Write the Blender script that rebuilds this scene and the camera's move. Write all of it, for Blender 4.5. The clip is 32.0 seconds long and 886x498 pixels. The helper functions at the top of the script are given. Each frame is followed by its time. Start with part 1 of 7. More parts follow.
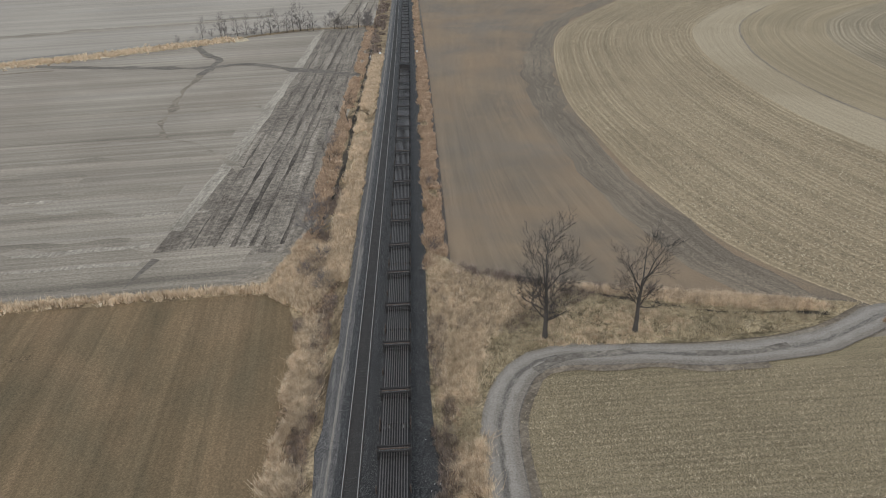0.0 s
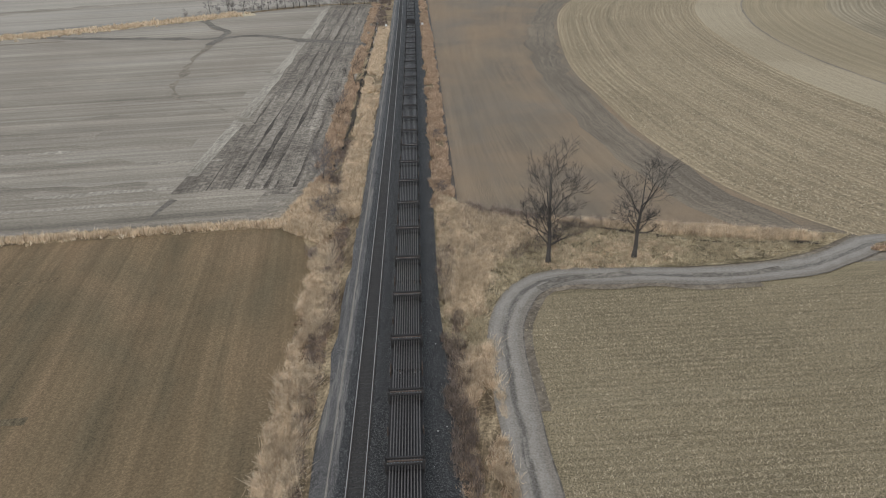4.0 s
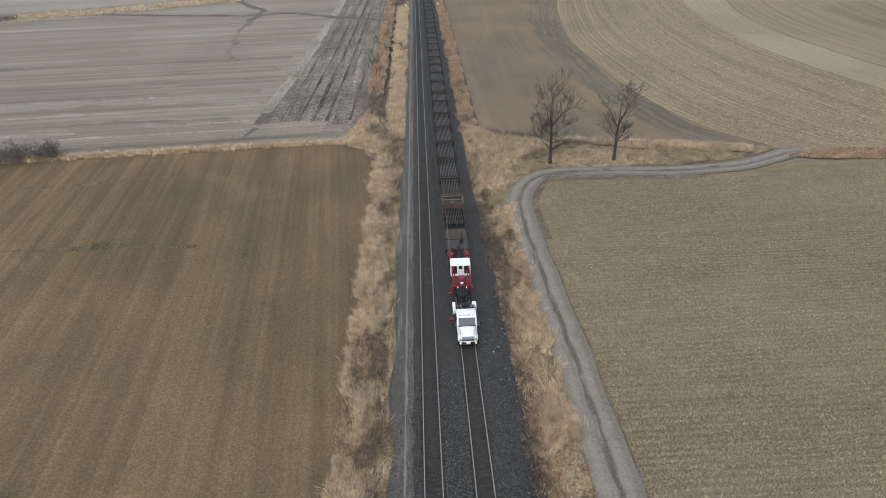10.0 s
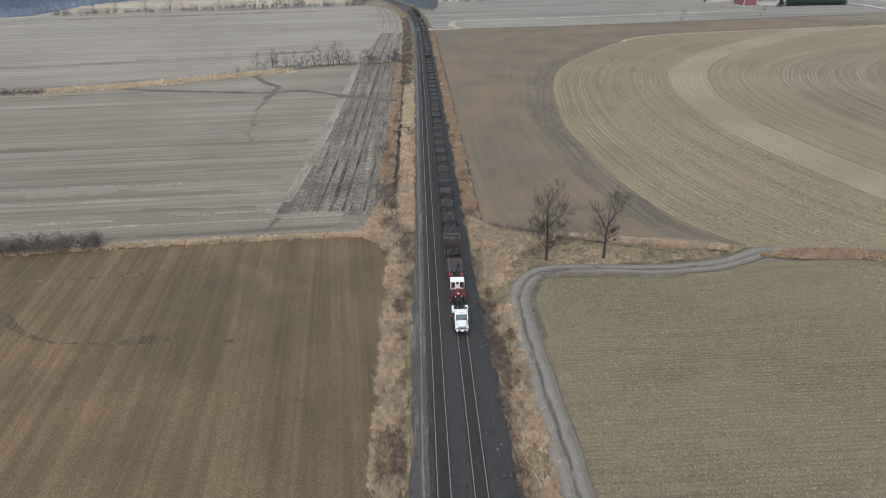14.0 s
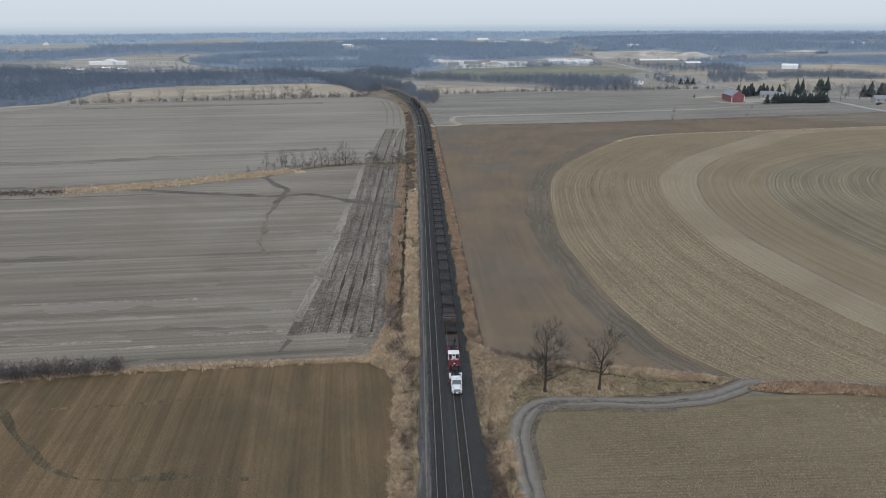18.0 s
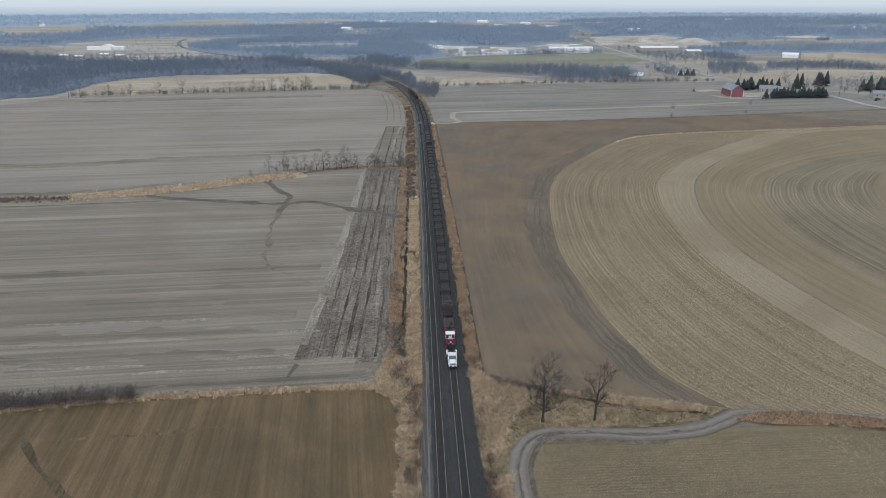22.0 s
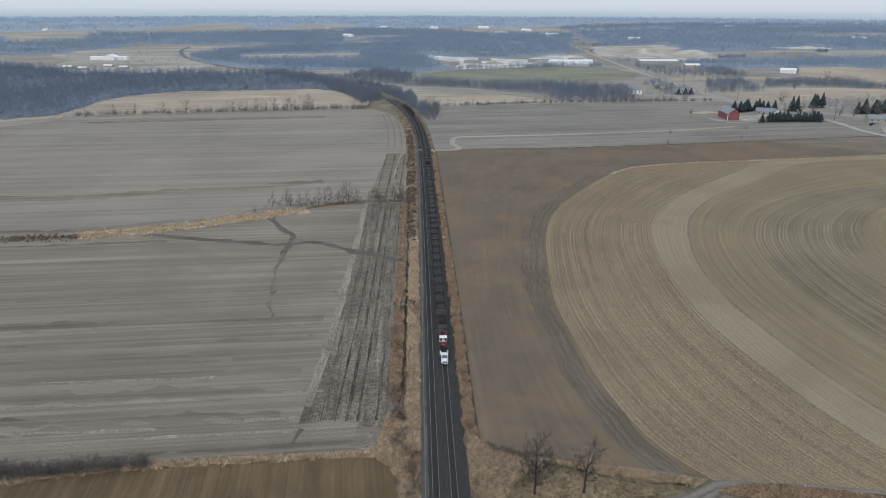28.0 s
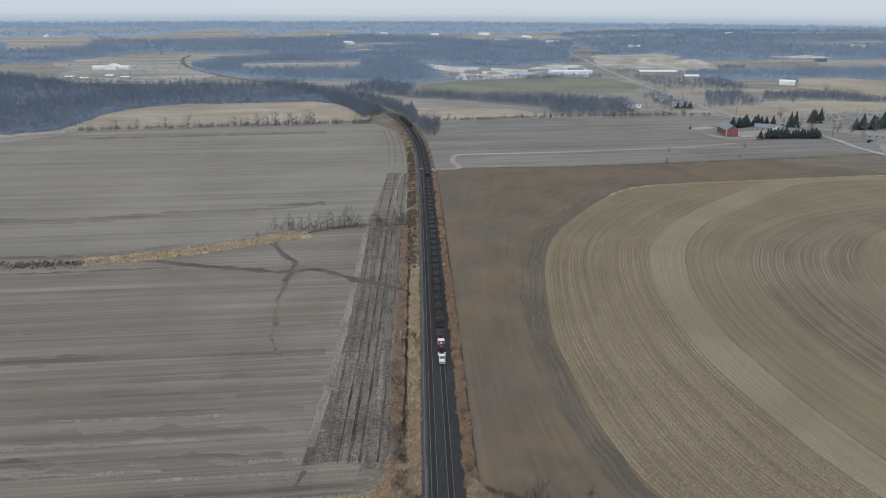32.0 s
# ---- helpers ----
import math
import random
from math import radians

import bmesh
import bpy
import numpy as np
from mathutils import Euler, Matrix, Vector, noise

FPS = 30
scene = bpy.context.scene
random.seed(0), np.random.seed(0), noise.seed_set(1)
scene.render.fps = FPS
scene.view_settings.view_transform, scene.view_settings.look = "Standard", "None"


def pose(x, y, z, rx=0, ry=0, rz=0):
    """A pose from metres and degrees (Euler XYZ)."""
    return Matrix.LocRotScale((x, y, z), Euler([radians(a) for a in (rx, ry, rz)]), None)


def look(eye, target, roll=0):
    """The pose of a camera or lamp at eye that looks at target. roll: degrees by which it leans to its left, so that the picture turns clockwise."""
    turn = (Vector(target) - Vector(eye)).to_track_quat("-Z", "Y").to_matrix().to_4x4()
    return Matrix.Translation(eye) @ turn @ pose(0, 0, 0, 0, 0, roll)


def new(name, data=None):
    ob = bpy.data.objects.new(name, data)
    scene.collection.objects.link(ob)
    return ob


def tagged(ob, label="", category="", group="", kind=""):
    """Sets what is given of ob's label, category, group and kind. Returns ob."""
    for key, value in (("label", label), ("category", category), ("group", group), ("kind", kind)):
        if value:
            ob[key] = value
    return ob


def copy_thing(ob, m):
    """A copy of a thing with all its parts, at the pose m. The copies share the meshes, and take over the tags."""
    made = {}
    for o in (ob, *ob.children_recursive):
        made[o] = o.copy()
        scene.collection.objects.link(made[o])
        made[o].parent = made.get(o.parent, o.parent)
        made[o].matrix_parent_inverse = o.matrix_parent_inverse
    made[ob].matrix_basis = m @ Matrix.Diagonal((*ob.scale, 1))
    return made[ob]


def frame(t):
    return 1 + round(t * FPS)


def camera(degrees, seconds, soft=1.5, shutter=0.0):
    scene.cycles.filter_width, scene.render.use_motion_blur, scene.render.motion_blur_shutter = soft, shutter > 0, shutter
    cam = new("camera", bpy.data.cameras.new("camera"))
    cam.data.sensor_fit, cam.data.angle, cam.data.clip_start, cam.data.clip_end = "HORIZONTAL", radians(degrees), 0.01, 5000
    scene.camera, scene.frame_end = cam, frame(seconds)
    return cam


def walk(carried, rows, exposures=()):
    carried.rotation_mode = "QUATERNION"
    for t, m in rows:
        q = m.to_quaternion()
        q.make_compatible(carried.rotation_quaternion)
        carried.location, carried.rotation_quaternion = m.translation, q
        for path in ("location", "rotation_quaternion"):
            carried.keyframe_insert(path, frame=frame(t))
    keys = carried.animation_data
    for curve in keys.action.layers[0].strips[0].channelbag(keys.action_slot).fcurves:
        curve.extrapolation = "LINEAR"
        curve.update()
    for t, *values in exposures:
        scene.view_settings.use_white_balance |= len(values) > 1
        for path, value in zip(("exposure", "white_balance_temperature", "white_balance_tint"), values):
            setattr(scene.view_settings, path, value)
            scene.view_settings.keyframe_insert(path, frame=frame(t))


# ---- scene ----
cam = camera(66.3, 32.0, 1.0)
PATH = [
    (0, (8.12, 1.11, 46.74), (8.56, 18.88, 37.57), -2.4),
    (0.5, (7.29, 0.93, 45.42), (7.81, 18.7, 36.26), -2.2),
    (1, (7.41, 1.08, 44.15), (7.91, 18.85, 34.99), -2.2),
    (1.5, (7.83, 1.44, 42.78), (8.27, 19.2, 33.6), -2.3),
    (2, (7.99, 1.56, 41.71), (8.39, 19.31, 32.5), -2.3),
    (2.5, (7.85, 1.09, 41.33), (8.27, 18.84, 32.12), -2.2),
    (3, (7.57, -0.37, 41.34), (7.98, 17.36, 32.1), -2.1),
    (3.5, (7.33, -2.8, 41.5), (7.71, 14.89, 32.19), -2.2),
    (5.5, (4.42, -17.75, 40.87), (4.83, -0.08, 31.5), -2),
    (6, (3.88, -21.07, 40.83), (4.29, -3.41, 31.46), -1.9),
    (6.5, (3.3, -24.06, 40.83), (3.71, -6.41, 31.44), -1.9),
    (7, (2.79, -26.59, 40.71), (3.21, -8.95, 31.3), -1.9),
    (7.5, (2.25, -28.99, 40.7), (2.68, -11.35, 31.28), -1.8),
    (8, (1.71, -31.33, 40.69), (2.15, -13.7, 31.26), -1.8),
    (8.5, (1.27, -33.58, 40.69), (1.7, -15.95, 31.25), -1.9),
    (9, (0.84, -35.92, 40.77), (1.27, -18.3, 31.33), -1.9),
    (9.5, (0.55, -37.71, 41.04), (0.98, -20.1, 31.57), -1.9),
    (10, (0.4, -39.34, 42.02), (0.82, -21.74, 32.53), -1.8),
    (10.5, (0.14, -40.69, 43.62), (0.57, -23.09, 34.12), -1.8),
    (11, (0.01, -41.9, 45.27), (0.43, -24.29, 35.78), -1.7),
    (11.5, (-0.3, -42.96, 46.81), (0.14, -25.35, 37.34), -1.6),
    (12, (-0.4, -44.06, 48.44), (0.03, -26.44, 38.99), -1.5),
    (12.5, (-0.71, -44.93, 50.15), (-0.26, -27.31, 40.69), -1.4),
    (13, (-0.98, -45.89, 51.71), (-0.51, -28.19, 42.41), -1.3),
    (13.5, (-0.84, -46.27, 53.4), (-0.37, -28.33, 44.56), -1.3),
    (14, (-1.44, -46.83, 54.94), (-0.88, -28.63, 46.66), -1),
    (14.5, (-1.51, -47.29, 56.3), (-0.93, -28.86, 48.56), -0.8),
    (16.5, (-2.77, -48.72, 66.08), (-2.12, -30.08, 58.85), -0.5),
    (17, (-2.79, -49.24, 67.24), (-2.13, -30.47, 60.35), -0.5),
    (17.5, (-2.78, -49.78, 68.27), (-2.11, -30.91, 61.66), -0.4),
    (18, (-2.81, -50.18, 69.36), (-2.13, -31.22, 63.03), -0.3),
    (18.5, (-2.87, -50.32, 70.47), (-2.18, -31.27, 64.42), -0.3),
    (19, (-2.81, -50.41, 71.64), (-2.11, -31.31, 65.78), -0.2),
    (19.5, (-2.79, -50.72, 73.34), (-2.1, -31.62, 67.45), -0.2),
    (20, (-3.01, -50.87, 75.16), (-2.31, -31.95, 68.72), -0.2),
    (20.5, (-3.45, -51.06, 76.9), (-2.74, -32.29, 70.04), -0.2),
    (21, (-3.69, -51.17, 78.54), (-2.98, -32.39, 71.68), -0.2),
    (21.5, (-3.77, -51.06, 80.14), (-3.05, -32.28, 73.27), -0.2),
    (22, (-3.6, -51.06, 81.68), (-2.89, -32.29, 74.82), -0.1),
    (22.5, (-3.16, -51.18, 83.2), (-2.47, -32.4, 76.35), -0.1),
    (23, (-2.92, -51.01, 84.64), (-2.23, -32.24, 77.79), -0.1),
    (23.5, (-3.23, -51.3, 85.91), (-2.53, -32.52, 79.07), -0.1),
    (24, (-3.47, -51.73, 87.1), (-2.75, -32.95, 80.26), 0),
    (24.5, (-3.42, -52.08, 88.16), (-2.71, -33.29, 81.34), 0.1),
    (25, (-3.28, -52.25, 89.18), (-2.57, -33.45, 82.39), 0.1),
    (25.5, (-3.39, -52.37, 90.4), (-2.68, -33.57, 83.63), 0.1),
    (27.5, (-3.23, -52.32, 99.72), (-2.53, -33.55, 92.87), 0.1),
    (28, (-3.3, -52.48, 100.89), (-2.59, -33.7, 94.05), 0.2),
    (28.5, (-3.54, -52.43, 102.15), (-2.83, -33.64, 95.32), 0.2),
    (29, (-3.73, -52.52, 103.5), (-3.02, -33.73, 96.69), 0.2),
    (29.5, (-3.77, -52.78, 104.9), (-3.06, -33.98, 98.09), 0.2),
    (30, (-3.8, -52.93, 106.33), (-3.09, -34.13, 99.55), 0.3),
    (30.5, (-3.79, -52.96, 107.82), (-3.07, -34.16, 101.04), 0.3),
    (31, (-3.68, -52.89, 109.35), (-2.96, -34.08, 102.57), 0.3),
    (31.5, (-3.61, -52.6, 110.87), (-2.9, -33.79, 104.11), 0.4),
    (32, (-3.49, -51.97, 112.35), (-2.78, -33.16, 105.6), 0.3),
]
EXPOSURES = [(0, 0.02, 6480, 10), (9, 0.06, 6500, 10), (12.5, 0.1, 6480, 10), (14.5, 0.04, 6400, 10), (17, -0.16, 6250, 10), (19, -0.55, 6200, 10), (20, -0.58, 6200, 10), (21, -0.28, 6220, 10), (25, -0.33, 6220, 10), (28, -0.36, 6220, 10), (32, -0.44, 6220, 10)]
walk(cam, [(t, look(eye, target, roll)) for t, eye, target, roll in PATH], EXPOSURES)

# ---- world and sun: an overcast winter sky ----
world = bpy.data.worlds.new("overcast_sky")
scene.world = world
world.use_nodes = True
wn = world.node_tree.nodes
wl = world.node_tree.links
wn.clear()
sky = wn.new("ShaderNodeTexSky")
sky.sky_type, sky.sun_disc = "NISHITA", False
sky.sun_elevation, sky.sun_rotation = radians(38), radians(205)
sky.air_density, sky.dust_density = 1.0, 4.0
bg_sky, bg_cloud = wn.new("ShaderNodeBackground"), wn.new("ShaderNodeBackground")
bg_sky.inputs[1].default_value = 0.05
bg_cloud.inputs[0].default_value = (0.645, 0.70, 0.745, 1)
bg_cloud.inputs[1].default_value = 1.24
add_bg, out_bg = wn.new("ShaderNodeAddShader"), wn.new("ShaderNodeOutputWorld")
wl.new(sky.outputs[0], bg_sky.inputs[0])
wl.new(bg_sky.outputs[0], add_bg.inputs[0])
wl.new(bg_cloud.outputs[0], add_bg.inputs[1])
wl.new(add_bg.outputs[0], out_bg.inputs[0])
sun = new("sun", bpy.data.lights.new("sun", "SUN"))
sun.data.energy, sun.data.angle, sun.data.color = 0.55, radians(25), (1.0, 0.96, 0.9)
sun.matrix_world = look((-60, -130, 120), (0, 0, 0))


# ---- materials ----
class Nodes:
    """Shorthand for one node material on world-metre coordinates."""

    def __init__(self, name, rough=0.9, metal=0.0, spec=0.3):
        self.mat = bpy.data.materials.new(name)
        self.mat.use_nodes = True
        self.nt = self.mat.node_tree
        self.n, self.l = self.nt.nodes, self.nt.links
        self.bsdf = self.n["Principled BSDF"]
        self.bsdf.inputs["Roughness"].default_value = rough
        self.bsdf.inputs["Metallic"].default_value = metal
        self.bsdf.inputs["Specular IOR Level"].default_value = spec
        self.co = self.n.new("ShaderNodeTexCoord").outputs["Object"]

    def link(self, a, b):
        self.l.new(a, b)

    def mapped(self, scale=(1, 1, 1), ang=0.0):
        """Coordinates turned so that x runs along ang, then scaled."""
        a, b = self.n.new("ShaderNodeMapping"), self.n.new("ShaderNodeMapping")
        a.inputs["Rotation"].default_value = (0, 0, -radians(ang))
        b.inputs["Scale"].default_value = scale
        self.link(self.co, a.inputs[0])
        self.link(a.outputs[0], b.inputs[0])
        return b.outputs[0]

    def noise(self, scale, detail=4.0, rough=0.6, co=None, dist=0.0):
        t = self.n.new("ShaderNodeTexNoise")
        t.inputs["Scale"].default_value, t.inputs["Detail"].default_value = scale, detail
        t.inputs["Roughness"].default_value, t.inputs["Distortion"].default_value = rough, dist
        self.link(co or self.co, t.inputs["Vector"])
        return t.outputs["Fac"]

    def ramp(self, fac, stops):
        r = self.n.new("ShaderNodeValToRGB")
        els = r.color_ramp.elements
        while len(els) < len(stops):
            els.new(0.5)
        for e, (p, c) in zip(els, stops):
            e.position = p
            e.color = (*c, 1) if len(c) == 3 else c
        self.link(fac, r.inputs[0])
        return r.outputs[0]

    def band(self, fac, lo, hi):
        return self.ramp(fac, [(lo, (0, 0, 0)), (hi, (1, 1, 1))])

    def mix(self, fac, a, b, mode="MIX"):
        m = self.n.new("ShaderNodeMix")
        m.data_type, m.blend_type = "RGBA", mode
        for sock, v in ((m.inputs[0], fac), (m.inputs[6], a), (m.inputs[7], b)):
            if isinstance(v, (int, float)):
                sock.default_value = v
            elif isinstance(v, tuple):
                sock.default_value = (*v, 1)
            else:
                self.link(v, sock)
        return m.outputs[2]

    def maths(self, op, a, b=0.0):
        m = self.n.new("ShaderNodeMath")
        m.operation = op
        for sock, v in zip(m.inputs, (a, b)):
            if isinstance(v, (int, float)):
                sock.default_value = v
            else:
                self.link(v, sock)
        return m.outputs[0]

    def colour(self, sock):
        if isinstance(sock, tuple):
            self.bsdf.inputs["Base Color"].default_value = (*sock, 1)
        else:
            self.link(sock, self.bsdf.inputs["Base Color"])

    def bump(self, height, strength=0.5, dist=0.1):
        b = self.n.new("ShaderNodeBump")
        b.inputs["Strength"].default_value, b.inputs["Distance"].default_value = strength, dist
        self.link(height, b.inputs["Height"])
        self.link(b.outputs[0], self.bsdf.inputs["Normal"])

    def island(self):
        return self.n.new("ShaderNodeNewGeometry").outputs["Random Per Island"]

    def rand(self):
        return self.n.new("ShaderNodeObjectInfo").outputs["Random"]


def plain(name, col, rough=0.6, metal=0.0, wear=0.25, scale=3.0, spec=0.4):
    """Paint, steel or rubber with dirt at two scales."""
    k = Nodes(name, rough, metal, spec)
    big, fine = k.noise(scale, 5), k.noise(scale * 9, 3)
    dark = tuple(c * (1 - wear) for c in col)
    light = tuple(min(1, c * (1 + wear * 0.6)) for c in col)
    c = k.ramp(big, [(0.3, dark), (0.7, light)])
    c = k.mix(0.25, c, k.ramp(fine, [(0.35, tuple(v * 0.6 for v in col)), (0.7, light)]))
    k.colour(c)
    k.bump(fine, 0.15, 0.02)
    return k.mat


def times(c, f):
    return tuple(min(1.0, v * f) for v in c)


SOIL = (0.80, 0.785, 0.752)  # one factor on all soils and stubble


def field_mat(name, a, b, c, ang, row, stretch, streak=0.5, patch=0.012, rowmix=0.25, clod=1.6, clodmix=0.4, uv=False, bump=0.5, thin=6.0, rows=0.0, sweep=None, blots=()):
    """Soil or stubble: broad patches, streaks along the working direction, rows, clods."""
    a, b, c = (tuple(v * f for v, f in zip(col, SOIL)) for col in (a, b, c))
    k = Nodes(name, 0.95, 0, 0.1)
    flat = k.co
    if uv:
        k.co = k.n.new("ShaderNodeUVMap").outputs[0]
    broad = k.noise(patch, 5, 0.55, flat, 0.6)
    col = k.ramp(broad, [(0.39, a), (0.5, b), (0.61, c)])
    lines = k.noise(row, 4, 0.65, k.mapped((stretch, 1.0, 1), ang))
    col = k.mix(streak, col, k.ramp(lines, [(0.36, times(a, 0.62)), (0.5, b), (0.66, times(c, 1.28))]))
    if sweep:
        turn, size, long, lo, hi, share = sweep
        wide = k.noise(size, 4, 0.6, k.mapped((long, 1.0, 1), turn), 0.5)
        col = k.mix(share, col, k.ramp(wide, [(0.38, lo), (0.49, b), (0.53, b), (0.62, hi)]))
    for size, lo, hi, tint, share in blots:
        col = k.mix(k.maths("MULTIPLY", k.band(k.noise(size, 4, 0.55, flat, 0.8), lo, hi), share), col, tint)
    fine_lines = k.noise(row * thin, 3, 0.6, k.mapped((stretch * 0.6, 1.0, 1), ang))
    col = k.mix(rowmix, col, k.mix(1.0, col, k.ramp(fine_lines, [(0.38, (0.42, 0.42, 0.42)), (0.62, (1.6, 1.6, 1.6))]), "MULTIPLY"))
    clods = k.noise(clod, 6, 0.8, flat)
    col = k.mix(clodmix, col, k.mix(1.0, col, k.ramp(clods, [(0.39, (0.28, 0.28, 0.28)), (0.5, (1.0, 1.0, 1.0)), (0.62, (1.9, 1.9, 1.9))]), "MULTIPLY"))
    if rows:
        w = k.n.new("ShaderNodeTexWave")
        w.bands_direction = "X"
        w.inputs["Scale"].default_value, w.inputs["Distortion"].default_value = 0.314 / rows, 4.0
        w.inputs["Detail"].default_value, w.inputs["Detail Scale"].default_value = 3.0, 0.6
        k.link(k.mapped((1.0, 0.12, 1)), w.inputs["Vector"])
        col = k.mix(k.maths("MULTIPLY", k.band(w.outputs["Fac"], 0.25, 0.9), k.ramp(lines, [(0.3, (0.05, 0.05, 0.05)), (0.7, (0.42, 0.42, 0.42))])), col, times(a, 0.5))
    k.colour(col)
    k.bump(clods, bump, 0.07)
    return k.mat


M = {}
M["land"] = field_mat("open_land", (0.30, 0.29, 0.272), (0.35, 0.335, 0.31), (0.43, 0.40, 0.36), 10, 0.02, 0.2, 0.3, 0.004)
M["brown_l"] = field_mat("bare_soil_brown", (0.118, 0.093, 0.059), (0.17, 0.126, 0.078), (0.232, 0.162, 0.098), 96, 0.3, 0.016, 0.32, 0.035, 0.2, 4.6, 0.36, False, 0.35, 3.0, 0.0, (100, 0.12, 0.08, (0.09, 0.074, 0.047), (0.192, 0.133, 0.08), 0.5), ((0.05, 0.49, 0.66, (0.092, 0.077, 0.05), 0.45), (0.04, 0.50, 0.66, (0.182, 0.125, 0.075), 0.5)))
M["pale"] = field_mat("pale_harvested_soil", (0.215, 0.191, 0.162), (0.285, 0.256, 0.219), (0.35, 0.316, 0.272), 4, 0.22, 0.012, 0.42, 0.012, 0.15, 2.4, 0.28, False, 0.3, 4.0, 0.0, (4, 0.06, 0.05, (0.18, 0.157, 0.131), (0.286, 0.26, 0.224), 0.42), ((0.016, 0.5, 0.68, (0.192, 0.162, 0.131), 0.5),))
M["tilled"] = field_mat("tilled_dark_soil", (0.14, 0.122, 0.105), (0.205, 0.181, 0.156), (0.29, 0.259, 0.223), 91, 0.55, 0.05, 0.45, 0.04, 0.2, 1.3, 0.6, False, 0.5, 6.0, 0.0, (91, 0.16, 0.06, (0.075, 0.066, 0.057), (0.20, 0.178, 0.152), 0.2))
M["tilldark"] = field_mat("dark_rut_soil", (0.085, 0.075, 0.066), (0.12, 0.105, 0.092), (0.20, 0.178, 0.155), 91, 0.5, 0.06, 0.7, 0.08, 0.3, 1.6, 0.6)
M["paletrack"] = field_mat("pale_wheel_track", (0.265, 0.24, 0.207), (0.315, 0.288, 0.25), (0.36, 0.33, 0.287), 90, 0.5, 0.1, 0.3, 0.05)
M["farroad"] = field_mat("pale_dry_asphalt", (0.40, 0.40, 0.40), (0.46, 0.46, 0.46), (0.52, 0.52, 0.51), 90, 0.2, 0.1, 0.2, 0.02)
M["damptrack"] = field_mat("damp_wheel_track", (0.155, 0.131, 0.106), (0.178, 0.151, 0.121), (0.205, 0.172, 0.138), 30, 0.3, 0.3, 0.3, 0.05)
M["greytrack"] = field_mat("grey_packed_soil", (0.155, 0.132, 0.107), (0.185, 0.156, 0.124), (0.222, 0.185, 0.145), 90, 0.9, 0.02, 0.35, 0.04, 0.14, 3.0, 0.4, True)
M["brown_r"] = field_mat("bare_soil_red_brown", (0.163, 0.138, 0.112), (0.20, 0.161, 0.122), (0.25, 0.19, 0.134), 90, 0.5, 0.02, 0.18, 0.03, 0.1, 5.0, 0.45, True, 0.4, 6.0, 0.0, (90, 0.1, 0.04, (0.138, 0.118, 0.097), (0.205, 0.154, 0.108), 0.3), ((0.026, 0.46, 0.62, (0.212, 0.15, 0.097), 0.55), (0.02, 0.49, 0.64, (0.148, 0.13, 0.11), 0.6), (0.07, 0.52, 0.68, (0.132, 0.114, 0.094), 0.4), (0.09, 0.54, 0.7, (0.22, 0.158, 0.104), 0.4)))
M["ditch"] = field_mat("wet_ditch_mud", (0.03, 0.027, 0.023), (0.05, 0.044, 0.038), (0.08, 0.07, 0.058), 30, 0.3, 0.3, 0.3, 0.05)
M["paledark"] = field_mat("dark_harvested_soil", (0.20, 0.178, 0.151), (0.25, 0.223, 0.189), (0.30, 0.268, 0.228), 4, 0.22, 0.015, 0.5, 0.02, 0.2, 2.4, 0.3)
M["pale_far"] = field_mat("pale_far_soil", (0.27, 0.245, 0.214), (0.325, 0.297, 0.262), (0.38, 0.347, 0.305), 5, 0.13, 0.012, 0.35, 0.01, 0.1, 2.4, 0.2, False, 0.3, 4.0, 0.0, (5, 0.03, 0.08, (0.215, 0.193, 0.168), (0.30, 0.276, 0.246), 0.4))
M["orange"] = field_mat("dry_orange_soil", (0.155, 0.117, 0.075), (0.178, 0.133, 0.084), (0.205, 0.15, 0.095), 91, 0.4, 0.05, 0.5, 0.05, 0.3, 3.6, 0.55, False, 0.9)
M["olive"] = field_mat("olive_damp_soil", (0.112, 0.092, 0.062), (0.132, 0.107, 0.071), (0.156, 0.124, 0.081), 91, 0.4, 0.05, 0.5, 0.05, 0.3, 4.0, 0.5)
M["headland"] = field_mat("bare_soil_headland", (0.205, 0.182, 0.156), (0.237, 0.207, 0.174), (0.265, 0.226, 0.184), 3, 0.22, 0.05, 0.4, 0.02, 0.15, 1.6, 0.3)
M["corn"] = field_mat("corn_stubble", (0.19, 0.158, 0.104), (0.232, 0.193, 0.129), (0.272, 0.227, 0.152), 2, 1.3, 0.06, 0.2, 0.03, 0.15, 6.0, 0.75, False, 0.7, 2.0, 0.0, (4, 0.07, 0.2, (0.155, 0.128, 0.084), (0.215, 0.18, 0.121), 0.35), ((0.03, 0.52, 0.68, (0.145, 0.122, 0.082), 0.4),))
M["corn2"] = field_mat("corn_stubble_contour", (0.265, 0.213, 0.145), (0.318, 0.257, 0.176), (0.362, 0.295, 0.202), 90, 0.30, 0.015, 0.35, 0.02, 0.25, 4.0, 0.6, True, 0.8, 3.0, 1.7)
M["smooth"] = field_mat("smooth_stubble_band", (0.252, 0.207, 0.141), (0.286, 0.235, 0.16), (0.322, 0.266, 0.183), 90, 0.25, 0.02, 0.3, 0.02, 0.15, 3.0, 0.4, True, 0.4, 3.0, 0.0, (90, 0.1, 0.03, (0.195, 0.163, 0.112), (0.268, 0.223, 0.155), 0.3))
M["palestub"] = field_mat("pale_stubble_strip", (0.305, 0.255, 0.181), (0.342, 0.289, 0.208), (0.372, 0.316, 0.231), 90, 0.25, 0.03, 0.2, 0.02, 0.12, 3.0, 0.4, True)
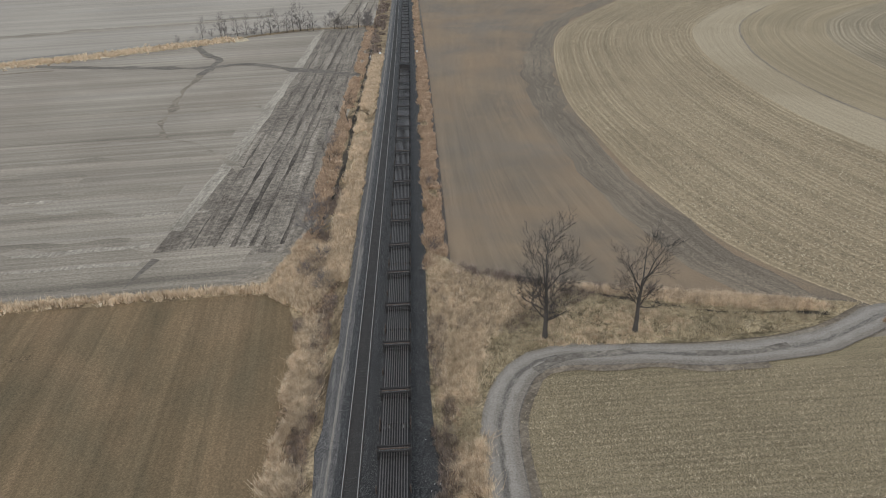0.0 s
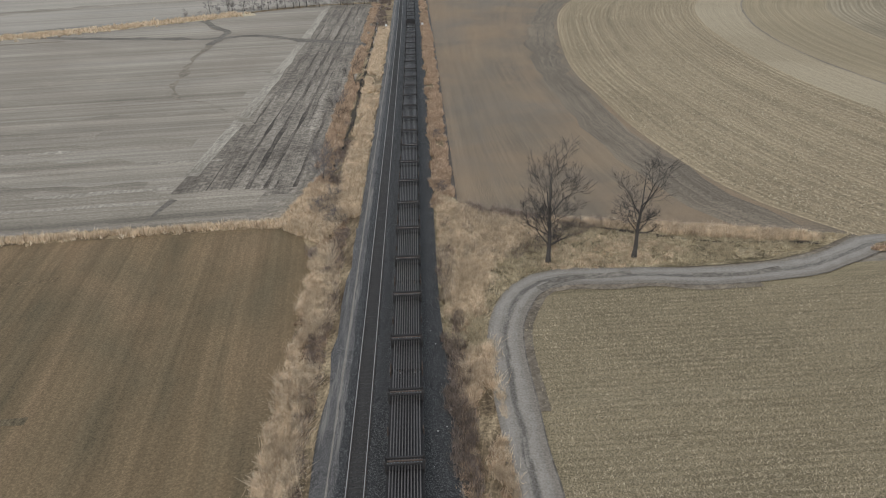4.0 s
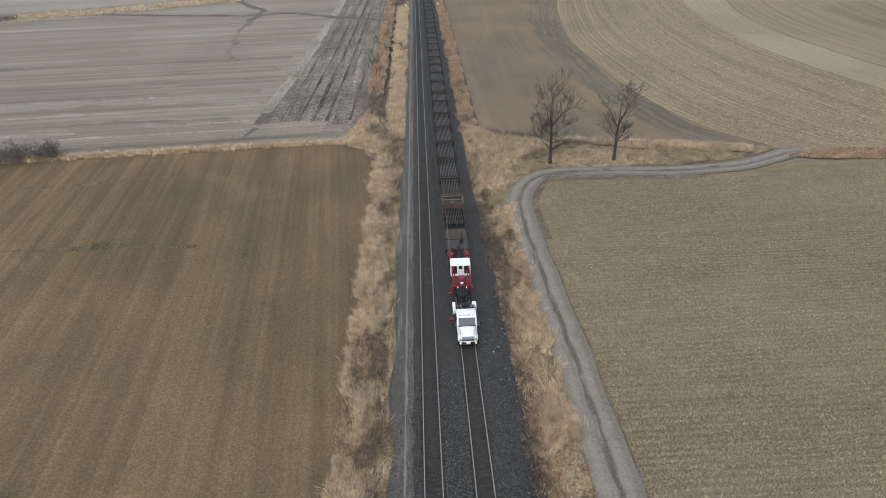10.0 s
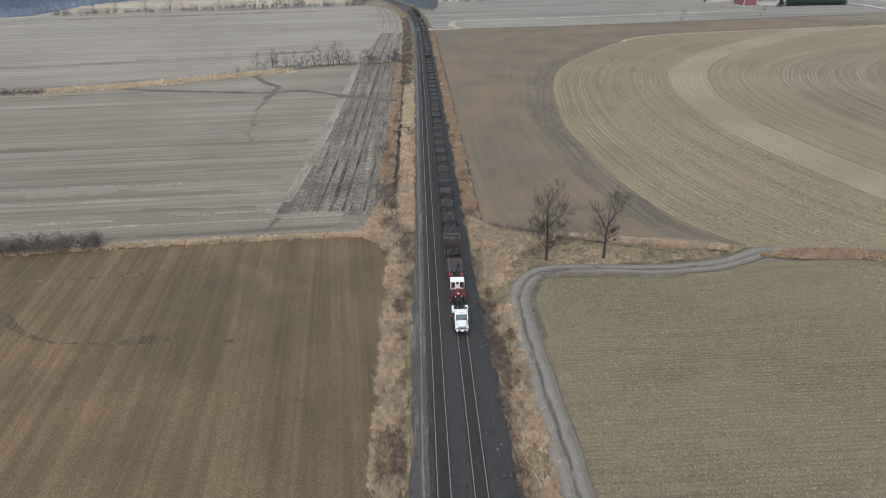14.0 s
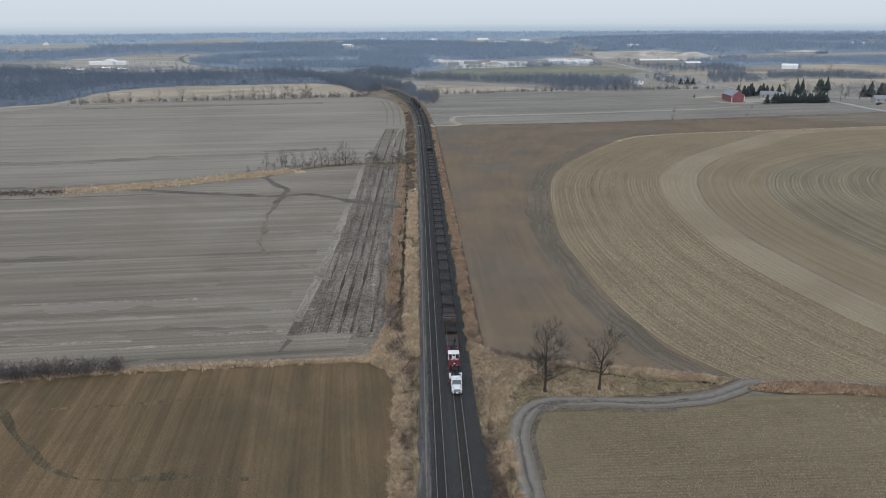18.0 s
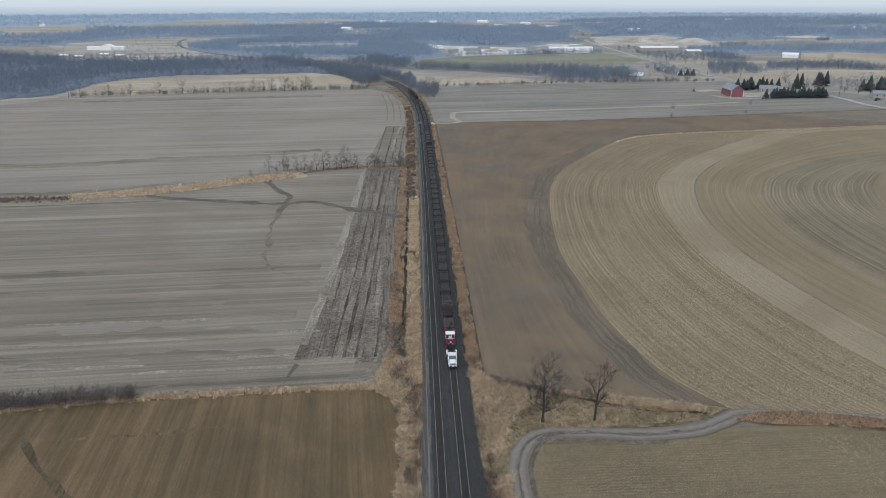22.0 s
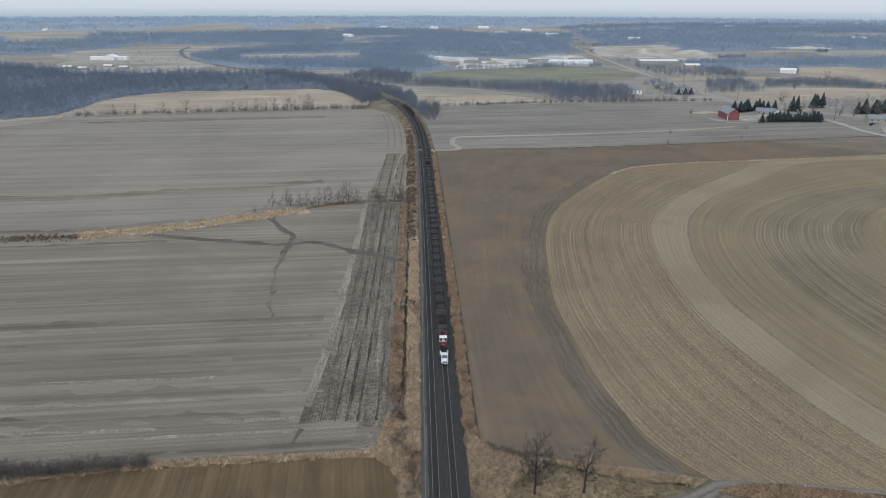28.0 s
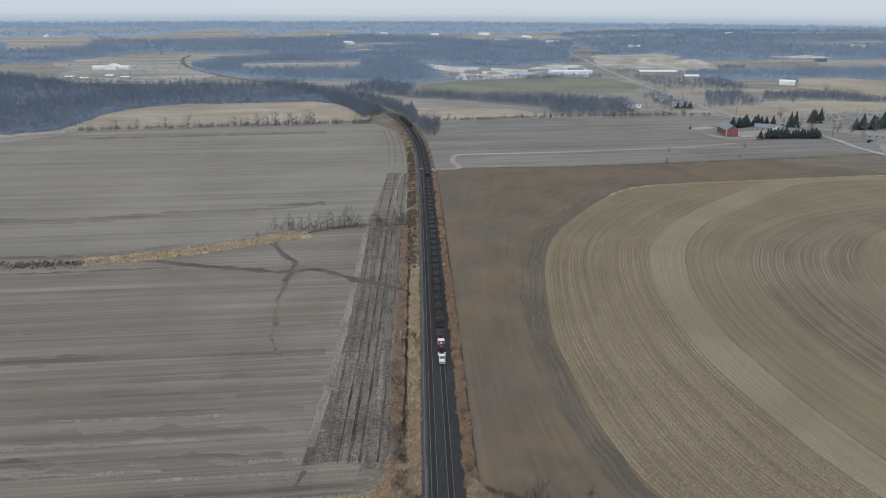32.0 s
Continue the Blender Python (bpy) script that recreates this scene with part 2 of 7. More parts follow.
M["greycorn"] = field_mat("grey_corn_stubble", (0.225, 0.19, 0.138), (0.272, 0.23, 0.167), (0.315, 0.268, 0.195), 90, 0.30, 0.02, 0.35, 0.02, 0.25, 2.4, 0.45, True, 0.7, 3.0, 2.0)
# Base colour lifted to carry the haze over this far field.
M["grey_r"] = field_mat("grey_far_field", (0.245, 0.232, 0.216), (0.29, 0.274, 0.252), (0.34, 0.316, 0.286), 8, 0.10, 0.04, 0.5, 0.012, 0.2, 1.6, 0.3, False, 0.5, 6.0, 0.0, (8, 0.035, 0.15, (0.185, 0.17, 0.155), (0.26, 0.247, 0.23), 0.5))
M["tan"] = field_mat("tan_far_field", (0.41, 0.355, 0.29), (0.475, 0.415, 0.34), (0.54, 0.48, 0.40), 8, 0.1, 0.05, 0.25, 0.012, 0.1)
# Paler, bluer copy of the tan field colour, with haze painted in.
M["tan_hazed"] = field_mat("hazed_distant_field", (0.36, 0.345, 0.325), (0.43, 0.41, 0.38), (0.53, 0.49, 0.445), 8, 0.03, 0.05, 0.5, 0.006, 0.2)
M["golden"] = field_mat("golden_dead_grass", (0.42, 0.36, 0.26), (0.50, 0.43, 0.315), (0.57, 0.495, 0.37), 8, 0.3, 0.2, 0.3, 0.05, 0.2, 1.5, 0.4)
M["green"] = field_mat("green_winter_wheat", (0.25, 0.262, 0.212), (0.285, 0.292, 0.235), (0.315, 0.315, 0.255), 8, 0.12, 0.05, 0.2, 0.012, 0.1)
M["verge"] = field_mat("verge_dead_grass", (0.10, 0.074, 0.05), (0.20, 0.153, 0.10), (0.36, 0.285, 0.19), 80, 0.8, 0.3, 0.4, 0.14, 0.3, 3.0, 0.6)
M["meadow"] = field_mat("dead_meadow_grass", (0.12, 0.10, 0.063), (0.215, 0.175, 0.115), (0.40, 0.33, 0.225), 10, 0.5, 0.35, 0.4, 0.16, 0.25, 2.6, 0.6)
M["dark"] = field_mat("wet_dark_soil", (0.128, 0.115, 0.102), (0.155, 0.14, 0.124), (0.19, 0.172, 0.153), 30, 0.3, 0.3, 0.3, 0.05)
M["faint"] = field_mat("damp_soil", (0.19, 0.165, 0.138), (0.22, 0.192, 0.16), (0.25, 0.218, 0.182), 30, 0.3, 0.3, 0.3, 0.05)
M["woodfloor"] = field_mat("wood_floor_litter", (0.23, 0.235, 0.25), (0.27, 0.275, 0.285), (0.31, 0.31, 0.31), 30, 0.05, 0.3, 0.3, 0.02)
M["scrub"] = field_mat("scrub_ground", (0.20, 0.18, 0.155), (0.25, 0.22, 0.185), (0.32, 0.27, 0.21), 30, 0.2, 0.3, 0.3, 0.05)
M["chalk"] = field_mat("white_gravel_yard", (0.34, 0.335, 0.33), (0.62, 0.62, 0.62), (0.95, 0.95, 0.95), 10, 0.08, 0.3, 0.6, 0.03)
M["sand"] = field_mat("pale_sand_yard", (0.42, 0.39, 0.35), (0.50, 0.47, 0.43), (0.6, 0.58, 0.55), 10, 0.03, 0.3, 0.3, 0.02)


def road_mat():
    """Gravel lane: two packed wheel ways, a dark broken middle, muddy sides."""
    k = Nodes("gravel_lane", 0.9, 0, 0.1)
    flat = k.co
    k.co = k.n.new("ShaderNodeUVMap").outputs[0]
    across = k.n.new("ShaderNodeSeparateXYZ")
    k.link(k.co, across.inputs[0])
    broad, fine = k.noise(0.45, 5, 0.6, flat), k.noise(5, 5, 0.75, flat)
    col = k.ramp(broad, [(0.3, (0.15, 0.131, 0.109)), (0.52, (0.20, 0.18, 0.154)), (0.7, (0.238, 0.216, 0.188))])
    wob = k.maths("MULTIPLY", k.maths("SUBTRACT", k.noise(0.35, 4, 0.7, k.mapped((1, 0.5, 1))), 0.5), 1.1)
    u = k.maths("ADD", across.outputs[0], wob)

    def rut(at, wide, lo, hi, scale):
        """A broken dark line along the lane."""
        near = k.maths("SUBTRACT", 1.6, k.maths("MULTIPLY", k.maths("ABSOLUTE", k.maths("SUBTRACT", u, at)), 1.6 / wide))
        broken = k.band(k.noise(scale, 5, 0.75, k.mapped((1.6, 0.25, 1))), lo, hi)
        return k.maths("MULTIPLY", k.maths("MINIMUM", k.maths("MAXIMUM", near, 0.0), 1.0), broken)

    col = k.mix(k.maths("MULTIPLY", rut(0.9, 0.45, 0.3, 0.5, 0.9), 0.5), col, (0.29, 0.262, 0.23))
    col = k.mix(k.maths("MULTIPLY", rut(2.6, 0.4, 0.3, 0.5, 1.1), 0.5), col, (0.28, 0.25, 0.215))
    col = k.mix(rut(1.95, 0.4, 0.36, 0.5, 0.8), col, (0.05, 0.043, 0.037))
    col = k.mix(k.maths("MULTIPLY", rut(1.3, 0.25, 0.52, 0.64, 0.7), 0.5), col, (0.09, 0.078, 0.066))
    side = k.maths("MAXIMUM", k.maths("MULTIPLY", k.maths("SUBTRACT", k.maths("ABSOLUTE", k.maths("SUBTRACT", u, 1.7)), 1.35), 2.4), 0.0)
    col = k.mix(k.maths("MINIMUM", side, 0.7), col, (0.13, 0.104, 0.08))
    col = k.mix(0.4, col, k.ramp(fine, [(0.36, (0.095, 0.085, 0.074)), (0.64, (0.30, 0.278, 0.25))]))
    k.colour(col)
    k.bump(fine, 0.5, 0.05)
    return k.mat


def ballast_mat(name, lo, mid, hi, pale=None):
    """Crushed stone: single stones, damp patches, and pale dust in lines along the track."""
    k = Nodes(name, 0.75, 0, 0.28)
    v = k.n.new("ShaderNodeTexVoronoi")
    v.inputs["Scale"].default_value = 15
    k.link(k.co, v.inputs["Vector"])
    broad = k.noise(0.3, 5, 0.6)
    col = k.ramp(v.outputs["Color"], [(0.1, lo), (0.55, mid), (0.92, hi)])
    col = k.mix(0.3, col, k.ramp(broad, [(0.3, lo), (0.7, mid)]))
    if pale:
        dust = k.noise(1.3, 4, 0.7, k.mapped((0.06, 1.0, 1), 90))
        col = k.mix(k.band(dust, 0.55, 0.70), col, pale)
    k.colour(col)
    k.bump(v.outputs["Distance"], 0.6, 0.06)
    return k.mat


M["road"] = road_mat()
M["ballast"] = ballast_mat("dark_ballast", (0.006, 0.006, 0.006), (0.028, 0.0275, 0.0275), (0.17, 0.168, 0.165))
M["gauge"] = ballast_mat("oil_stained_ballast", (0.008, 0.0075, 0.007), (0.027, 0.025, 0.0235), (0.10, 0.093, 0.085))
# The same stones far off: haze is painted in as a paler grey.
M["ballast_hazed"] = ballast_mat("hazed_far_ballast", (0.06, 0.062, 0.064), (0.12, 0.122, 0.124), (0.24, 0.24, 0.24))
M["ballast_l"] = ballast_mat("worn_grey_ballast", (0.022, 0.0205, 0.02), (0.074, 0.07, 0.068), (0.25, 0.238, 0.228), (0.19, 0.174, 0.155))
M["dust"] = ballast_mat("pale_dusty_stones", (0.10, 0.088, 0.075), (0.19, 0.17, 0.148), (0.32, 0.29, 0.255))
M["mud"] = ballast_mat("muddy_stones", (0.022, 0.018, 0.015), (0.062, 0.05, 0.041), (0.18, 0.145, 0.115), (0.11, 0.088, 0.068))
M["tie"] = plain("old_timber_tie", (0.046, 0.043, 0.041), 0.95, 0, 0.45, 2.0, 0.1)
M["rail"] = plain("rusty_rail_side", (0.12, 0.085, 0.065), 0.7, 0.3, 0.3)
M["railtop"] = plain("worn_rail_head", (0.30, 0.292, 0.282), 0.42, 0.65, 0.2)
M["steel_rail"] = plain("new_rail_string", (0.115, 0.106, 0.102), 0.5, 0.3, 0.3)
M["car"] = plain("weathered_black_steel", (0.027, 0.025, 0.025), 0.8, 0.1, 0.4)
M["rust"] = plain("rusty_brown_steel", (0.078, 0.058, 0.048), 0.85, 0.1, 0.45)
M["deck"] = plain("worn_steel_deck", (0.062, 0.057, 0.057), 0.75, 0.2, 0.4)
M["dull_rail"] = plain("dark_rail_ends", (0.075, 0.069, 0.066), 0.6, 0.2, 0.35)
M["pole_white"] = plain("pale_galvanised_steel", (0.22, 0.21, 0.205), 0.6, 0.2, 0.3)
M["white"] = plain("white_truck_paint", (0.80, 0.82, 0.83), 0.35, 0, 0.06)
M["red"] = plain("red_machine_paint", (0.21, 0.011, 0.026), 0.45, 0, 0.3)
M["black"] = plain("black_rubber_and_grease", (0.018, 0.018, 0.02), 0.8, 0, 0.3)
# Windscreen glass: grey-teal of the reflected sky put into the base colour.
M["screen"] = plain("sky_toned_windscreen", (0.075, 0.105, 0.112), 0.06, 0, 0.1, 3, 0.8)
M["grille"] = plain("grey_blue_grille", (0.22, 0.25, 0.30), 0.4, 0.5, 0.3)
M["ice"] = plain("dull_white_ice", (0.72, 0.74, 0.76), 0.45, 0, 0.2)
M["stone"] = plain("pale_grey_stone", (0.42, 0.41, 0.39), 0.9, 0, 0.3)
M["glass"] = plain("dark_cab_glass", (0.02, 0.025, 0.03), 0.08, 0, 0.1, 3, 0.6)
M["chrome"] = plain("chrome_bumper", (0.5, 0.5, 0.5), 0.2, 0.9, 0.1)
M["bark"] = plain("grey_brown_bark", (0.072, 0.065, 0.06), 0.95, 0, 0.4, 6, 0.1)
M["twig"] = plain("bare_twigs", (0.185, 0.168, 0.16), 0.95, 0, 0.3, 4, 0.1)


# ---- mesh helpers ----
from mathutils.geometry import tessellate_polygon


def part(name, bm, material, parent=None, label="", smooth=False):
    me = bpy.data.meshes.new(name)
    bm.to_mesh(me)
    bm.free()
    me.materials.append(material)
    if smooth:
        for p in me.polygons:
            p.use_smooth = True
    ob = new(name, me)
    if parent is not None:
        ob.parent = parent
    if label:
        ob["label"] = label
    return ob


def raw(name, verts, faces, material, parent=None):
    me = bpy.data.meshes.new(name)
    me.from_pydata(verts, [], faces)
    me.materials.append(material)
    ob = new(name, me)
    if parent is not None:
        ob.parent = parent
    return ob


def box(bm, x0, x1, y0, y1, z0, z1, bevel=0.0, taper=0.0):
    """A box, bevelled by chamfering, taper narrows its top in x."""
    t = taper
    pts = [(x0, y0, z0), (x1, y0, z0), (x1, y1, z0), (x0, y1, z0), (x0 + t, y0, z1), (x1 - t, y0, z1), (x1 - t, y1, z1), (x0 + t, y1, z1)]
    vs = [bm.verts.new(p) for p in pts]
    fs = [bm.faces.new([vs[i] for i in f]) for f in ((3, 2, 1, 0), (4, 5, 6, 7), (0, 1, 5, 4), (1, 2, 6, 5), (2, 3, 7, 6), (3, 0, 4, 7))]
    if bevel:
        es = list({e for f in fs for e in f.edges})
        bmesh.ops.bevel(bm, geom=es, offset=bevel, segments=1, affect="EDGES", profile=0.5)
    return bm


def tube(bm, a, b, r0, r1=None, n=8, caps=True):
    """A tapered tube from a to b."""
    a, b = Vector(a), Vector(b)
    r1 = r0 if r1 is None else r1
    m = (b - a).to_track_quat("Z", "Y").to_matrix()
    rings = []
    for p, r in ((a, r0), (b, r1)):
        rings.append([bm.verts.new(p + m @ Vector((r * math.cos(2 * math.pi * i / n), r * math.sin(2 * math.pi * i / n), 0))) for i in range(n)])
    for i in range(n):
        bm.faces.new((rings[0][i], rings[0][(i + 1) % n], rings[1][(i + 1) % n], rings[1][i]))
    if caps:
        bm.faces.new(rings[0][::-1])
        bm.faces.new(rings[1])
    return bm


def prism(bm, profile, x0, x1):
    """A (y, z) outline, extruded across x."""
    a = [bm.verts.new((x0, y, z)) for y, z in profile]
    b = [bm.verts.new((x1, y, z)) for y, z in profile]
    n = len(profile)
    bm.faces.new(a)
    bm.faces.new(b[::-1])
    for i in range(n):
        bm.faces.new((a[i], b[i], b[(i + 1) % n], a[(i + 1) % n]))
    bmesh.ops.recalc_face_normals(bm, faces=bm.faces[:])
    return bm


def spline(points, step=6.0, closed=False):
    """Catmull-Rom through a few plan points."""
    pts = [Vector(p) for p in points]
    n = len(pts)
    out = []
    for i in range(n if closed else n - 1):
        if closed:
            p0, p1, p2, p3 = (pts[(i + k - 1) % n] for k in range(4))
        else:
            p0, p1, p2, p3 = pts[max(i - 1, 0)], pts[i], pts[i + 1], pts[min(i + 2, n - 1)]
        k = max(1, int((p2 - p1).length / step))
        for j in range(k):
            u = j / k
            out.append(0.5 * ((2 * p1) + (p2 - p0) * u + (2 * p0 - 5 * p1 + 4 * p2 - p3) * u * u + (3 * p1 - 3 * p2 + p3 - p0) * u ** 3))
    if not closed:
        out.append(pts[-1])
    return out


def sheet(name, outline, z, material, label, category="field"):
    """One flat piece of ground, given by its outline."""
    pts = [Vector((p[0], p[1], 0)) for p in outline]
    faces = []
    for a, b, c in tessellate_polygon([pts]):
        faces.append((a, b, c) if (pts[b] - pts[a]).cross(pts[c] - pts[a]).z > 0 else (a, c, b))
    return tagged(raw(name, [(p.x, p.y, z) for p in pts], faces, material), label, category, kind="structure")


def ribbon(name, line, w0, w1, z, material, label, category="road", kind="structure", wob=0.0):
    """A band along a plan line, from w0 to w1 metres on its right side."""
    verts, faces = [], []
    for i, p in enumerate(line):
        a, b = line[max(i - 1, 0)], line[min(i + 1, len(line) - 1)]
        d = (b - a).normalized()
        nrm = Vector((d.y, -d.x))
        wa, wb = wob * noise.noise((p.x * 0.15, p.y * 0.15, 1.0)), wob * noise.noise((p.x * 0.15, p.y * 0.15, 7.0))
        for w in (w0 + wa, w1 + wb):
            q = p + nrm * w
            verts.append((q.x, q.y, z))
        if i:
            faces.append((2 * i - 2, 2 * i - 1, 2 * i + 1, 2 * i))
    ob = raw(name, verts, faces, material)
    layer, v = ob.data.uv_layers.new(name="way"), [0.0]
    for p, q in zip(line, line[1:]):
        v.append(v[-1] + (q - p).length)
    for lp in ob.data.loops:
        layer.data[lp.index].uv = ((lp.vertex_index % 2) * (w1 - w0), v[lp.vertex_index // 2])
    return tagged(ob, label, category, kind=kind)


# ---- the lie of the land: x east, y along the railway, fields at z = -0.4 ----
Z = -0.40
ROAD = 0.03


def big_ground():
    n = 48
    vs, fs = [(0, 600, Z - 0.1)], []
    for r in (400, 1200, 2600, 4900):
        for i in range(n):
            a = 2 * math.pi * i / n
            vs.append((r * math.cos(a), 600 + r * math.sin(a), Z - 0.1))
    for i in range(n):
        fs.append((0, 1 + i, 1 + (i + 1) % n))
    for k in range(3):
        for i in range(n):
            a, b = 1 + k * n + i, 1 + k * n + (i + 1) % n
            fs.append((a, a + n, b + n, b))
    tagged(raw("ground", vs, fs, M["land"]), "flat winter farmland with bare soil reaching to the horizon", "ground", kind="structure")


big_ground()

# the double track: straight, then a long curve to the left
CENTRE = spline([(2.1, -260), (2.05, -100), (2.0, 60), (2.0, 160), (1.9, 240), (1.4, 340), (0.5, 430), (-1.5, 495), (-5.5, 555), (-16, 634), (-34, 711), (-68, 800), (-110, 885), (-193, 985), (-320, 1118), (-437, 1295), (-515, 1500), (-540, 1640)], 8.0)
ARC = [0.0]
for a, b in zip(CENTRE, CENTRE[1:]):
    ARC.append(ARC[-1] + (b - a).length)
S0 = 260.0  # arc length at y = 0


def along(s, off=0.0):
    """Place and heading on the line, s metres from y = 0, off metres to its right."""
    s = s + S0
    i = 0
    while i < len(ARC) - 2 and ARC[i + 1] < s:
        i += 1
    u = (s - ARC[i]) / (ARC[i + 1] - ARC[i])
    p = CENTRE[i].lerp(CENTRE[i + 1], u)
    d0 = (CENTRE[i + 1] - CENTRE[max(i - 1, 0)]).normalized()
    d1 = (CENTRE[min(i + 2, len(CENTRE) - 1)] - CENTRE[i]).normalized()
    d = d0.lerp(d1, u).normalized()
    return p + Vector((d.y, -d.x)) * off, math.degrees(math.atan2(-d.x, d.y))


# fields
def even(line, n):
    """n points at even steps along a plan line."""
    acc = [0.0]
    for a, b in zip(line, line[1:]):
        acc.append(acc[-1] + (b - a).length)
    out, i = [], 0
    for k in range(n):
        s = acc[-1] * k / (n - 1)
        while i < len(acc) - 2 and acc[i + 1] < s:
            i += 1
        out.append(line[i].lerp(line[i + 1], (s - acc[i]) / max(1e-6, acc[i + 1] - acc[i])))
    return out


def loft(name, la, lb, z, material, label, n=90, m=8):
    """A field between two plan lines; its rows follow them."""
    la, lb = even(la, n), even(lb, n)
    verts, uvs, faces = [], [], []
    v = 0.0
    for i in range(n):
        if i:
            v += ((la[i] - la[i - 1]).length + (lb[i] - lb[i - 1]).length) / 2
        for j in range(m + 1):
            p = la[i].lerp(lb[i], j / m)
            verts.append((p.x, p.y, z))
            uvs.append((j / m * 60.0, v))
        if i:
            for j in range(m):
                a = (i - 1) * (m + 1) + j
                faces.append((a, a + 1, a + m + 2, a + m + 1))
    ob = raw(name, verts, faces, material)
    layer = ob.data.uv_layers.new(name="rows")
    for lp in ob.data.loops:
        layer.data[lp.index].uv = uvs[lp.vertex_index]
    return tagged(ob, label, "field", kind="structure")


R0 = spline([(7.5, 70), (7.5, 150), (7.5, 240), (7, 340), (6.5, 400), (8, 436), (60, 439), (106, 441), (196, 453), (270, 466)], 5)
R1 = spline([(63, 71), (56, 81), (51.5, 93), (47.5, 117), (46.3, 140), (46, 175), (53.5, 231), (63, 269), (81, 307), (118, 361), (151, 384), (243, 399), (331, 411), (420, 420)], 5)
R2 = spline([(128, 50), (110, 79), (101, 108), (95, 147), (96, 187), (102, 229), (115, 268), (144, 311), (194, 359), (243, 397), (331, 408), (420, 417)], 5)
RF = spline([(135, 52), (121, 90), (114, 119), (110, 150), (109.5, 182), (116, 222), (133, 268), (162, 308), (213, 352), (258, 388), (340, 402), (420, 411)], 5)
R3 = spline([(170, 45), (152, 95), (142, 128), (139, 150), (138, 181), (145, 222), (156.5, 250), (175, 276), (221, 310), (278, 332), (340, 352), (420, 365)], 5)
R4 = spline([(225, 30), (200, 100), (190, 160), (191.5, 202), (198.6, 227), (215, 257), (249, 288), (330, 320), (420, 345)], 5)
R5 = spline([(430, 20), (300, 60), (290, 150), (300, 200), (330, 240), (400, 280), (430, 300)], 5)
P = lambda *pts: [Vector(p) for p in pts]
sheet("field_headland_east", P((7, 60), (7, 436), (106, 441), (196, 453), (380, 485), (520, 500), (520, 20), (75, 62)), Z - 0.02, M["headland"], "bare brown soil headland round the contour field")
loft("field_brown_east", R0, R1[:-14], Z, M["brown_r"], "bare red-brown ploughed soil beside the railway", 110, 10)
loft("field_corn_contour", R1, R2, Z + 0.02, M["corn2"], "curved band of pale corn stubble")
loft("field_pale_contour", R2, RF, Z + 0.028, M["palestub"], "narrow pale strip along the stubble band")
loft("field_smooth_contour", RF, R3, Z + 0.03, M["smooth"], "curved band of smooth tan stubble")
loft("field_grey_contour", R3, R4, Z + 0.04, M["greycorn"], "inner curved band of greyish corn stubble")
loft("field_inner_contour", R4, R5, Z + 0.05, M["smooth"], "innermost curved band of smooth tan stubble")
sheet("field_corn_south", P((14, -200), (14, 60), (22, 63), (80, 65), (180, 48), (420, 15), (420, -200)), Z + 0.06, M["corn"], "wide field of yellow-grey corn stubble")
sheet("field_pale_west", P((-420, 60), (-30, 84), (-6, 84), (-8, 300), (-40, 299), (-76, 292), (-94, 281), (-157, 254), (-199, 250), (-420, 235)), Z, M["pale"], "pale grey harvested field with faint rows")
sheet("field_tilled_west", P((-34.6, 96), (-31, 93.6), (-27, 95), (-22, 93), (-17, 94.4), (-13, 94), (-11.6, 104), (-11, 200), (-10.5, 297), (-20, 300), (-30, 296), (-30, 237), (-31.6, 150)), Z + 0.02, M["tilled"], "strip of dark tilled soil with wheel ruts")
sheet("field_pale_far_west", P((-420, 240), (-199, 255), (-157, 258), (-94, 285), (-76, 295), (-9, 305), (-8, 440), (-14, 520), (-26, 600), (-48, 641), (-190, 615), (-318, 588), (-420, 470)), Z + 0.01, M["pale_far"], "second pale grey harvested field behind the hedge")
sheet("field_tilled_far_west", P((-31, 306), (-12, 306), (-11, 425), (-25, 425)), Z + 0.03, M["paledark"], "strip of dark tilled soil beyond the hedge")
sheet("field_brown_southwest", P((-420, -200), (-7.4, -200), (-7.4, 64), (-8.2, 72), (-10.2, 78), (-14, 82.2), (-34, 82.2), (-75, 79.6), (-98, 75), (-420, 52)), Z + 0.03, M["brown_l"], "bare brown soil field with wheel streaks")
sheet("field_grey_east", P((9, 440), (106, 444), (196, 456), (380, 488), (420, 560), (330, 690), (155, 678), (17, 652), (4, 560)), Z + 0.02, M["grey_r"], "grey-brown harvested field beyond the hedge line")
sheet("field_tan_northwest", spline([(-322, 604), (-190, 628), (-57, 660), (-75, 730), (-129, 805), (-250, 770), (-334, 733)], 30, True), Z + 0.05, M["tan"], "tan grass field among woods")
sheet("field_tan_north", P((-6, 670), (20, 664), (145, 690), (102, 746), (-8, 756)), Z + 0.05, M["tan"], "tan stubble field behind the tree line")
sheet("field_green_north", P((-20, 880), (3, 998), (57, 1050), (127, 1078), (310, 1114), (335, 987), (300, 915), (183, 892), (75, 868)), Z + 0.05, M["green"], "dull green winter wheat field")
sheet("field_tan_west", P((-420, 540), (-330, 590), (-345, 620), (-440, 590)), Z + 0.06, M["tan"], "tan grass corner beside the wood")
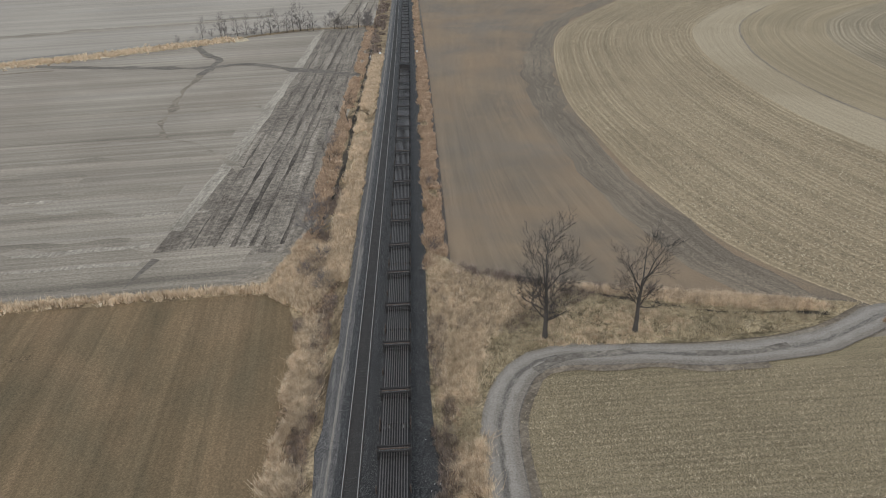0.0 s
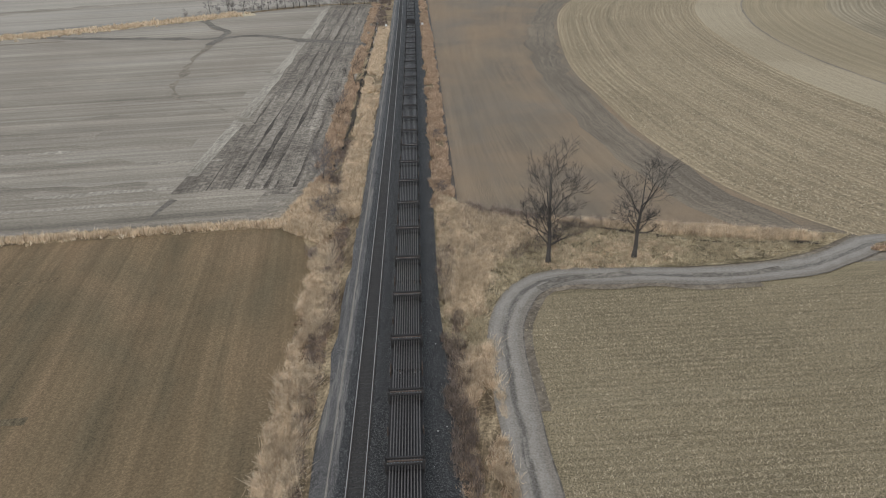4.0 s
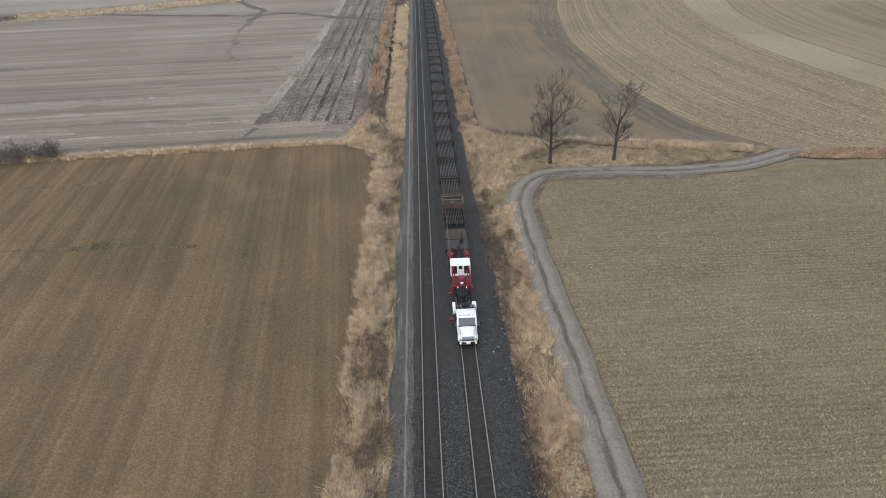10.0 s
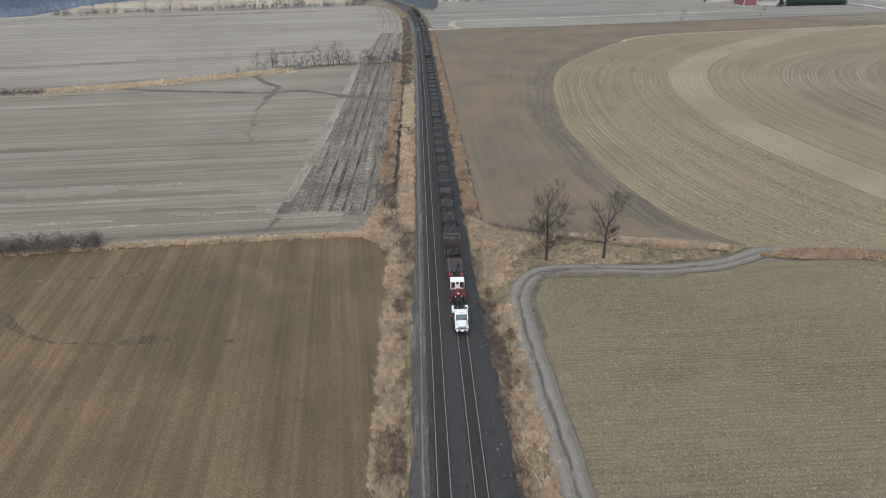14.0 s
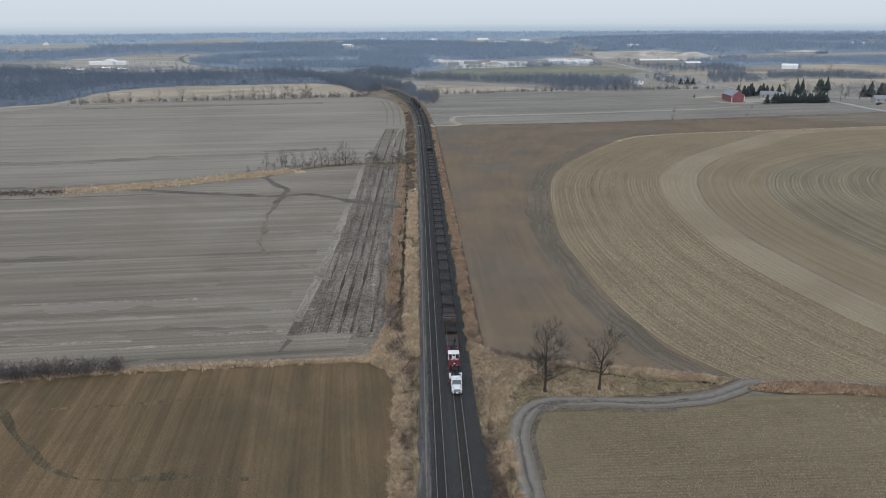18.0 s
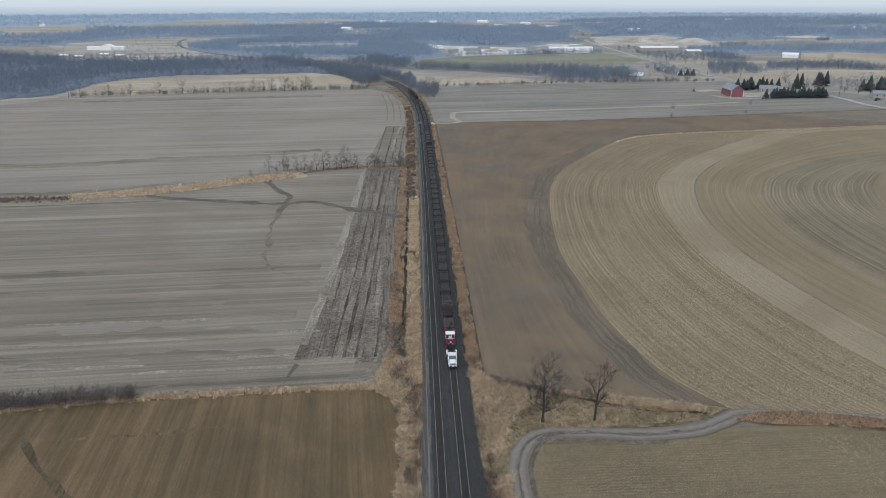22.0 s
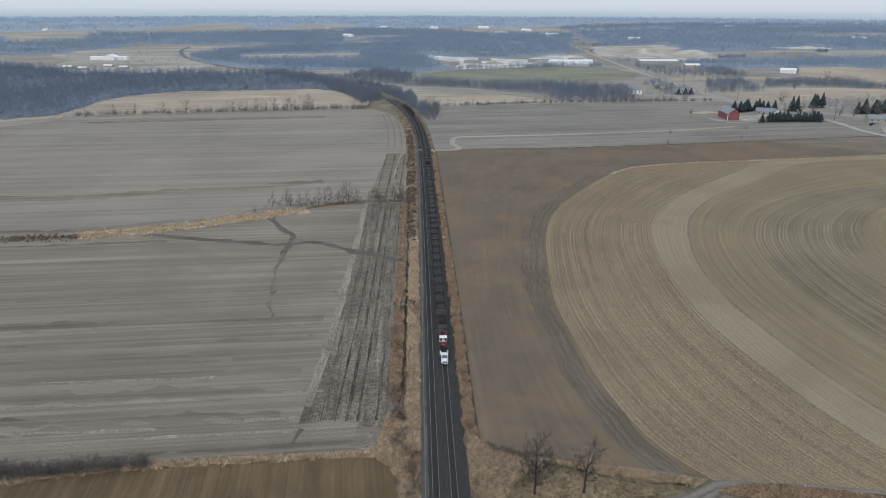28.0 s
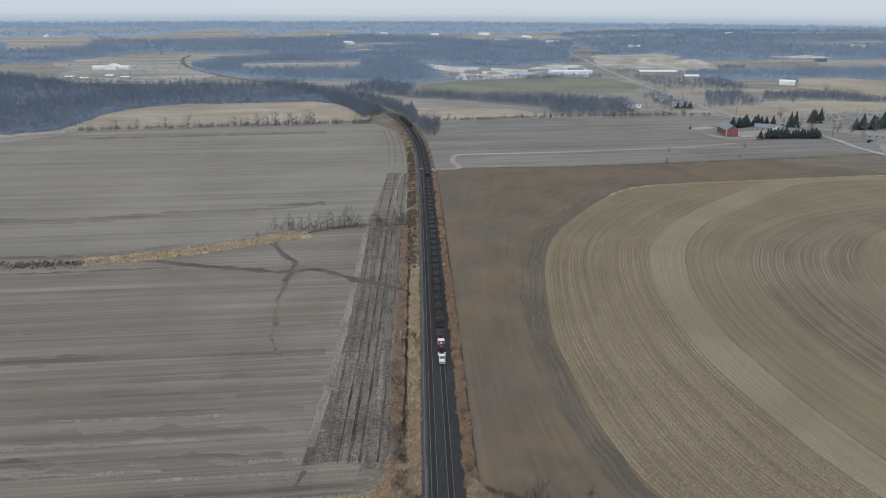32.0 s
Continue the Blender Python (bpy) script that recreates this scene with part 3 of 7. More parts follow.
# open fields and yards among the far woods; no trees stand on them
CLEAR = [
    ("tan", [(-1422, 2418), (-1252, 2715), (-884, 1886), (-1025, 1715)]),
    ("tan", [(-751, 1480), (-480, 1672), (-420, 1400), (-440, 1290), (-620, 1240)]),
    ("tan", [(-620, 1240), (-440, 1290), (-340, 1120), (-430, 1000), (-560, 1050)]),
    ("tan", [(-368, 1384), (-122, 1450), (-110, 1240), (-315, 1215)]),
    ("tan", [(-1091, 2530), (-993, 3500), (-650, 3300), (-750, 2450)]),
    ("grey_r", [(-600, 2450), (-560, 3300), (-250, 3300), (-330, 2500)]),
    ("chalk", [(-235, 1635), (-190, 1640), (-150, 1830), (-190, 1850)]),
    ("sand", [(-198, 1880), (-69, 2040), (0, 2080), (-60, 2140), (-240, 1960)]),
    ("sand", [(363, 1358), (414, 1643), (649, 1780), (581, 1271), (446, 1199)]),
    ("tan", [(353, 900), (400, 905), (450, 915), (560, 905), (560, 950), (480, 950), (436, 946), (350, 945)]),
    ("tan", [(563, 961), (609, 838), (760, 850), (800, 1000), (724, 1108), (641, 1107)]),
    ("tan", [(350, 690), (530, 709), (640, 740), (640, 785), (511, 815), (421, 772), (350, 745)]),
    ("tan", [(900, 1500), (1400, 1560), (1350, 1330), (900, 1300)]),
    ("chalk", [(820, 1640), (1010, 1700), (1000, 1600), (830, 1570)]),
    ("tan", [(150, 2350), (620, 2500), (560, 2900), (180, 2800)]),
    ("chalk", [(620, 2650), (1100, 2800), (1080, 2950), (640, 2850)]),
    ("tan", [(1200, 2300), (1700, 2500), (1750, 2250), (1250, 2080)]),
    ("grey_r", [(-330, 2050), (-60, 2250), (60, 2180), (-100, 1980)]),
    ("tan", [(-2100, 3000), (-1300, 3600), (-1150, 3200), (-1700, 2750)]),
    ("tan", [(300, 3450), (1300, 3500), (1300, 3800), (300, 3750)]),
    ("tan", [(1500, 3300), (2400, 3400), (2400, 3150), (1500, 3000)]),
    ("tan", [(-700, 3700), (100, 3700), (100, 4050), (-700, 4050)]),
]
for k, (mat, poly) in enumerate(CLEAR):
    # Patches that start beyond 1000 m take the haze-painted colour.
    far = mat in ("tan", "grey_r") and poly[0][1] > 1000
    sheet("field_patch_%d" % (k + 1), spline(poly, 40, True) if far else P(*poly), Z + 0.07 + 0.007 * k, M["tan_hazed" if far else mat], "distant open field among the woods" if mat in ("tan", "grey_r") else "pale sand and gravel ground among the woods")
sheet("storage_yard", P((57, 1064), (130, 1082), (212, 1119), (288, 1119), (317, 1240), (330, 1360), (278, 1386), (200, 1270), (130, 1295), (60, 1353), (1, 1406), (10, 1300), (68, 1190)), Z + 0.25, M["chalk"], "white gravel storage yard", "yard")
CLEAR += [("chalk", [(57, 1064), (130, 1082), (212, 1119), (288, 1119), (317, 1240), (330, 1360), (278, 1386), (200, 1270), (130, 1295), (60, 1353), (1, 1406), (10, 1300), (68, 1190)]), ("green", [(-20, 880), (3, 998), (57, 1050), (127, 1078), (310, 1114), (335, 987), (300, 915), (183, 892), (75, 868)])]
ribbon("scrub_ground", [p for p in CENTRE if 470 < p.y < 1000], -52, 34, Z - 0.06, M["scrub"], "rough brushy ground beside the railway curve", "ground")

# wet lines, wheel tracks and ruts in the fields
def soil_band(line, w, mat, z, label, wob=0.6, name="soil_mark"):
    dense = [Vector(line[0])]
    for a, b in zip(line, line[1:]):
        a, b = Vector(a), Vector(b)
        n = max(1, int((b - a).length / 25))
        dense += [a.lerp(b, (i + 1) / n) for i in range(n)]
    ribbon(name, spline(dense, 3.0), -w / 2, w / 2, z, M[mat], label, "soil", wob=wob)


soil_band([(-130, 249), (-119, 246), (-91, 239), (-64, 233), (-50, 236), (-28, 222), (-9.5, 212)], 3.6, "dark", Z + 0.045, "dark wet drainage line across the pale field", 2.2)
soil_band([(-78, 276), (-68, 253), (-60.5, 243), (-61, 224), (-60.5, 200), (-57.5, 179), (-56, 166), (-51, 155)], 1.5, "faint", Z + 0.052, "dark wet branch of the drainage line", 2.4)
soil_band([(-77, 275), (-70, 259), (-62, 246), (-61, 236), (-61, 222)], 2.6, "dark", Z + 0.056, "dark wet junction of drainage lines", 2.0)
soil_band([(-400, 226), (-187, 233), (-152, 236), (-116, 240)], 2.0, "faint", Z + 0.05, "dark field edge beside the hedge strip", 1.5)
soil_band([(-51, 155), (-43, 151), (-36, 142), (-29, 132)], 1.1, "paledark", Z + 0.05, "faint dark trickle line in the soil", 1.4)
soil_band([(-35.5, 85.5), (-34.5, 90), (-33.2, 94)], 1.2, "dark", Z + 0.05, "dark wet patch at the field corner", 2.2)
soil_band([(-31.5, 300), (-31, 237), (-31.7, 150), (-33.5, 104)], 2.6, "paletrack", Z + 0.04, "pale wheel track along the tilled strip", 0.4)
for x, w in ((-13.2, 0.9), (-16.4, 0.35), (-18, 1.1), (-20.8, 1.4), (-23.8, 0.8), (-27.6, 0.4)):
    soil_band([(x - 1.5, 97), (x - 0.5, 160), (x, 220), (x + 0.6, 296)], w * 0.65, "tilldark", Z + 0.042, "dark wheel rut in tilled soil", 0.4)
for x, w in ((-14.5, 1.0), (-18, 0.8), (-21.5, 1.4), (-27, 0.8)):
    soil_band([(x, 310), (x + 1, 360), (x + 2, 420)], w * 0.7, "tilldark", Z + 0.05, "dark wheel rut in tilled soil", 0.35)
for x, y, l in ((-75, 91, 40), (-130, 93, 60), (-60, 97, 25), (-150, 104, 60), (-48, 110, 18), (-110, 118, 50)):
    soil_band([(x, y), (x + l / 2, y + 1.2), (x + l, y + 2)], 0.9, "paletrack", Z + 0.03, "pale dry streak along the field rows", 1.2)
soil_band([(162, 308), (133, 268), (116, 222), (109.5, 182), (110, 150), (114, 119), (121, 90), (135, 52)], 0.55, "faint", Z + 0.07, "thin dark furrow in the stubble band", 0.5)
soil_band([(12, 437.5), (106, 442.5), (196, 454.5), (380, 486.5), (480, 500)], 2.6, "verge", Z + 0.06, "line of dead grass between two fields", 1.2)
soil_band([(9, 436), (24, 437), (27, 444), (23, 462), (25, 480), (32, 487), (60, 490), (122, 496), (228, 516), (275, 532)], 4.2, "tan", Z + 0.07, "pale dirt farm track", 0.8)
soil_band([(9, 436), (-5, 434), (-11, 432), (-15, 420), (-17, 390), (-18, 350), (-14, 318)], 1.6, "paletrack", Z + 0.072, "pale dirt track to the rail crossing", 0.8)

soil_band([(-420, 66), (-130, 84), (-90, 90), (-60, 92), (-38, 91), (-20, 89)], 13, "paledark", Z + 0.021, "darker damp headland of the pale field", 5)
soil_band([(-420, 92), (-130, 108), (-70, 112), (-46, 110)], 7, "paledark", Z + 0.02, "darker band along the field rows", 5)
soil_band([(-420, 120), (-150, 131), (-90, 133), (-60, 131)], 4, "paledark", Z + 0.02, "darker band along the field rows", 5)
# Bands painted darker for the thinner haze over the near field.
for y, w, x1 in ((101, 3.0, -40), (123, 5.0, -38), (142, 4.0, -34), (158, 6.0, -36), (181, 4.0, -34), (262, 5.0, -100)):
    soil_band([(-420, y - 22), (-200, y - 9), (-110, y - 3), (x1, y)], w, "paledark", Z + 0.02, "darker band along the field rows", 4)
sheet("grass_corner", P((-14, 81), (-9.6, 77), (-7.6, 70), (-7.0, 64), (-5, 64), (-5, 96), (-13, 97), (-20, 84)), Z + 0.028, M["scrub"], "rough dead grass at the field corner", "verge")
for k in (8, 12, 17, 22):
    ribbon("soil_mark", [p for p in CENTRE if 440 < p.y < 615], -k - 4.0, -k - 3.2, Z + 0.03, M["paledark"], "faint wheel rut along the railway curve", "soil", wob=0.8)
soil_band([(-420, 300), (-200, 312), (-120, 330), (-60, 345)], 10, "paledark", Z + 0.03, "darker damp band in the far pale field", 6)
soil_band([(-300, 560), (-190, 575), (-90, 590)], 9, "paledark", Z + 0.03, "darker damp band in the far pale field", 6)
soil_band([(-84, 67), (-78.4, 60.8), (-71, 52.6), (-64, 47), (-57.9, 44.5), (-50.4, 43.3), (-44.2, 44.7), (-36.6, 42.8), (-31, 43)], 1.0, "olive", Z + 0.045, "dark damp line across the brown field", 1.6)
soil_band([(-76, 65.5), (-69.4, 66.3), (-58.9, 66.9), (-50.1, 68.2), (-40, 70)], 0.9, "orange", Z + 0.043, "orange wheel track along the headland", 0.6)

ribbon("packed_soil", R1[:75], -9.5, -1.2, Z + 0.012, M["greytrack"], "grey packed soil with wheel tracks along the stubble edge", "soil", wob=3.0)
for w0 in (-4.6, -6.8):
    ribbon("wheel_track", R1[:70], w0, w0 + 0.4, Z + 0.022, M["damptrack"], "dark wheel track curving along the stubble", "soil", wob=0.5)

# the gravel lane
LANE = spline([(14.7, -220), (14.7, -60), (14.6, 12), (14.3, 30), (14.1, 46), (14.8, 55), (17.8, 61.5), (22.5, 64), (32, 63.5), (41, 62.6), (51, 63.4), (58, 66), (64, 69), (72, 68.2), (90, 66), (140, 56), (300, 30)], 2.0)
ribbon("lane_apron", [q for q in LANE if 40 < q.y and q.x < 46], 1.2, 2.9, Z + 0.13, M["damptrack"], "brown trodden soil on the inside of the lane bend", "road", wob=0.7)
ribbon("lane", LANE, -2.0, 1.8, Z + 0.16, M["road"], "curving grey gravel farm lane with wheel ruts", wob=0.3)

ribbon("lane_edge", LANE, 1.55, 1.95, Z + 0.155, M["dark"], "dark muddy edge of the gravel lane", "road", wob=0.4)
ribbon("lane_patch", spline([(19.5, 61.3), (22.5, 63.2), (26, 64.0), (31, 64.2)], 1.0), -0.9, 0.5, Z + 0.172, M["dark"], "damp dark stain at the bend of the lane", "road", wob=0.9)
ribbon("lane_patch", spline([(38, 63.2), (44, 62.8), (49, 63.6)], 1.0), -0.25, 0.5, Z + 0.172, M["dark"], "damp dark stain on the gravel lane", "road", wob=0.8)

# verges: rough dead grass between ballast and fields
ribbon("verge_west", [Vector((-5.3, y)) for y in range(-240, 85, 3)], -2.9, 1.7, Z + 0.08, M["verge"], "strip of tall dead grass beside the ballast", "verge", wob=0.8)
ribbon("verge_northwest", [p + Vector((-7.8, 0)) for p in CENTRE if 80 < p.y < 660], -4.3, 2.9, Z + 0.07, M["verge"], "rough dead grass and a ditch beside the ballast", "verge", wob=1.0)
ribbon("verge_east", [Vector((10.6, y)) for y in range(-240, 70, 3)], -1.6, 2.3, Z + 0.075, M["verge"], "strip of tall dead grass between ballast and lane", "verge", wob=0.4)
ribbon("verge_northeast", [p + Vector((7.3, 0)) for p in CENTRE if 66 < p.y < 640], -2.4, 1.3, Z + 0.07, M["verge"], "strip of reddish dead grass beside the ballast", "verge", wob=0.7)
sheet("grass_bend", P((12.6, 50), (13.4, 50), (14.6, 57), (17.6, 63.4), (22, 66.4), (16, 66), (12.4, 60)), Z + 0.082, M["meadow"], "dead grass at the bend of the lane", "verge")
sheet("grass_edge", P((-11.4, 80), (-8.4, 72), (-7, 72), (-7, 82)), Z + 0.035, M["verge"], "dead grass at the field corner", "verge")
soil_band([(-8.6, 80), (-9.2, 96)], 4.0, "scrub", Z + 0.069, "rough dead grass beside the ditch head", 1.0, "grass_strip")
sheet("meadow_corner", spline([(8, 50), (12, 50), (13, 58), (18, 65.2), (24, 66.4), (38, 65.2), (50, 66), (57, 68.6), (62, 71.5), (52, 73.5), (40, 76), (26, 79.5), (14, 84), (8, 92)], 3, True), Z + 0.09, M["meadow"], "rough corner of dead grass under two bare trees", "meadow")
sheet("meadow_fork", spline([(62, 67), (68, 69.8), (82, 68.6), (110, 62), (108, 59), (78, 64.2), (70, 64.6)], 3, True), Z + 0.17, M["verge"], "dead grass beside the forking lane", "meadow")
soil_band([(29, 77.6), (36, 74.2), (44, 71.2), (52, 70.4), (57, 69.8)], 0.8, "ditch", Z + 0.13, "dark narrow ditch through the meadow", 0.5, "ditch")
soil_band([(-8.3, 86), (-9.6, 96), (-8.2, 120), (-8.0, 160), (-8.0, 230), (-9, 300)], 0.9, "ditch", Z + 0.12, "dark narrow ditch with scraps of ice", 0.8, "ditch")
soil_band([(-420, 52), (-98, 75), (-75, 79.6), (-34, 82.4), (-14, 83)], 2.6, "verge", Z + 0.06, "line of dead grass between two fields", 0.9, "grass_strip")
soil_band([(-60, 286), (-76, 280), (-94, 271), (-125, 257), (-160, 247)], 10.0, "golden", Z + 0.06, "strip of pale golden dead grass", 2.5, "grass_strip")
soil_band([(-158, 246), (-200, 243), (-420, 232)], 6.0, "scrub", Z + 0.06, "strip of grey-brown dead weeds", 2.0, "grass_strip")
soil_band([(-10, 304), (-40, 301), (-62, 289)], 5.0, "verge", Z + 0.06, "dead grass under the hedge trees", 1.5, "grass_strip")


# ---- railway ----
def bed(name, offs, mat, label, parent=None, s0=-235, s1=1790, step=6, wob=0.0):
    """An (offset, height) outline swept along the line."""
    verts, faces = [], []
    ss = [s0 + step * i for i in range(int((s1 - s0) / step))]
    m = len(offs)
    for i, s in enumerate(ss):
        for j, (o, z) in enumerate(offs):
            if wob and j == m - 1:
                o += wob * (noise.noise((s * 0.35, o, 2.0)) + noise.noise((s * 1.1, o, 5.0)))
            p, _ = along(s, o)
            verts.append((p.x, p.y, z))
        if i:
            for j in range(m - 1):
                a = (i - 1) * m + j
                faces.append((a, a + 1, a + m + 1, a + m))
    ob = raw(name, verts, faces, mat, parent)
    return ob


TR = (-2.02, 2.02)
RAIL_TOP = 0.03
crown = []
for tr in (-2.02, 2.02):
    crown += [(tr - 1.55, -0.13), (tr - 1.3, -0.088), (tr - 1.0, -0.092), (tr - 0.85, -0.125), (tr, -0.132), (tr + 0.85, -0.125), (tr + 1.0, -0.092), (tr + 1.3, -0.088), (tr + 1.55, -0.13)]
BALLAST = [(-5.9, Z - 0.05), (-4.3, -0.22)] + crown[:9] + [(0.0, -0.19)] + crown[9:] + [(4.0, -0.16), (6.4, Z + 0.01)]
tagged(bed("ballast", BALLAST, M["ballast"], "", s1=720), "dark grey crushed stone ballast bed", "ballast", kind="structure")
tagged(bed("ballast_hazed", [(-4.2, Z)] + BALLAST[2:-2] + [(4.2, Z)], M["ballast_hazed"], "", s0=713), "stone ballast bed among the far woods, paled for haze", "ballast", kind="structure")
for tr in (-2.02, 2.02):
    tagged(bed("oil_stain", [(tr - 0.64, -0.114), (tr, -0.116), (tr + 0.64, -0.114)], M["gauge"], "", s1=500), "dark oil-stained stones between the rails", "ballast", kind="structure")
tagged(bed("ballast_walkway", [(-5.95, Z - 0.03), (-4.3, -0.205), (-3.62, -0.125)], M["ballast_l"], "", wob=0.2, step=2, s1=500), "worn paler stone shoulder of the ballast", "ballast", kind="structure")
tagged(bed("dust_line", [(-4.42, -0.192), (-4.22, -0.178)], M["dust"], "", wob=0.12, step=1, s1=330), "narrow pale line of dust on the ballast shoulder", "ballast", kind="structure")
tagged(bed("ballast_toe", [(9.3, Z + 0.06), (7.6, Z + 0.055), (6.3, Z + 0.045)], M["mud"], "", wob=0.4, step=2, s1=430), "brown muddy stones at the foot of the ballast", "ballast", kind="structure")
tie_mesh = None
for tr, nm in ((TR[0], "railway_west"), (TR[1], "railway_east")):
    track = tagged(new(nm), "straight railway track with timber ties and worn rails", "railway", kind="structure")
    for g in (-0.7175, 0.7175):
        o = tr + g
        bed("rail", [(o - 0.07, -0.10), (o - 0.03, -0.09), (o - 0.036, 0.0), (o - 0.036, RAIL_TOP - 0.004)], M["rail"], "", track, s1=900)
        bed("rail", [(o + 0.036, RAIL_TOP - 0.004), (o + 0.036, 0.0), (o + 0.03, -0.09), (o + 0.07, -0.10)], M["rail"], "", track, s1=900)
        bed("rail_head", [(o - 0.037, RAIL_TOP - 0.004), (o - 0.03, RAIL_TOP), (o + 0.03, RAIL_TOP), (o + 0.037, RAIL_TOP - 0.004)], M["railtop"], "", track, s1=900)["label"] = "bright worn rail head"
    if tie_mesh is None:
        bm = bmesh.new()
        box(bm, -1.3, 1.3, -0.12, 0.12, -0.24, -0.105, 0.015)
        tie_mesh = bpy.data.meshes.new("tie")
        bm.to_mesh(tie_mesh)
        bm.free()
        tie_mesh.materials.append(M["tie"])
    vs, fs = [], []
    i0 = 0
    for i in range(int(620 / 0.53)):
        s = -40 + 0.53 * i
        p, h = along(s, tr)
        if 0 < s < 155:
            ob = new("tie", tie_mesh)
            ob.parent = track
            ob.matrix_basis = pose(p.x + random.uniform(-0.05, 0.05), p.y, random.uniform(-0.012, 0.006), 0, 0, h + random.uniform(-0.8, 0.8))
        else:
            m = pose(p.x, p.y, 0, 0, 0, h + random.uniform(-0.8, 0.8))
            b = len(vs)
            for x, y, z in ((-1.3, -0.12, -0.24), (1.3, -0.12, -0.24), (1.3, 0.12, -0.24), (-1.3, 0.12, -0.24), (-1.3, -0.12, -0.105), (1.3, -0.12, -0.105), (1.3, 0.12, -0.105), (-1.3, 0.12, -0.105)):
                vs.append(tuple(m @ Vector((x, y, z))))
            fs += [(b + 4, b + 5, b + 6, b + 7), (b, b + 1, b + 5, b + 4), (b + 2, b + 3, b + 7, b + 6), (b + 1, b + 2, b + 6, b + 5), (b + 3, b, b + 4, b + 7)]
    tagged(raw("far_ties", vs, fs, M["tie"], track), kind="stuff")

bm = bmesh.new()
for y in (-1.4, 0, 1.4):
    box(bm, -1.5, 1.5, y - 0.6, y + 0.6, -0.1, 0.02, 0.02)
cp, _ = along(436, TR[0])
crossing = tagged(part("rail_crossing", bm, M["paletrack"]), "pale timber panels of a farm crossing between the rails", "crossing")
crossing.location = (cp.x, cp.y, 0)
for x, y, h in ((-4.6, 237.6, 1.5), (7.9, 237.9, 1.5)):
    e = new("track_sign")
    bm = bmesh.new()
    tube(bm, (0, 0, 0), (0, 0, h), 0.05, 0.04, 6)
    part("post", bm, M["deck"], e)
    bm = bmesh.new()
    box(bm, -0.35, 0.35, -0.06, -0.035, h - 0.6, h + 0.15, 0.01)
    part("panel", bm, M["white"], e)
    e.location = (x, y, Z + 0.05)
    tagged(e, "small white sign on a thin post beside the track", "sign", "signs at the track")
for dx, dy, w, h in ((7.0, 431, 0.9, 1.8), (8.3, 428, 0.7, 1.5)):
    e = new("signal_cabinet")
    bm = bmesh.new()
    box(bm, -w, w, -0.6, 0.6, 0.1, h, 0.05)
    part("cabinet_body", bm, M["white"], e)
    bm = bmesh.new()
    prism(bm, [(-0.75, h), (0.75, h), (0.6, h + 0.15), (-0.6, h + 0.15)], -w - 0.1, w + 0.1)
    part("cabinet_roof", bm, M["deck"], e)
    bm = bmesh.new()
    box(bm, -w, w, -0.7, 0.7, -0.05, 0.1)
    part("plinth", bm, M["sand"], e)
    e.location = (dx, dy, Z + 0.08)
    tagged(e, "white metal signal cabinet beside the crossing", "cabinet", "cabinets at the crossing")


# ---- dead grass ----
def blade_mat(name, cols, thin=0.0, clump=1.1, patches=0.42, spots=0.48):
    k = Nodes(name, 0.9, 0, 0.15)
    c = k.ramp(k.island(), [(0.0, times(cols[0], 0.7)), (0.3, cols[1]), (0.65, cols[2]), (1.0, cols[3])])
    c = k.mix(k.maths("MULTIPLY", k.band(k.noise(0.22, 4), 0.42, 0.60), patches), c, times(cols[1], 0.55))
    c = k.mix(k.maths("MULTIPLY", k.band(k.noise(clump, 3), 0.48, 0.62), spots), c, times(cols[0], 0.7))
    k.colour(c)
    if thin:
        tl, mx = k.n.new("ShaderNodeBsdfTranslucent"), k.n.new("ShaderNodeMixShader")
        k.link(c, tl.inputs[0])
        mx.inputs[0].default_value = thin
        k.link(k.bsdf.outputs[0], mx.inputs[1])
        k.link(tl.outputs[0], mx.inputs[2])
        k.link(mx.outputs[0], k.n["Material Output"].inputs[0])
    return k.mat


M["straw"] = blade_mat("straw_blades", ((0.34, 0.242, 0.158), (0.68, 0.53, 0.368), (0.84, 0.69, 0.505), (0.92, 0.815, 0.65)), 0.2)
M["russet"] = blade_mat("russet_blades", ((0.24, 0.165, 0.115), (0.48, 0.34, 0.235), (0.64, 0.48, 0.345), (0.78, 0.635, 0.48)), 0.2)
M["dullgrass"] = blade_mat("dull_meadow_blades", ((0.26, 0.215, 0.145), (0.48, 0.40, 0.275), (0.63, 0.535, 0.375), (0.76, 0.66, 0.48)), 0.2)
M["weed"] = blade_mat("grey_brown_weeds", ((0.10, 0.075, 0.06), (0.21, 0.165, 0.14), (0.33, 0.27, 0.23), (0.46, 0.38, 0.32)), 0.2)
rng = np.random.default_rng(4)


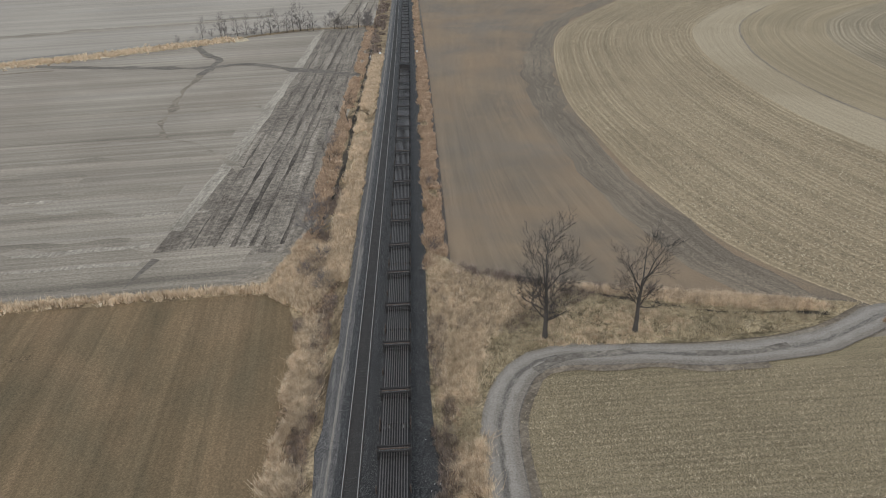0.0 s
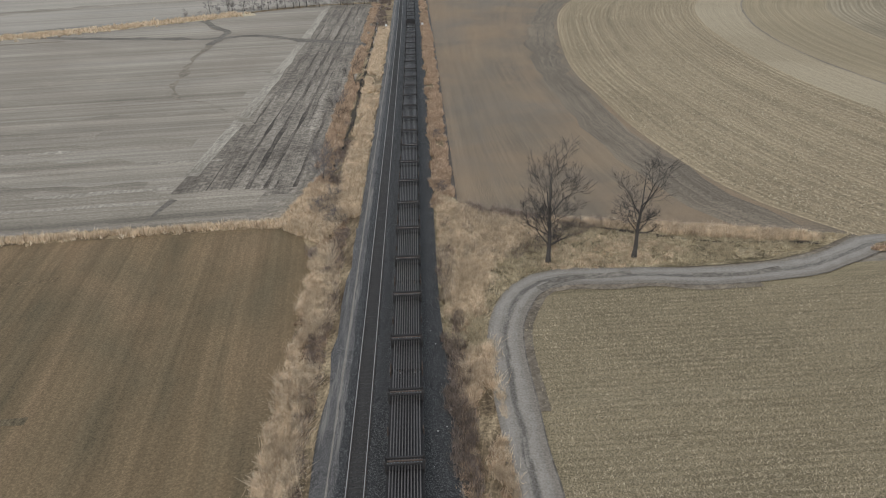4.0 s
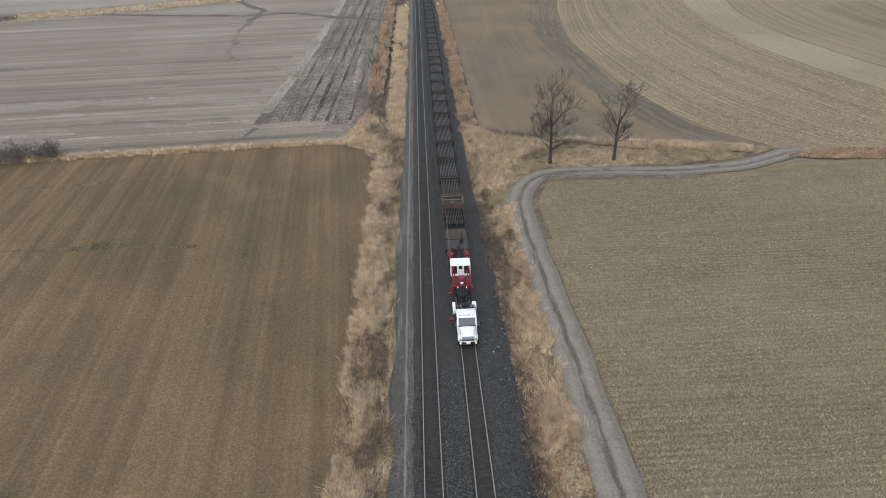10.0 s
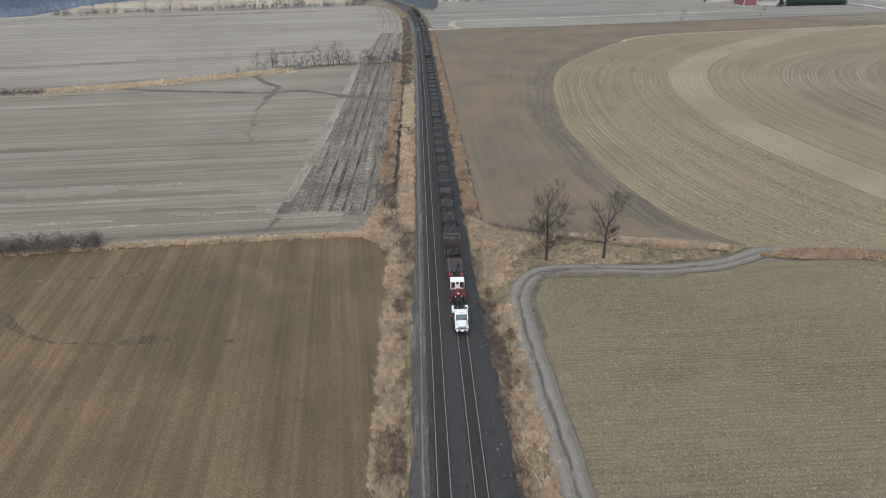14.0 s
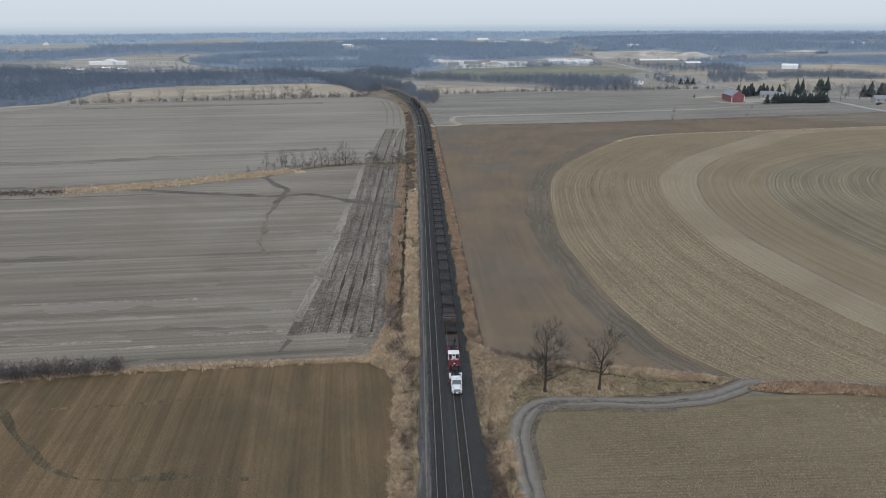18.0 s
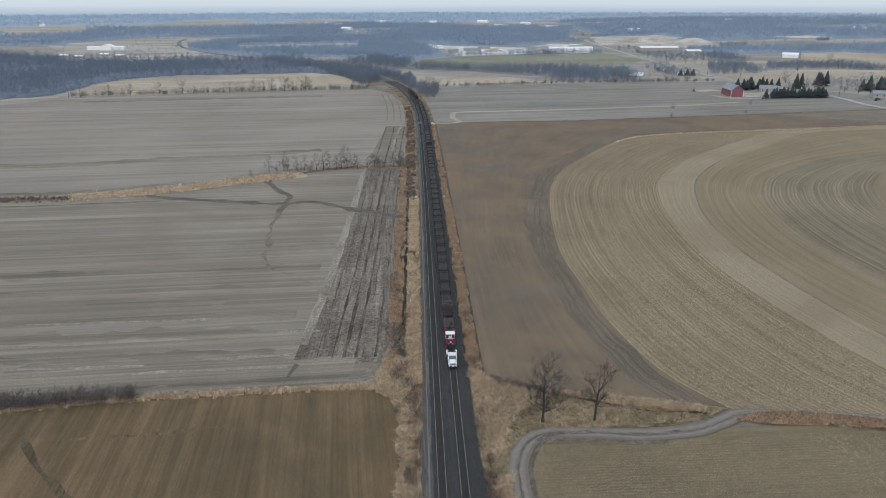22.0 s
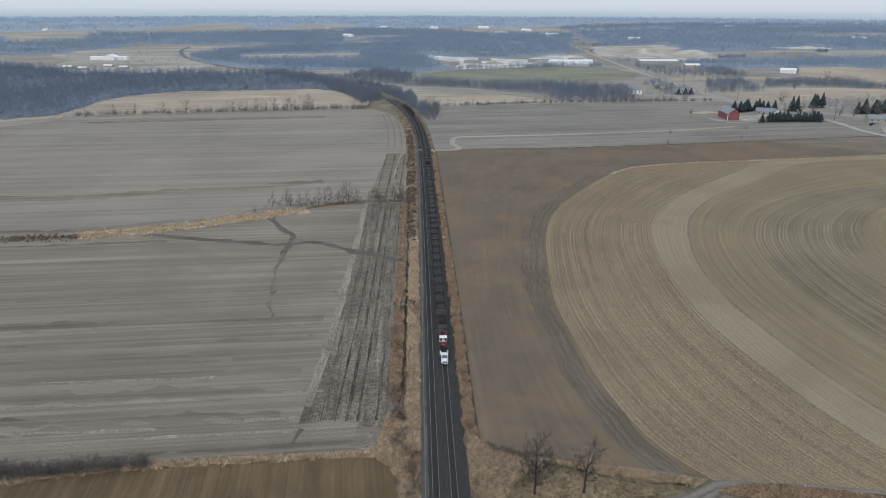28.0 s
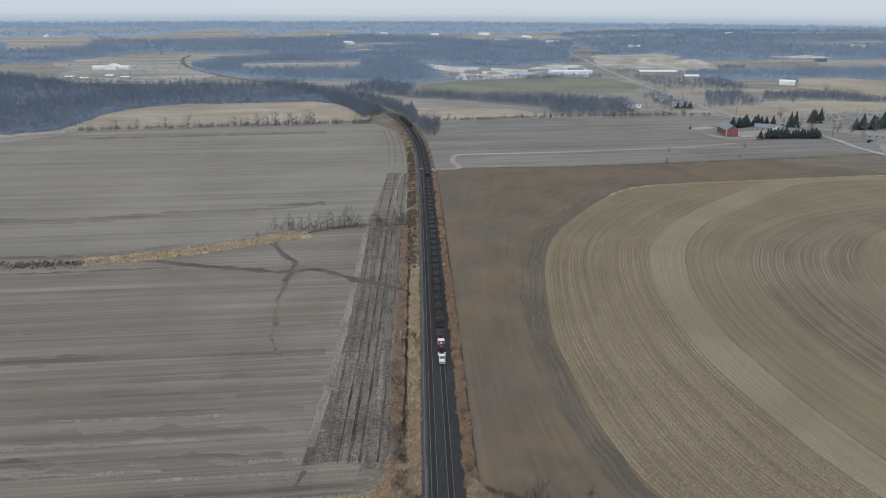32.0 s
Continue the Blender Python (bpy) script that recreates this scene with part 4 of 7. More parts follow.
def grass(name, pick, n, h0, h1, mat, label, per=6, width=0.07, z=Z + 0.08, spread=0.35, lean=0.55):
    """n tufts at places that pick(count) gives; each tuft a few leaning blades."""
    xy = pick(n)
    n = len(xy)
    base = np.repeat(xy, per, 0) + rng.normal(0, spread * 0.5, (n * per, 2))
    hgt = np.repeat(rng.uniform(h0, h1, n), per) * rng.uniform(0.6, 1.1, n * per)
    common = np.repeat(rng.uniform(0, 2 * np.pi, n), per) + rng.normal(0, 0.7, n * per)
    tip = base + np.stack([np.cos(common), np.sin(common)], 1) * (hgt * rng.uniform(0.1, lean * 1.6, n * per))[:, None]
    side = rng.uniform(0, 2 * np.pi, n * per)
    off = np.stack([np.cos(side), np.sin(side)], 1) * (width * rng.uniform(0.6, 1.6, n * per))[:, None]
    v = np.zeros((n * per, 3, 3))
    v[:, 0, :2], v[:, 1, :2], v[:, 2, :2] = base - off, base + off, tip
    v[:, :2, 2] = z - 0.03
    v[:, 2, 2] = z + hgt
    me = bpy.data.meshes.new(name)
    k = n * per
    me.vertices.add(k * 3)
    me.vertices.foreach_set("co", v.reshape(-1))
    me.loops.add(k * 3)
    me.loops.foreach_set("vertex_index", np.arange(k * 3, dtype=np.int32))
    me.polygons.add(k)
    me.polygons.foreach_set("loop_start", np.arange(0, k * 3, 3, dtype=np.int32))
    me.update(calc_edges=True)
    me.materials.append(mat)
    return tagged(new(name, me), label, "grass", kind="stuff")


def strip(x0, x1, y0, y1, clump=0.0, bend=False):
    def pick(n):
        x, y = rng.uniform(x0, x1, n), rng.uniform(y0, y1, n)
        edge = np.array([noise.noise((b * 0.28, 1.0, x0)) + 0.6 * noise.noise((b * 1.1, 6.0, x0)) for b in y])
        keep = (x > x0 + 0.7 * edge + 0.3) & (x < x1 + 0.7 * edge - 0.3)
        x, y = x[keep], y[keep]
        if clump:
            keep = np.array([noise.noise((a * 0.35, b * 0.16, 3.0 + x0)) + 0.25 * noise.noise((a * 1.3, b * 0.9, 8.0)) > -clump for a, b in zip(x, y)])
            x, y = x[keep], y[keep]
        if bend:
            x = x + np.array([along(b, 0)[0].x - 2.0 for b in y])
        return np.stack([x, y], 1)
    return pick


def inside(poly, clump=0.0):
    pts = [(p[0], p[1]) for p in poly]
    xs, ys = [p[0] for p in pts], [p[1] for p in pts]

    def pick(n):
        out = []
        while len(out) < n:
            x, y = rng.uniform(min(xs), max(xs)), rng.uniform(min(ys), max(ys))
            hit = False
            for (ax, ay), (bx, by) in zip(pts, pts[1:] + pts[:1]):
                if (ay > y) != (by > y) and x < (bx - ax) * (y - ay) / (by - ay) + ax:
                    hit = not hit
            if hit and (not clump or noise.noise((x * 0.3, y * 0.3, 5.0)) > -clump or rng.random() < 0.25):
                out.append((x, y))
        return np.array(out)
    return pick


grass("tall_grass_west", strip(-8.6, -5.0, -40, 88, 0.1), 10000, 0.3, 0.8, M["straw"], "tall straw-coloured dead grass beside the ballast", 20, 0.017)
grass("weeds_west_near", strip(-6.6, -4.3, -40, 80, 0.0), 4200, 0.25, 0.7, M["weed"], "dark purple-brown weeds at the ballast edge", 18, 0.016, lean=0.5)
grass("tall_grass_west_low", strip(-8.4, -4.6, -40, 88), 4000, 0.2, 0.5, M["russet"], "low dull dead grass beside the ballast", 16, 0.02)
grass("tall_grass_northwest", strip(-7.4, -3.3, 84, 240, 0.3, True), 7000, 0.5, 1.1, M["straw"], "tall straw-coloured dead grass beside the ditch", 12, 0.05)
grass("tall_grass_ditch", strip(-12.4, -8.5, 84, 300, 0.3, True), 5200, 0.4, 0.9, M["russet"], "brown dead grass between ditch and field", 12, 0.05)
grass("tall_grass_far_west", strip(-9.6, -4.2, 240, 520, 0.1, True), 4200, 0.4, 1.0, M["weed"], "dead grass along the far ballast", 12, 0.088)
grass("tall_grass_east", strip(9.3, 12.9, -40, 56, 0.1), 6200, 0.3, 0.75, M["straw"], "tall straw-coloured dead grass beside the lane", 20, 0.017)
grass("edge_tufts_west", strip(-5.7, -4.5, -40, 90), 3000, 0.12, 0.4, M["russet"], "small dead tufts creeping onto the ballast", 14, 0.014, Z + 0.12)
grass("weeds_east_near", strip(7.6, 9.8, -40, 60, -0.05), 2200, 0.2, 0.6, M["weed"], "sparse dark weeds on the muddy ballast foot", 16, 0.016, lean=0.5)
grass("tall_grass_east_low", strip(8.3, 10.6, -40, 60, 0.0), 2600, 0.15, 0.5, M["russet"], "brown weeds at the ballast edge", 16, 0.02)
grass("tall_grass_east_russet", strip(9.0, 12.9, -40, 60, -0.1), 3200, 0.25, 0.7, M["russet"], "russet dead grass among the straw beside the lane", 18, 0.018)
grass("tall_grass_west_russet", strip(-8.0, -4.6, -40, 88, -0.14), 2600, 0.3, 0.75, M["weed"], "dark weeds among the straw beside the ballast", 18, 0.016)
grass("tall_grass_northeast", strip(7.4, 10.9, 86, 240, 0.4, True), 7000, 0.4, 0.95, M["russet"], "russet dead grass beside the ballast", 12, 0.05)
grass("tall_grass_far_east", strip(7.4, 10.2, 240, 430, 0.4, True), 3600, 0.5, 1.0, M["russet"], "russet dead grass along the far ballast", 12, 0.083)
MEAD = [(8, 50), (12, 50), (13, 58), (18, 65.2), (24, 66.8), (38, 65.8), (50, 66.8), (57, 69.2), (62, 71.5), (52, 73.5), (40, 76), (26, 79.5), (14, 84), (8, 92)]
grass("meadow_grass", inside(MEAD, 0.1), 6500, 0.2, 0.55, M["dullgrass"], "rough dull dead meadow grass", 18, 0.019, Z + 0.09)
grass("meadow_tall_grass", inside([(8, 56), (12.5, 60), (15, 70), (26, 78), (14, 83), (8, 91)], 0.0), 2600, 0.4, 1.0, M["straw"], "tall straw-coloured grass at the ballast", 20, 0.018, Z + 0.09)
grass("meadow_edge_grass", inside([(22, 80), (40, 76.5), (56, 72.3), (58, 70.2), (50, 71), (40, 73.5), (28, 78)], 0.0), 1600, 0.5, 1.2, M["straw"], "tall dead grass along the small ditch", 18, 0.02, Z + 0.09)
grass("meadow_pale_tufts", inside([(20, 66), (34, 65.6), (40, 69), (34, 74), (24, 74)], -0.05), 900, 0.25, 0.5, M["straw"], "pale bleached grass tufts under the trees", 24, 0.02, Z + 0.09)
grass("fork_grass", inside([(62, 67), (68, 69.4), (82, 68.2), (108, 61), (78, 64.6), (70, 65)], 0.0), 1200, 0.3, 0.8, M["russet"], "dead grass beside the forking lane", 14, 0.044, Z + 0.17)
grass("weeds_east", strip(7.6, 10.2, 28, 96, 0.05), 2200, 0.4, 1.1, M["weed"], "grey-brown weed stalks at the ballast edge", 14, 0.018, lean=0.4)
grass("weeds_west", strip(-9.6, -6.6, 72, 130, 0.05), 1900, 0.4, 1.2, M["weed"], "grey-brown weed stalks beside the ditch", 14, 0.022, lean=0.4)
grass("weeds_meadow", inside([(11, 70), (18, 69), (30, 77), (44, 73.5), (56, 70.5), (40, 77), (24, 81), (12, 86)], 0.0), 1500, 0.3, 0.9, M["weed"], "brown weeds along the small ditch", 14, 0.02, Z + 0.09, lean=0.4)


for nm, place, n in (("tussocks_west", strip(-8.3, -4.4, -40, 88, 0.02), 1900), ("tussocks_east", strip(9.4, 13.0, -40, 56, -0.05), 900), ("tussocks_northwest", strip(-7.4, -4.0, 84, 240, 0.1, True), 1100)):
    grass(nm, place, n, 0.6, 1.15, M["straw"], "bright straw tussocks bent over by the wind", 40, 0.02, Z + 0.08, 0.8, 0.95)
grass("tussocks_meadow", inside([(9, 54), (12.4, 57), (14, 64), (16, 70), (24, 78), (14, 83), (9, 90)], -0.02), 520, 0.6, 1.1, M["straw"], "bright straw tussocks in the meadow corner", 40, 0.02, Z + 0.09, 0.8, 0.95)
grass("brush_meadow", inside([(10, 80), (20, 78), (32, 75.6), (44, 73), (58, 70.3), (58, 71.5), (44, 75), (28, 80), (12, 87)], -0.1), 480, 0.6, 1.2, M["weed"], "dark brown brush along the field edge", 22, 0.014, Z + 0.09, 0.6, 0.5)


def scraps(name, pick, n, lo, hi, mat, label, category, z):
    """Low broken lumps lying on the ground."""
    vs, fs = [], []
    for x, y in pick(n):
        r, k, turn = rng.uniform(lo, hi), len(vs), rng.uniform(0, 6.28)
        ring = [(x + r * rng.uniform(0.6, 1.2) * math.cos(turn + a), y + 1.5 * r * rng.uniform(0.6, 1.2) * math.sin(turn + a)) for a in (0, 1.26, 2.51, 3.77, 5.03)]
        vs += [(a, b, z) for a, b in ring] + [(x + (a - x) * 0.6, y + (b - y) * 0.6, z + r * 0.4) for a, b in ring]
        fs += [(k + i, k + (i + 1) % 5, k + 5 + (i + 1) % 5, k + 5 + i) for i in range(5)] + [tuple(k + 5 + i for i in range(5))]
    return tagged(raw(name, vs, fs, mat), label, category, kind="stuff")


def beside(x0, x1, y0, y1):
    return lambda n: np.stack([rng.uniform(x0, x1, n), rng.uniform(y0, y1, n)], 1)


def line_pick(pts, w):
    ln = even(spline(pts, 4), 200)

    def pick(n):
        i = rng.integers(0, 199, n)
        u = rng.random(n)
        return np.array([tuple(ln[a].lerp(ln[a + 1], b)) for a, b in zip(i, u)]) + rng.normal(0, w, (n, 2))
    return pick


grass("hedge_line_grass", line_pick([(-105, 74.5), (-75, 79.6), (-34, 82.4), (-12, 83)], 0.55), 1800, 0.4, 0.9, M["straw"], "line of dead grass between two fields", 12, 0.05)
grass("corner_grass", inside([(-15, 82), (-8, 76), (-5, 84), (-6, 96), (-12, 97)], 0.0), 1500, 0.5, 1.1, M["straw"], "tall dead grass at the field corner", 14, 0.039)
grass("golden_strip_grass", line_pick([(-66, 285), (-78, 279), (-94, 271), (-125, 257), (-158, 247)], 3.0), 1800, 0.5, 1.1, M["straw"], "golden dead grass strip between pale fields", 12, 0.11)
grass("weed_strip_grass", line_pick([(-158, 246), (-200, 243), (-330, 236)], 2.2), 1000, 0.5, 1.2, M["weed"], "grey-brown weeds between pale fields", 12, 0.121)
grass("contour_edge_grass", line_pick([(118, 361), (151, 384), (243, 399), (331, 411)], 0.6), 700, 0.3, 0.7, M["straw"], "pale grass along the stubble edge", 12, 0.11, Z + 0.03)

scraps("pale_stones", beside(4.4, 8.4, -20, 90), 130, 0.03, 0.09, M["stone"], "scattered pale stones and chips on the ballast shoulder", "stones", -0.2)
scraps("pale_stones_west", beside(-6.4, -3.9, -20, 90), 70, 0.03, 0.07, M["stone"], "scattered pale stones on the ballast shoulder", "stones", -0.24)
scraps("ditch_ice", line_pick([(-8.0, 180), (-8.0, 230), (-9, 300)], 0.2), 26, 0.1, 0.28, M["ice"], "scraps of dull white ice in the ditch", "ice", Z + 0.12)


def litter(name, pick, n, mat, label, l=0.085, w=0.02, z=Z + 0.075):
    """Flat broken stalks lying on a field."""
    xy = pick(n)
    n = len(xy)
    a, ln, wd = rng.uniform(0, np.pi, n), l * rng.uniform(0.5, 1.6, n), w * rng.uniform(0.6, 1.5, n)
    d = np.stack([np.cos(a), np.sin(a)], 1)
    s = np.stack([-d[:, 1], d[:, 0]], 1) * wd[:, None]
    d = d * ln[:, None]
    v = np.zeros((n, 4, 3))
    v[:, 0, :2], v[:, 1, :2], v[:, 2, :2], v[:, 3, :2] = xy - d - s, xy + d - s, xy + d + s, xy - d + s
    up = rng.uniform(0.0, 0.14, n)
    v[:, (0, 3), 2], v[:, (1, 2), 2] = z, (z + up)[:, None]
    me = bpy.data.meshes.new(name)
    me.vertices.add(n * 4)
    me.vertices.foreach_set("co", v.reshape(-1))
    me.loops.add(n * 4)
    me.loops.foreach_set("vertex_index", np.arange(n * 4, dtype=np.int32))
    me.polygons.add(n)
    me.polygons.foreach_set("loop_start", np.arange(0, n * 4, 4, dtype=np.int32))
    me.update(calc_edges=True)
    me.materials.append(mat)
    return tagged(new(name, me), label, "stubble", kind="stuff")


M["stalk"] = blade_mat("broken_corn_stalks", ((0.13, 0.106, 0.07), (0.24, 0.198, 0.134), (0.34, 0.282, 0.192), (0.46, 0.388, 0.273)), patches=0.15, spots=0.2)


def rowed(pick, gap):
    """Draws places towards planted rows along x."""
    def f(n):
        xy = pick(n)
        r = np.round(xy[:, 1] / gap) * gap
        near = rng.random(len(xy)) < 0.6
        xy[:, 1] = np.where(near, r + rng.normal(0, gap * 0.12, len(xy)), xy[:, 1])
        return xy
    return f


litter("corn_litter", rowed(inside([(16.8, -15), (16.6, 54), (20, 60), (48, 60), (75, 62), (75, -15)]), 0.76), 130000, M["stalk"], "broken corn stalks scattered in rows over the stubble")
litter("corn_litter_outer", inside([(75, -15), (75, 62), (130, 55), (130, -15)]), 32000, M["stalk"], "broken corn stalks scattered over the stubble", 0.15, 0.04)
litter("contour_litter", inside([(63, 72), (57, 82), (51.5, 94), (48, 118), (47, 140), (47, 175), (54, 230), (64, 268), (110, 262), (100, 225), (94, 187), (94, 147), (100, 108), (112, 72)]), 48000, M["stalk"], "broken corn stalks over the curved stubble band", 0.17, 0.05, Z + 0.035)
litter("contour_litter_far", inside([(63, 268), (112, 262), (144, 311), (194, 359), (235, 392), (151, 383), (118, 360), (81, 307)]), 30000, M["stalk"], "broken corn stalks over the far stubble band", 0.24, 0.07, Z + 0.035)


# ---- bare trees ----
def limb(vs, fs, a, b, r0, r1, n):
    d = (b - a)
    m = d.to_track_quat("Z", "Y").to_matrix()
    k = len(vs)
    for p, r in ((a, r0), (b, r1)):
        for i in range(n):
            vs.append(tuple(p + m @ Vector((r * math.cos(2 * math.pi * i / n), r * math.sin(2 * math.pi * i / n), 0))))
    for i in range(n):
        fs.append((k + i, k + (i + 1) % n, k + n + (i + 1) % n, k + n + i))


def grow(vs, fs, p, d, length, r, level, rnd, up=0.12, kids=(2, 3), thin=0.012):
    """One branch in bent pieces, with its side branches."""
    n = 6 if r > 0.12 else (4 if r > 0.03 else 3)
    steps = 3
    q = p
    for s in range(steps):
        d = (d + Vector((rnd.gauss(0, 0.16), rnd.gauss(0, 0.16), rnd.gauss(0, 0.10) + up))).normalized()
        e = q + d * (length / steps)
        ra, rb = r * (1 - 0.22 * s), r * (1 - 0.22 * (s + 1))
        limb(vs, fs, q, e, max(ra, thin), max(rb, thin), n)
        q = e
        if level > 0:
            for _ in range(rnd.randint(*kids) if s else rnd.randint(0, 1)):
                ax = Vector((rnd.gauss(0, 1), rnd.gauss(0, 1), rnd.gauss(0, 0.35))).normalized()
                dd = (d * rnd.uniform(0.5, 0.95) + ax * rnd.uniform(0.55, 0.95)).normalized()
                grow(vs, fs, q, dd, length * rnd.uniform(0.48, 0.72), rb * rnd.uniform(0.5, 0.72), level - 1, rnd, up, kids, thin)


def bare_tree(h, r, seed, limbs, fork, lean=(0, 0), label="bare leafless tree", levels=3, thin=0.012, reach=0.42, low=0.3, name="tree", cat="tree", kids=(2, 3), wood="bark"):
    rnd = random.Random(seed)
    e = new(name)
    vs, fs = [], []
    q, d = Vector((0, 0, -0.1)), Vector((lean[0], lean[1], 1)).normalized()
    n = 6
    axis = [(q, r * 1.35)]
    for i in range(n):
        d = (d + Vector((rnd.gauss(0, 0.05), rnd.gauss(0, 0.05), 0.05))).normalized()
        q2 = q + d * (h * fork / n)
        ra = r * (1.35 if i == 0 else 1 - 0.09 * i)
        limb(vs, fs, q, q2, ra, r * (1 - 0.09 * (i + 1)), 9)
        q = q2
        axis.append((q, r * (1 - 0.09 * (i + 1))))
    raw("trunk", vs, fs, M["bark"], e)
    for i in range(limbs):
        vs, fs = [], []
        u = low + (1 - low) * (i + 0.5) / limbs
        k = min(len(axis) - 1, max(1, round(u * n)))
        p, rr = axis[k]
        az = i * 2.4 + rnd.uniform(-0.5, 0.5)
        top = u > 0.8
        dd = Vector((math.cos(az), math.sin(az), 1.6 if top else rnd.uniform(0.25, 0.7))).normalized()
        ln = h * (1 - fork) * rnd.uniform(0.7, 0.9) if top else h * reach * rnd.uniform(0.6, 0.9)
        grow(vs, fs, p, dd, ln, rr * (0.72 if top else 0.42), levels, rnd, 0.14 if top else 0.12, kids, thin)
        raw("limb", vs, fs, M[wood], e)
    return tagged(e, label, cat)


ta = bare_tree(12.8, 0.3, 11, 17, 0.62, (0.06, 0.0), "tall bare tree with a rounded crown of fine twigs", 3, 0.017, 0.3, 0.3, kids=(1, 3))
ta.location = (21.5, 67.8, Z + 0.05)
tb = bare_tree(12.2, 0.29, 7, 12, 0.6, (0.06, 0.0), "bare half-dead tree with a thick trunk and few limbs", 3, 0.0145, 0.24, 0.4, kids=(1, 3))
tb.location = (32.4, 68.0, Z + 0.05)

shrub = bare_tree(3.4, 0.06, 21, 12, 0.35, (0, 0), "grey leafless shrub in the hedge line", 2, 0.016, 0.6, 0.05, "shrub", "shrub", kids=(2, 3), wood="twig")
shrub.location = (-98, 78.5, Z)
shrub["group"] = "shrubs along the field edge"
rs = random.Random(3)
for i in range(26):
    x = -122 + i * 2.2 + rs.uniform(-1, 1)
    k = rs.uniform(0.7, 1.25) if x < -66 else rs.uniform(0.3, 0.5)
    c = copy_thing(shrub, pose(x, 79.8 - (-70 - x) * 0.11 if x < -70 else 80.3, Z, 0, 0, rs.uniform(0, 360)) @ Matrix.Scale(k, 4))
    c.scale = (k, k, k * rs.uniform(0.8, 1.0))
for x, y, k in ((-10.2, 99.3, 1.5), (-6.4, 82.5, 0.8), (-9.3, 86.5, 0.7), (-11.2, 108, 1.2), (-7.6, 91, 0.7), (-11.5, 145, 1.0), (9.0, 92, 0.5), (9.2, 118, 0.6)):
    c = copy_thing(shrub, pose(x, y, Z, 0, 0, rs.uniform(0, 360)))
    c.scale = (k, k, k)
vt = bare_tree(6.5, 0.13, 31, 4, 0.45, (-0.25, 0.0), "thin leaning leafless tree beside the ditch", 2, 0.02, 0.45, 0.5)
vt.location = (-9.3, 161, Z)
vt2 = copy_thing(vt, pose(-11, 133, Z, 0, 0, 140))
vt2.scale = (0.8, 0.8, 0.7)

hedge_a = bare_tree(9.5, 0.17, 41, 9, 0.5, (0, 0), "slender bare hedge tree between two pale fields", 2, 0.028, 0.3, 0.25, wood="twig")
hedge_b = bare_tree(6.0, 0.12, 43, 10, 0.4, (0, 0), "bushy bare hedge tree between two pale fields", 2, 0.026, 0.42, 0.1, wood="twig")
for o in (hedge_a, hedge_b):
    o["group"] = "bare trees of the middle hedge"
hedge_a.location, hedge_b.location = (-43.5, 299, Z), (-25.5, 302, Z)
for i in range(20):
    x = -80 + i * 3.5 + rs.uniform(-1.2, 1.2)
    src, k = (hedge_a, rs.uniform(0.6, 1.0)) if rs.random() < 0.4 else (hedge_b, rs.uniform(0.5, 1.1))
    c = copy_thing(src, pose(x, 293 + (x + 80) * 0.12 + rs.uniform(-1.5, 1.5), Z, 0, 0, rs.uniform(0, 360)))
    c.scale = (k, k, k)
for x, y, k in ((-40.5, 300, 1.0), (-12.5, 300, 0.9), (-14, 303, 0.8), (-10.5, 296, 0.7), (-11.5, 308, 0.9), (-87, 283, 0.45), (-13.5, 318, 0.7), (-10, 345, 0.5), (-9, 380, 0.5), (-9.5, 405, 0.6)):
    c = copy_thing(hedge_a if k == 1.0 else hedge_b, pose(x, y, Z, 0, 0, rs.uniform(0, 360)))
    c.scale = (k, k, k * 1.1)
far_tree = bare_tree(13, 0.3, 51, 11, 0.45, (0, 0), "large bare tree in the far hedge", 2, 0.055, 0.36, 0.2, kids=(1, 3), wood="twig")
far_tree["group"] = "bare trees of the far hedge"
far_tree.location = (-114, 642, Z)
for i in range(44):
    x = -320 + i * 6.2 + rs.uniform(-2, 2)
    k = rs.choice((0.35, 0.4, 0.45, 0.6, 0.8)) * rs.uniform(0.9, 1.15)
    c = copy_thing(far_tree, pose(x, 597 + (x + 320) * 0.185 + rs.uniform(-2, 2), Z, 0, 0, rs.uniform(0, 360)))
    c.scale = (k, k, k)
for i in range(40):
    x = 14 + i * 7.0 + rs.uniform(-3, 3)
    k = rs.choice((0.3, 0.35, 0.5, 0.75)) * rs.uniform(0.9, 1.15) * (0.5 if 40 < x < 130 else 1.0)
    c = copy_thing(far_tree, pose(x, 655 + min(x, 155) * 0.17 + rs.uniform(-3, 5) + max(0, x - 160) * 0.05, Z, 0, 0, rs.uniform(0, 360)))
    c.scale = (k, k, k)
for x, y, k in ((204, 497, 0.3), (275, 513, 0.3), (188, 456, 0.25), (252, 472, 0.22), (12, 570, 0.5), (14, 590, 0.6), (16, 612, 0.7), (10, 600, 0.5), (15, 630, 0.7), (6, 640, 0.8), (8, 622, 0.5)):
    c = copy_thing(far_tree, pose(x, y, Z, 0, 0, rs.uniform(0, 360)))
    c.scale = (k * 1.2, k * 1.2, k)
M["blue"] = plain("blue_tarpaulin", (0.05, 0.09, 0.2), 0.7, 0, 0.3)


# ---- the rail train: y runs from each thing's rear (towards the truck) forward, z = 0 on the rail head ----
def add(name, material, parent, shapes, label=""):
    """One part out of boxes (6 numbers, then a bevel) and tubes ('t', a, b, radius)."""
    bm = bmesh.new()
    for s in shapes:
        if s[0] == "t":
            tube(bm, s[1], s[2], s[3], s[3] if len(s) < 5 else s[4], 10)
        else:
            box(bm, *s)
    return part(name, bm, material, parent, label)


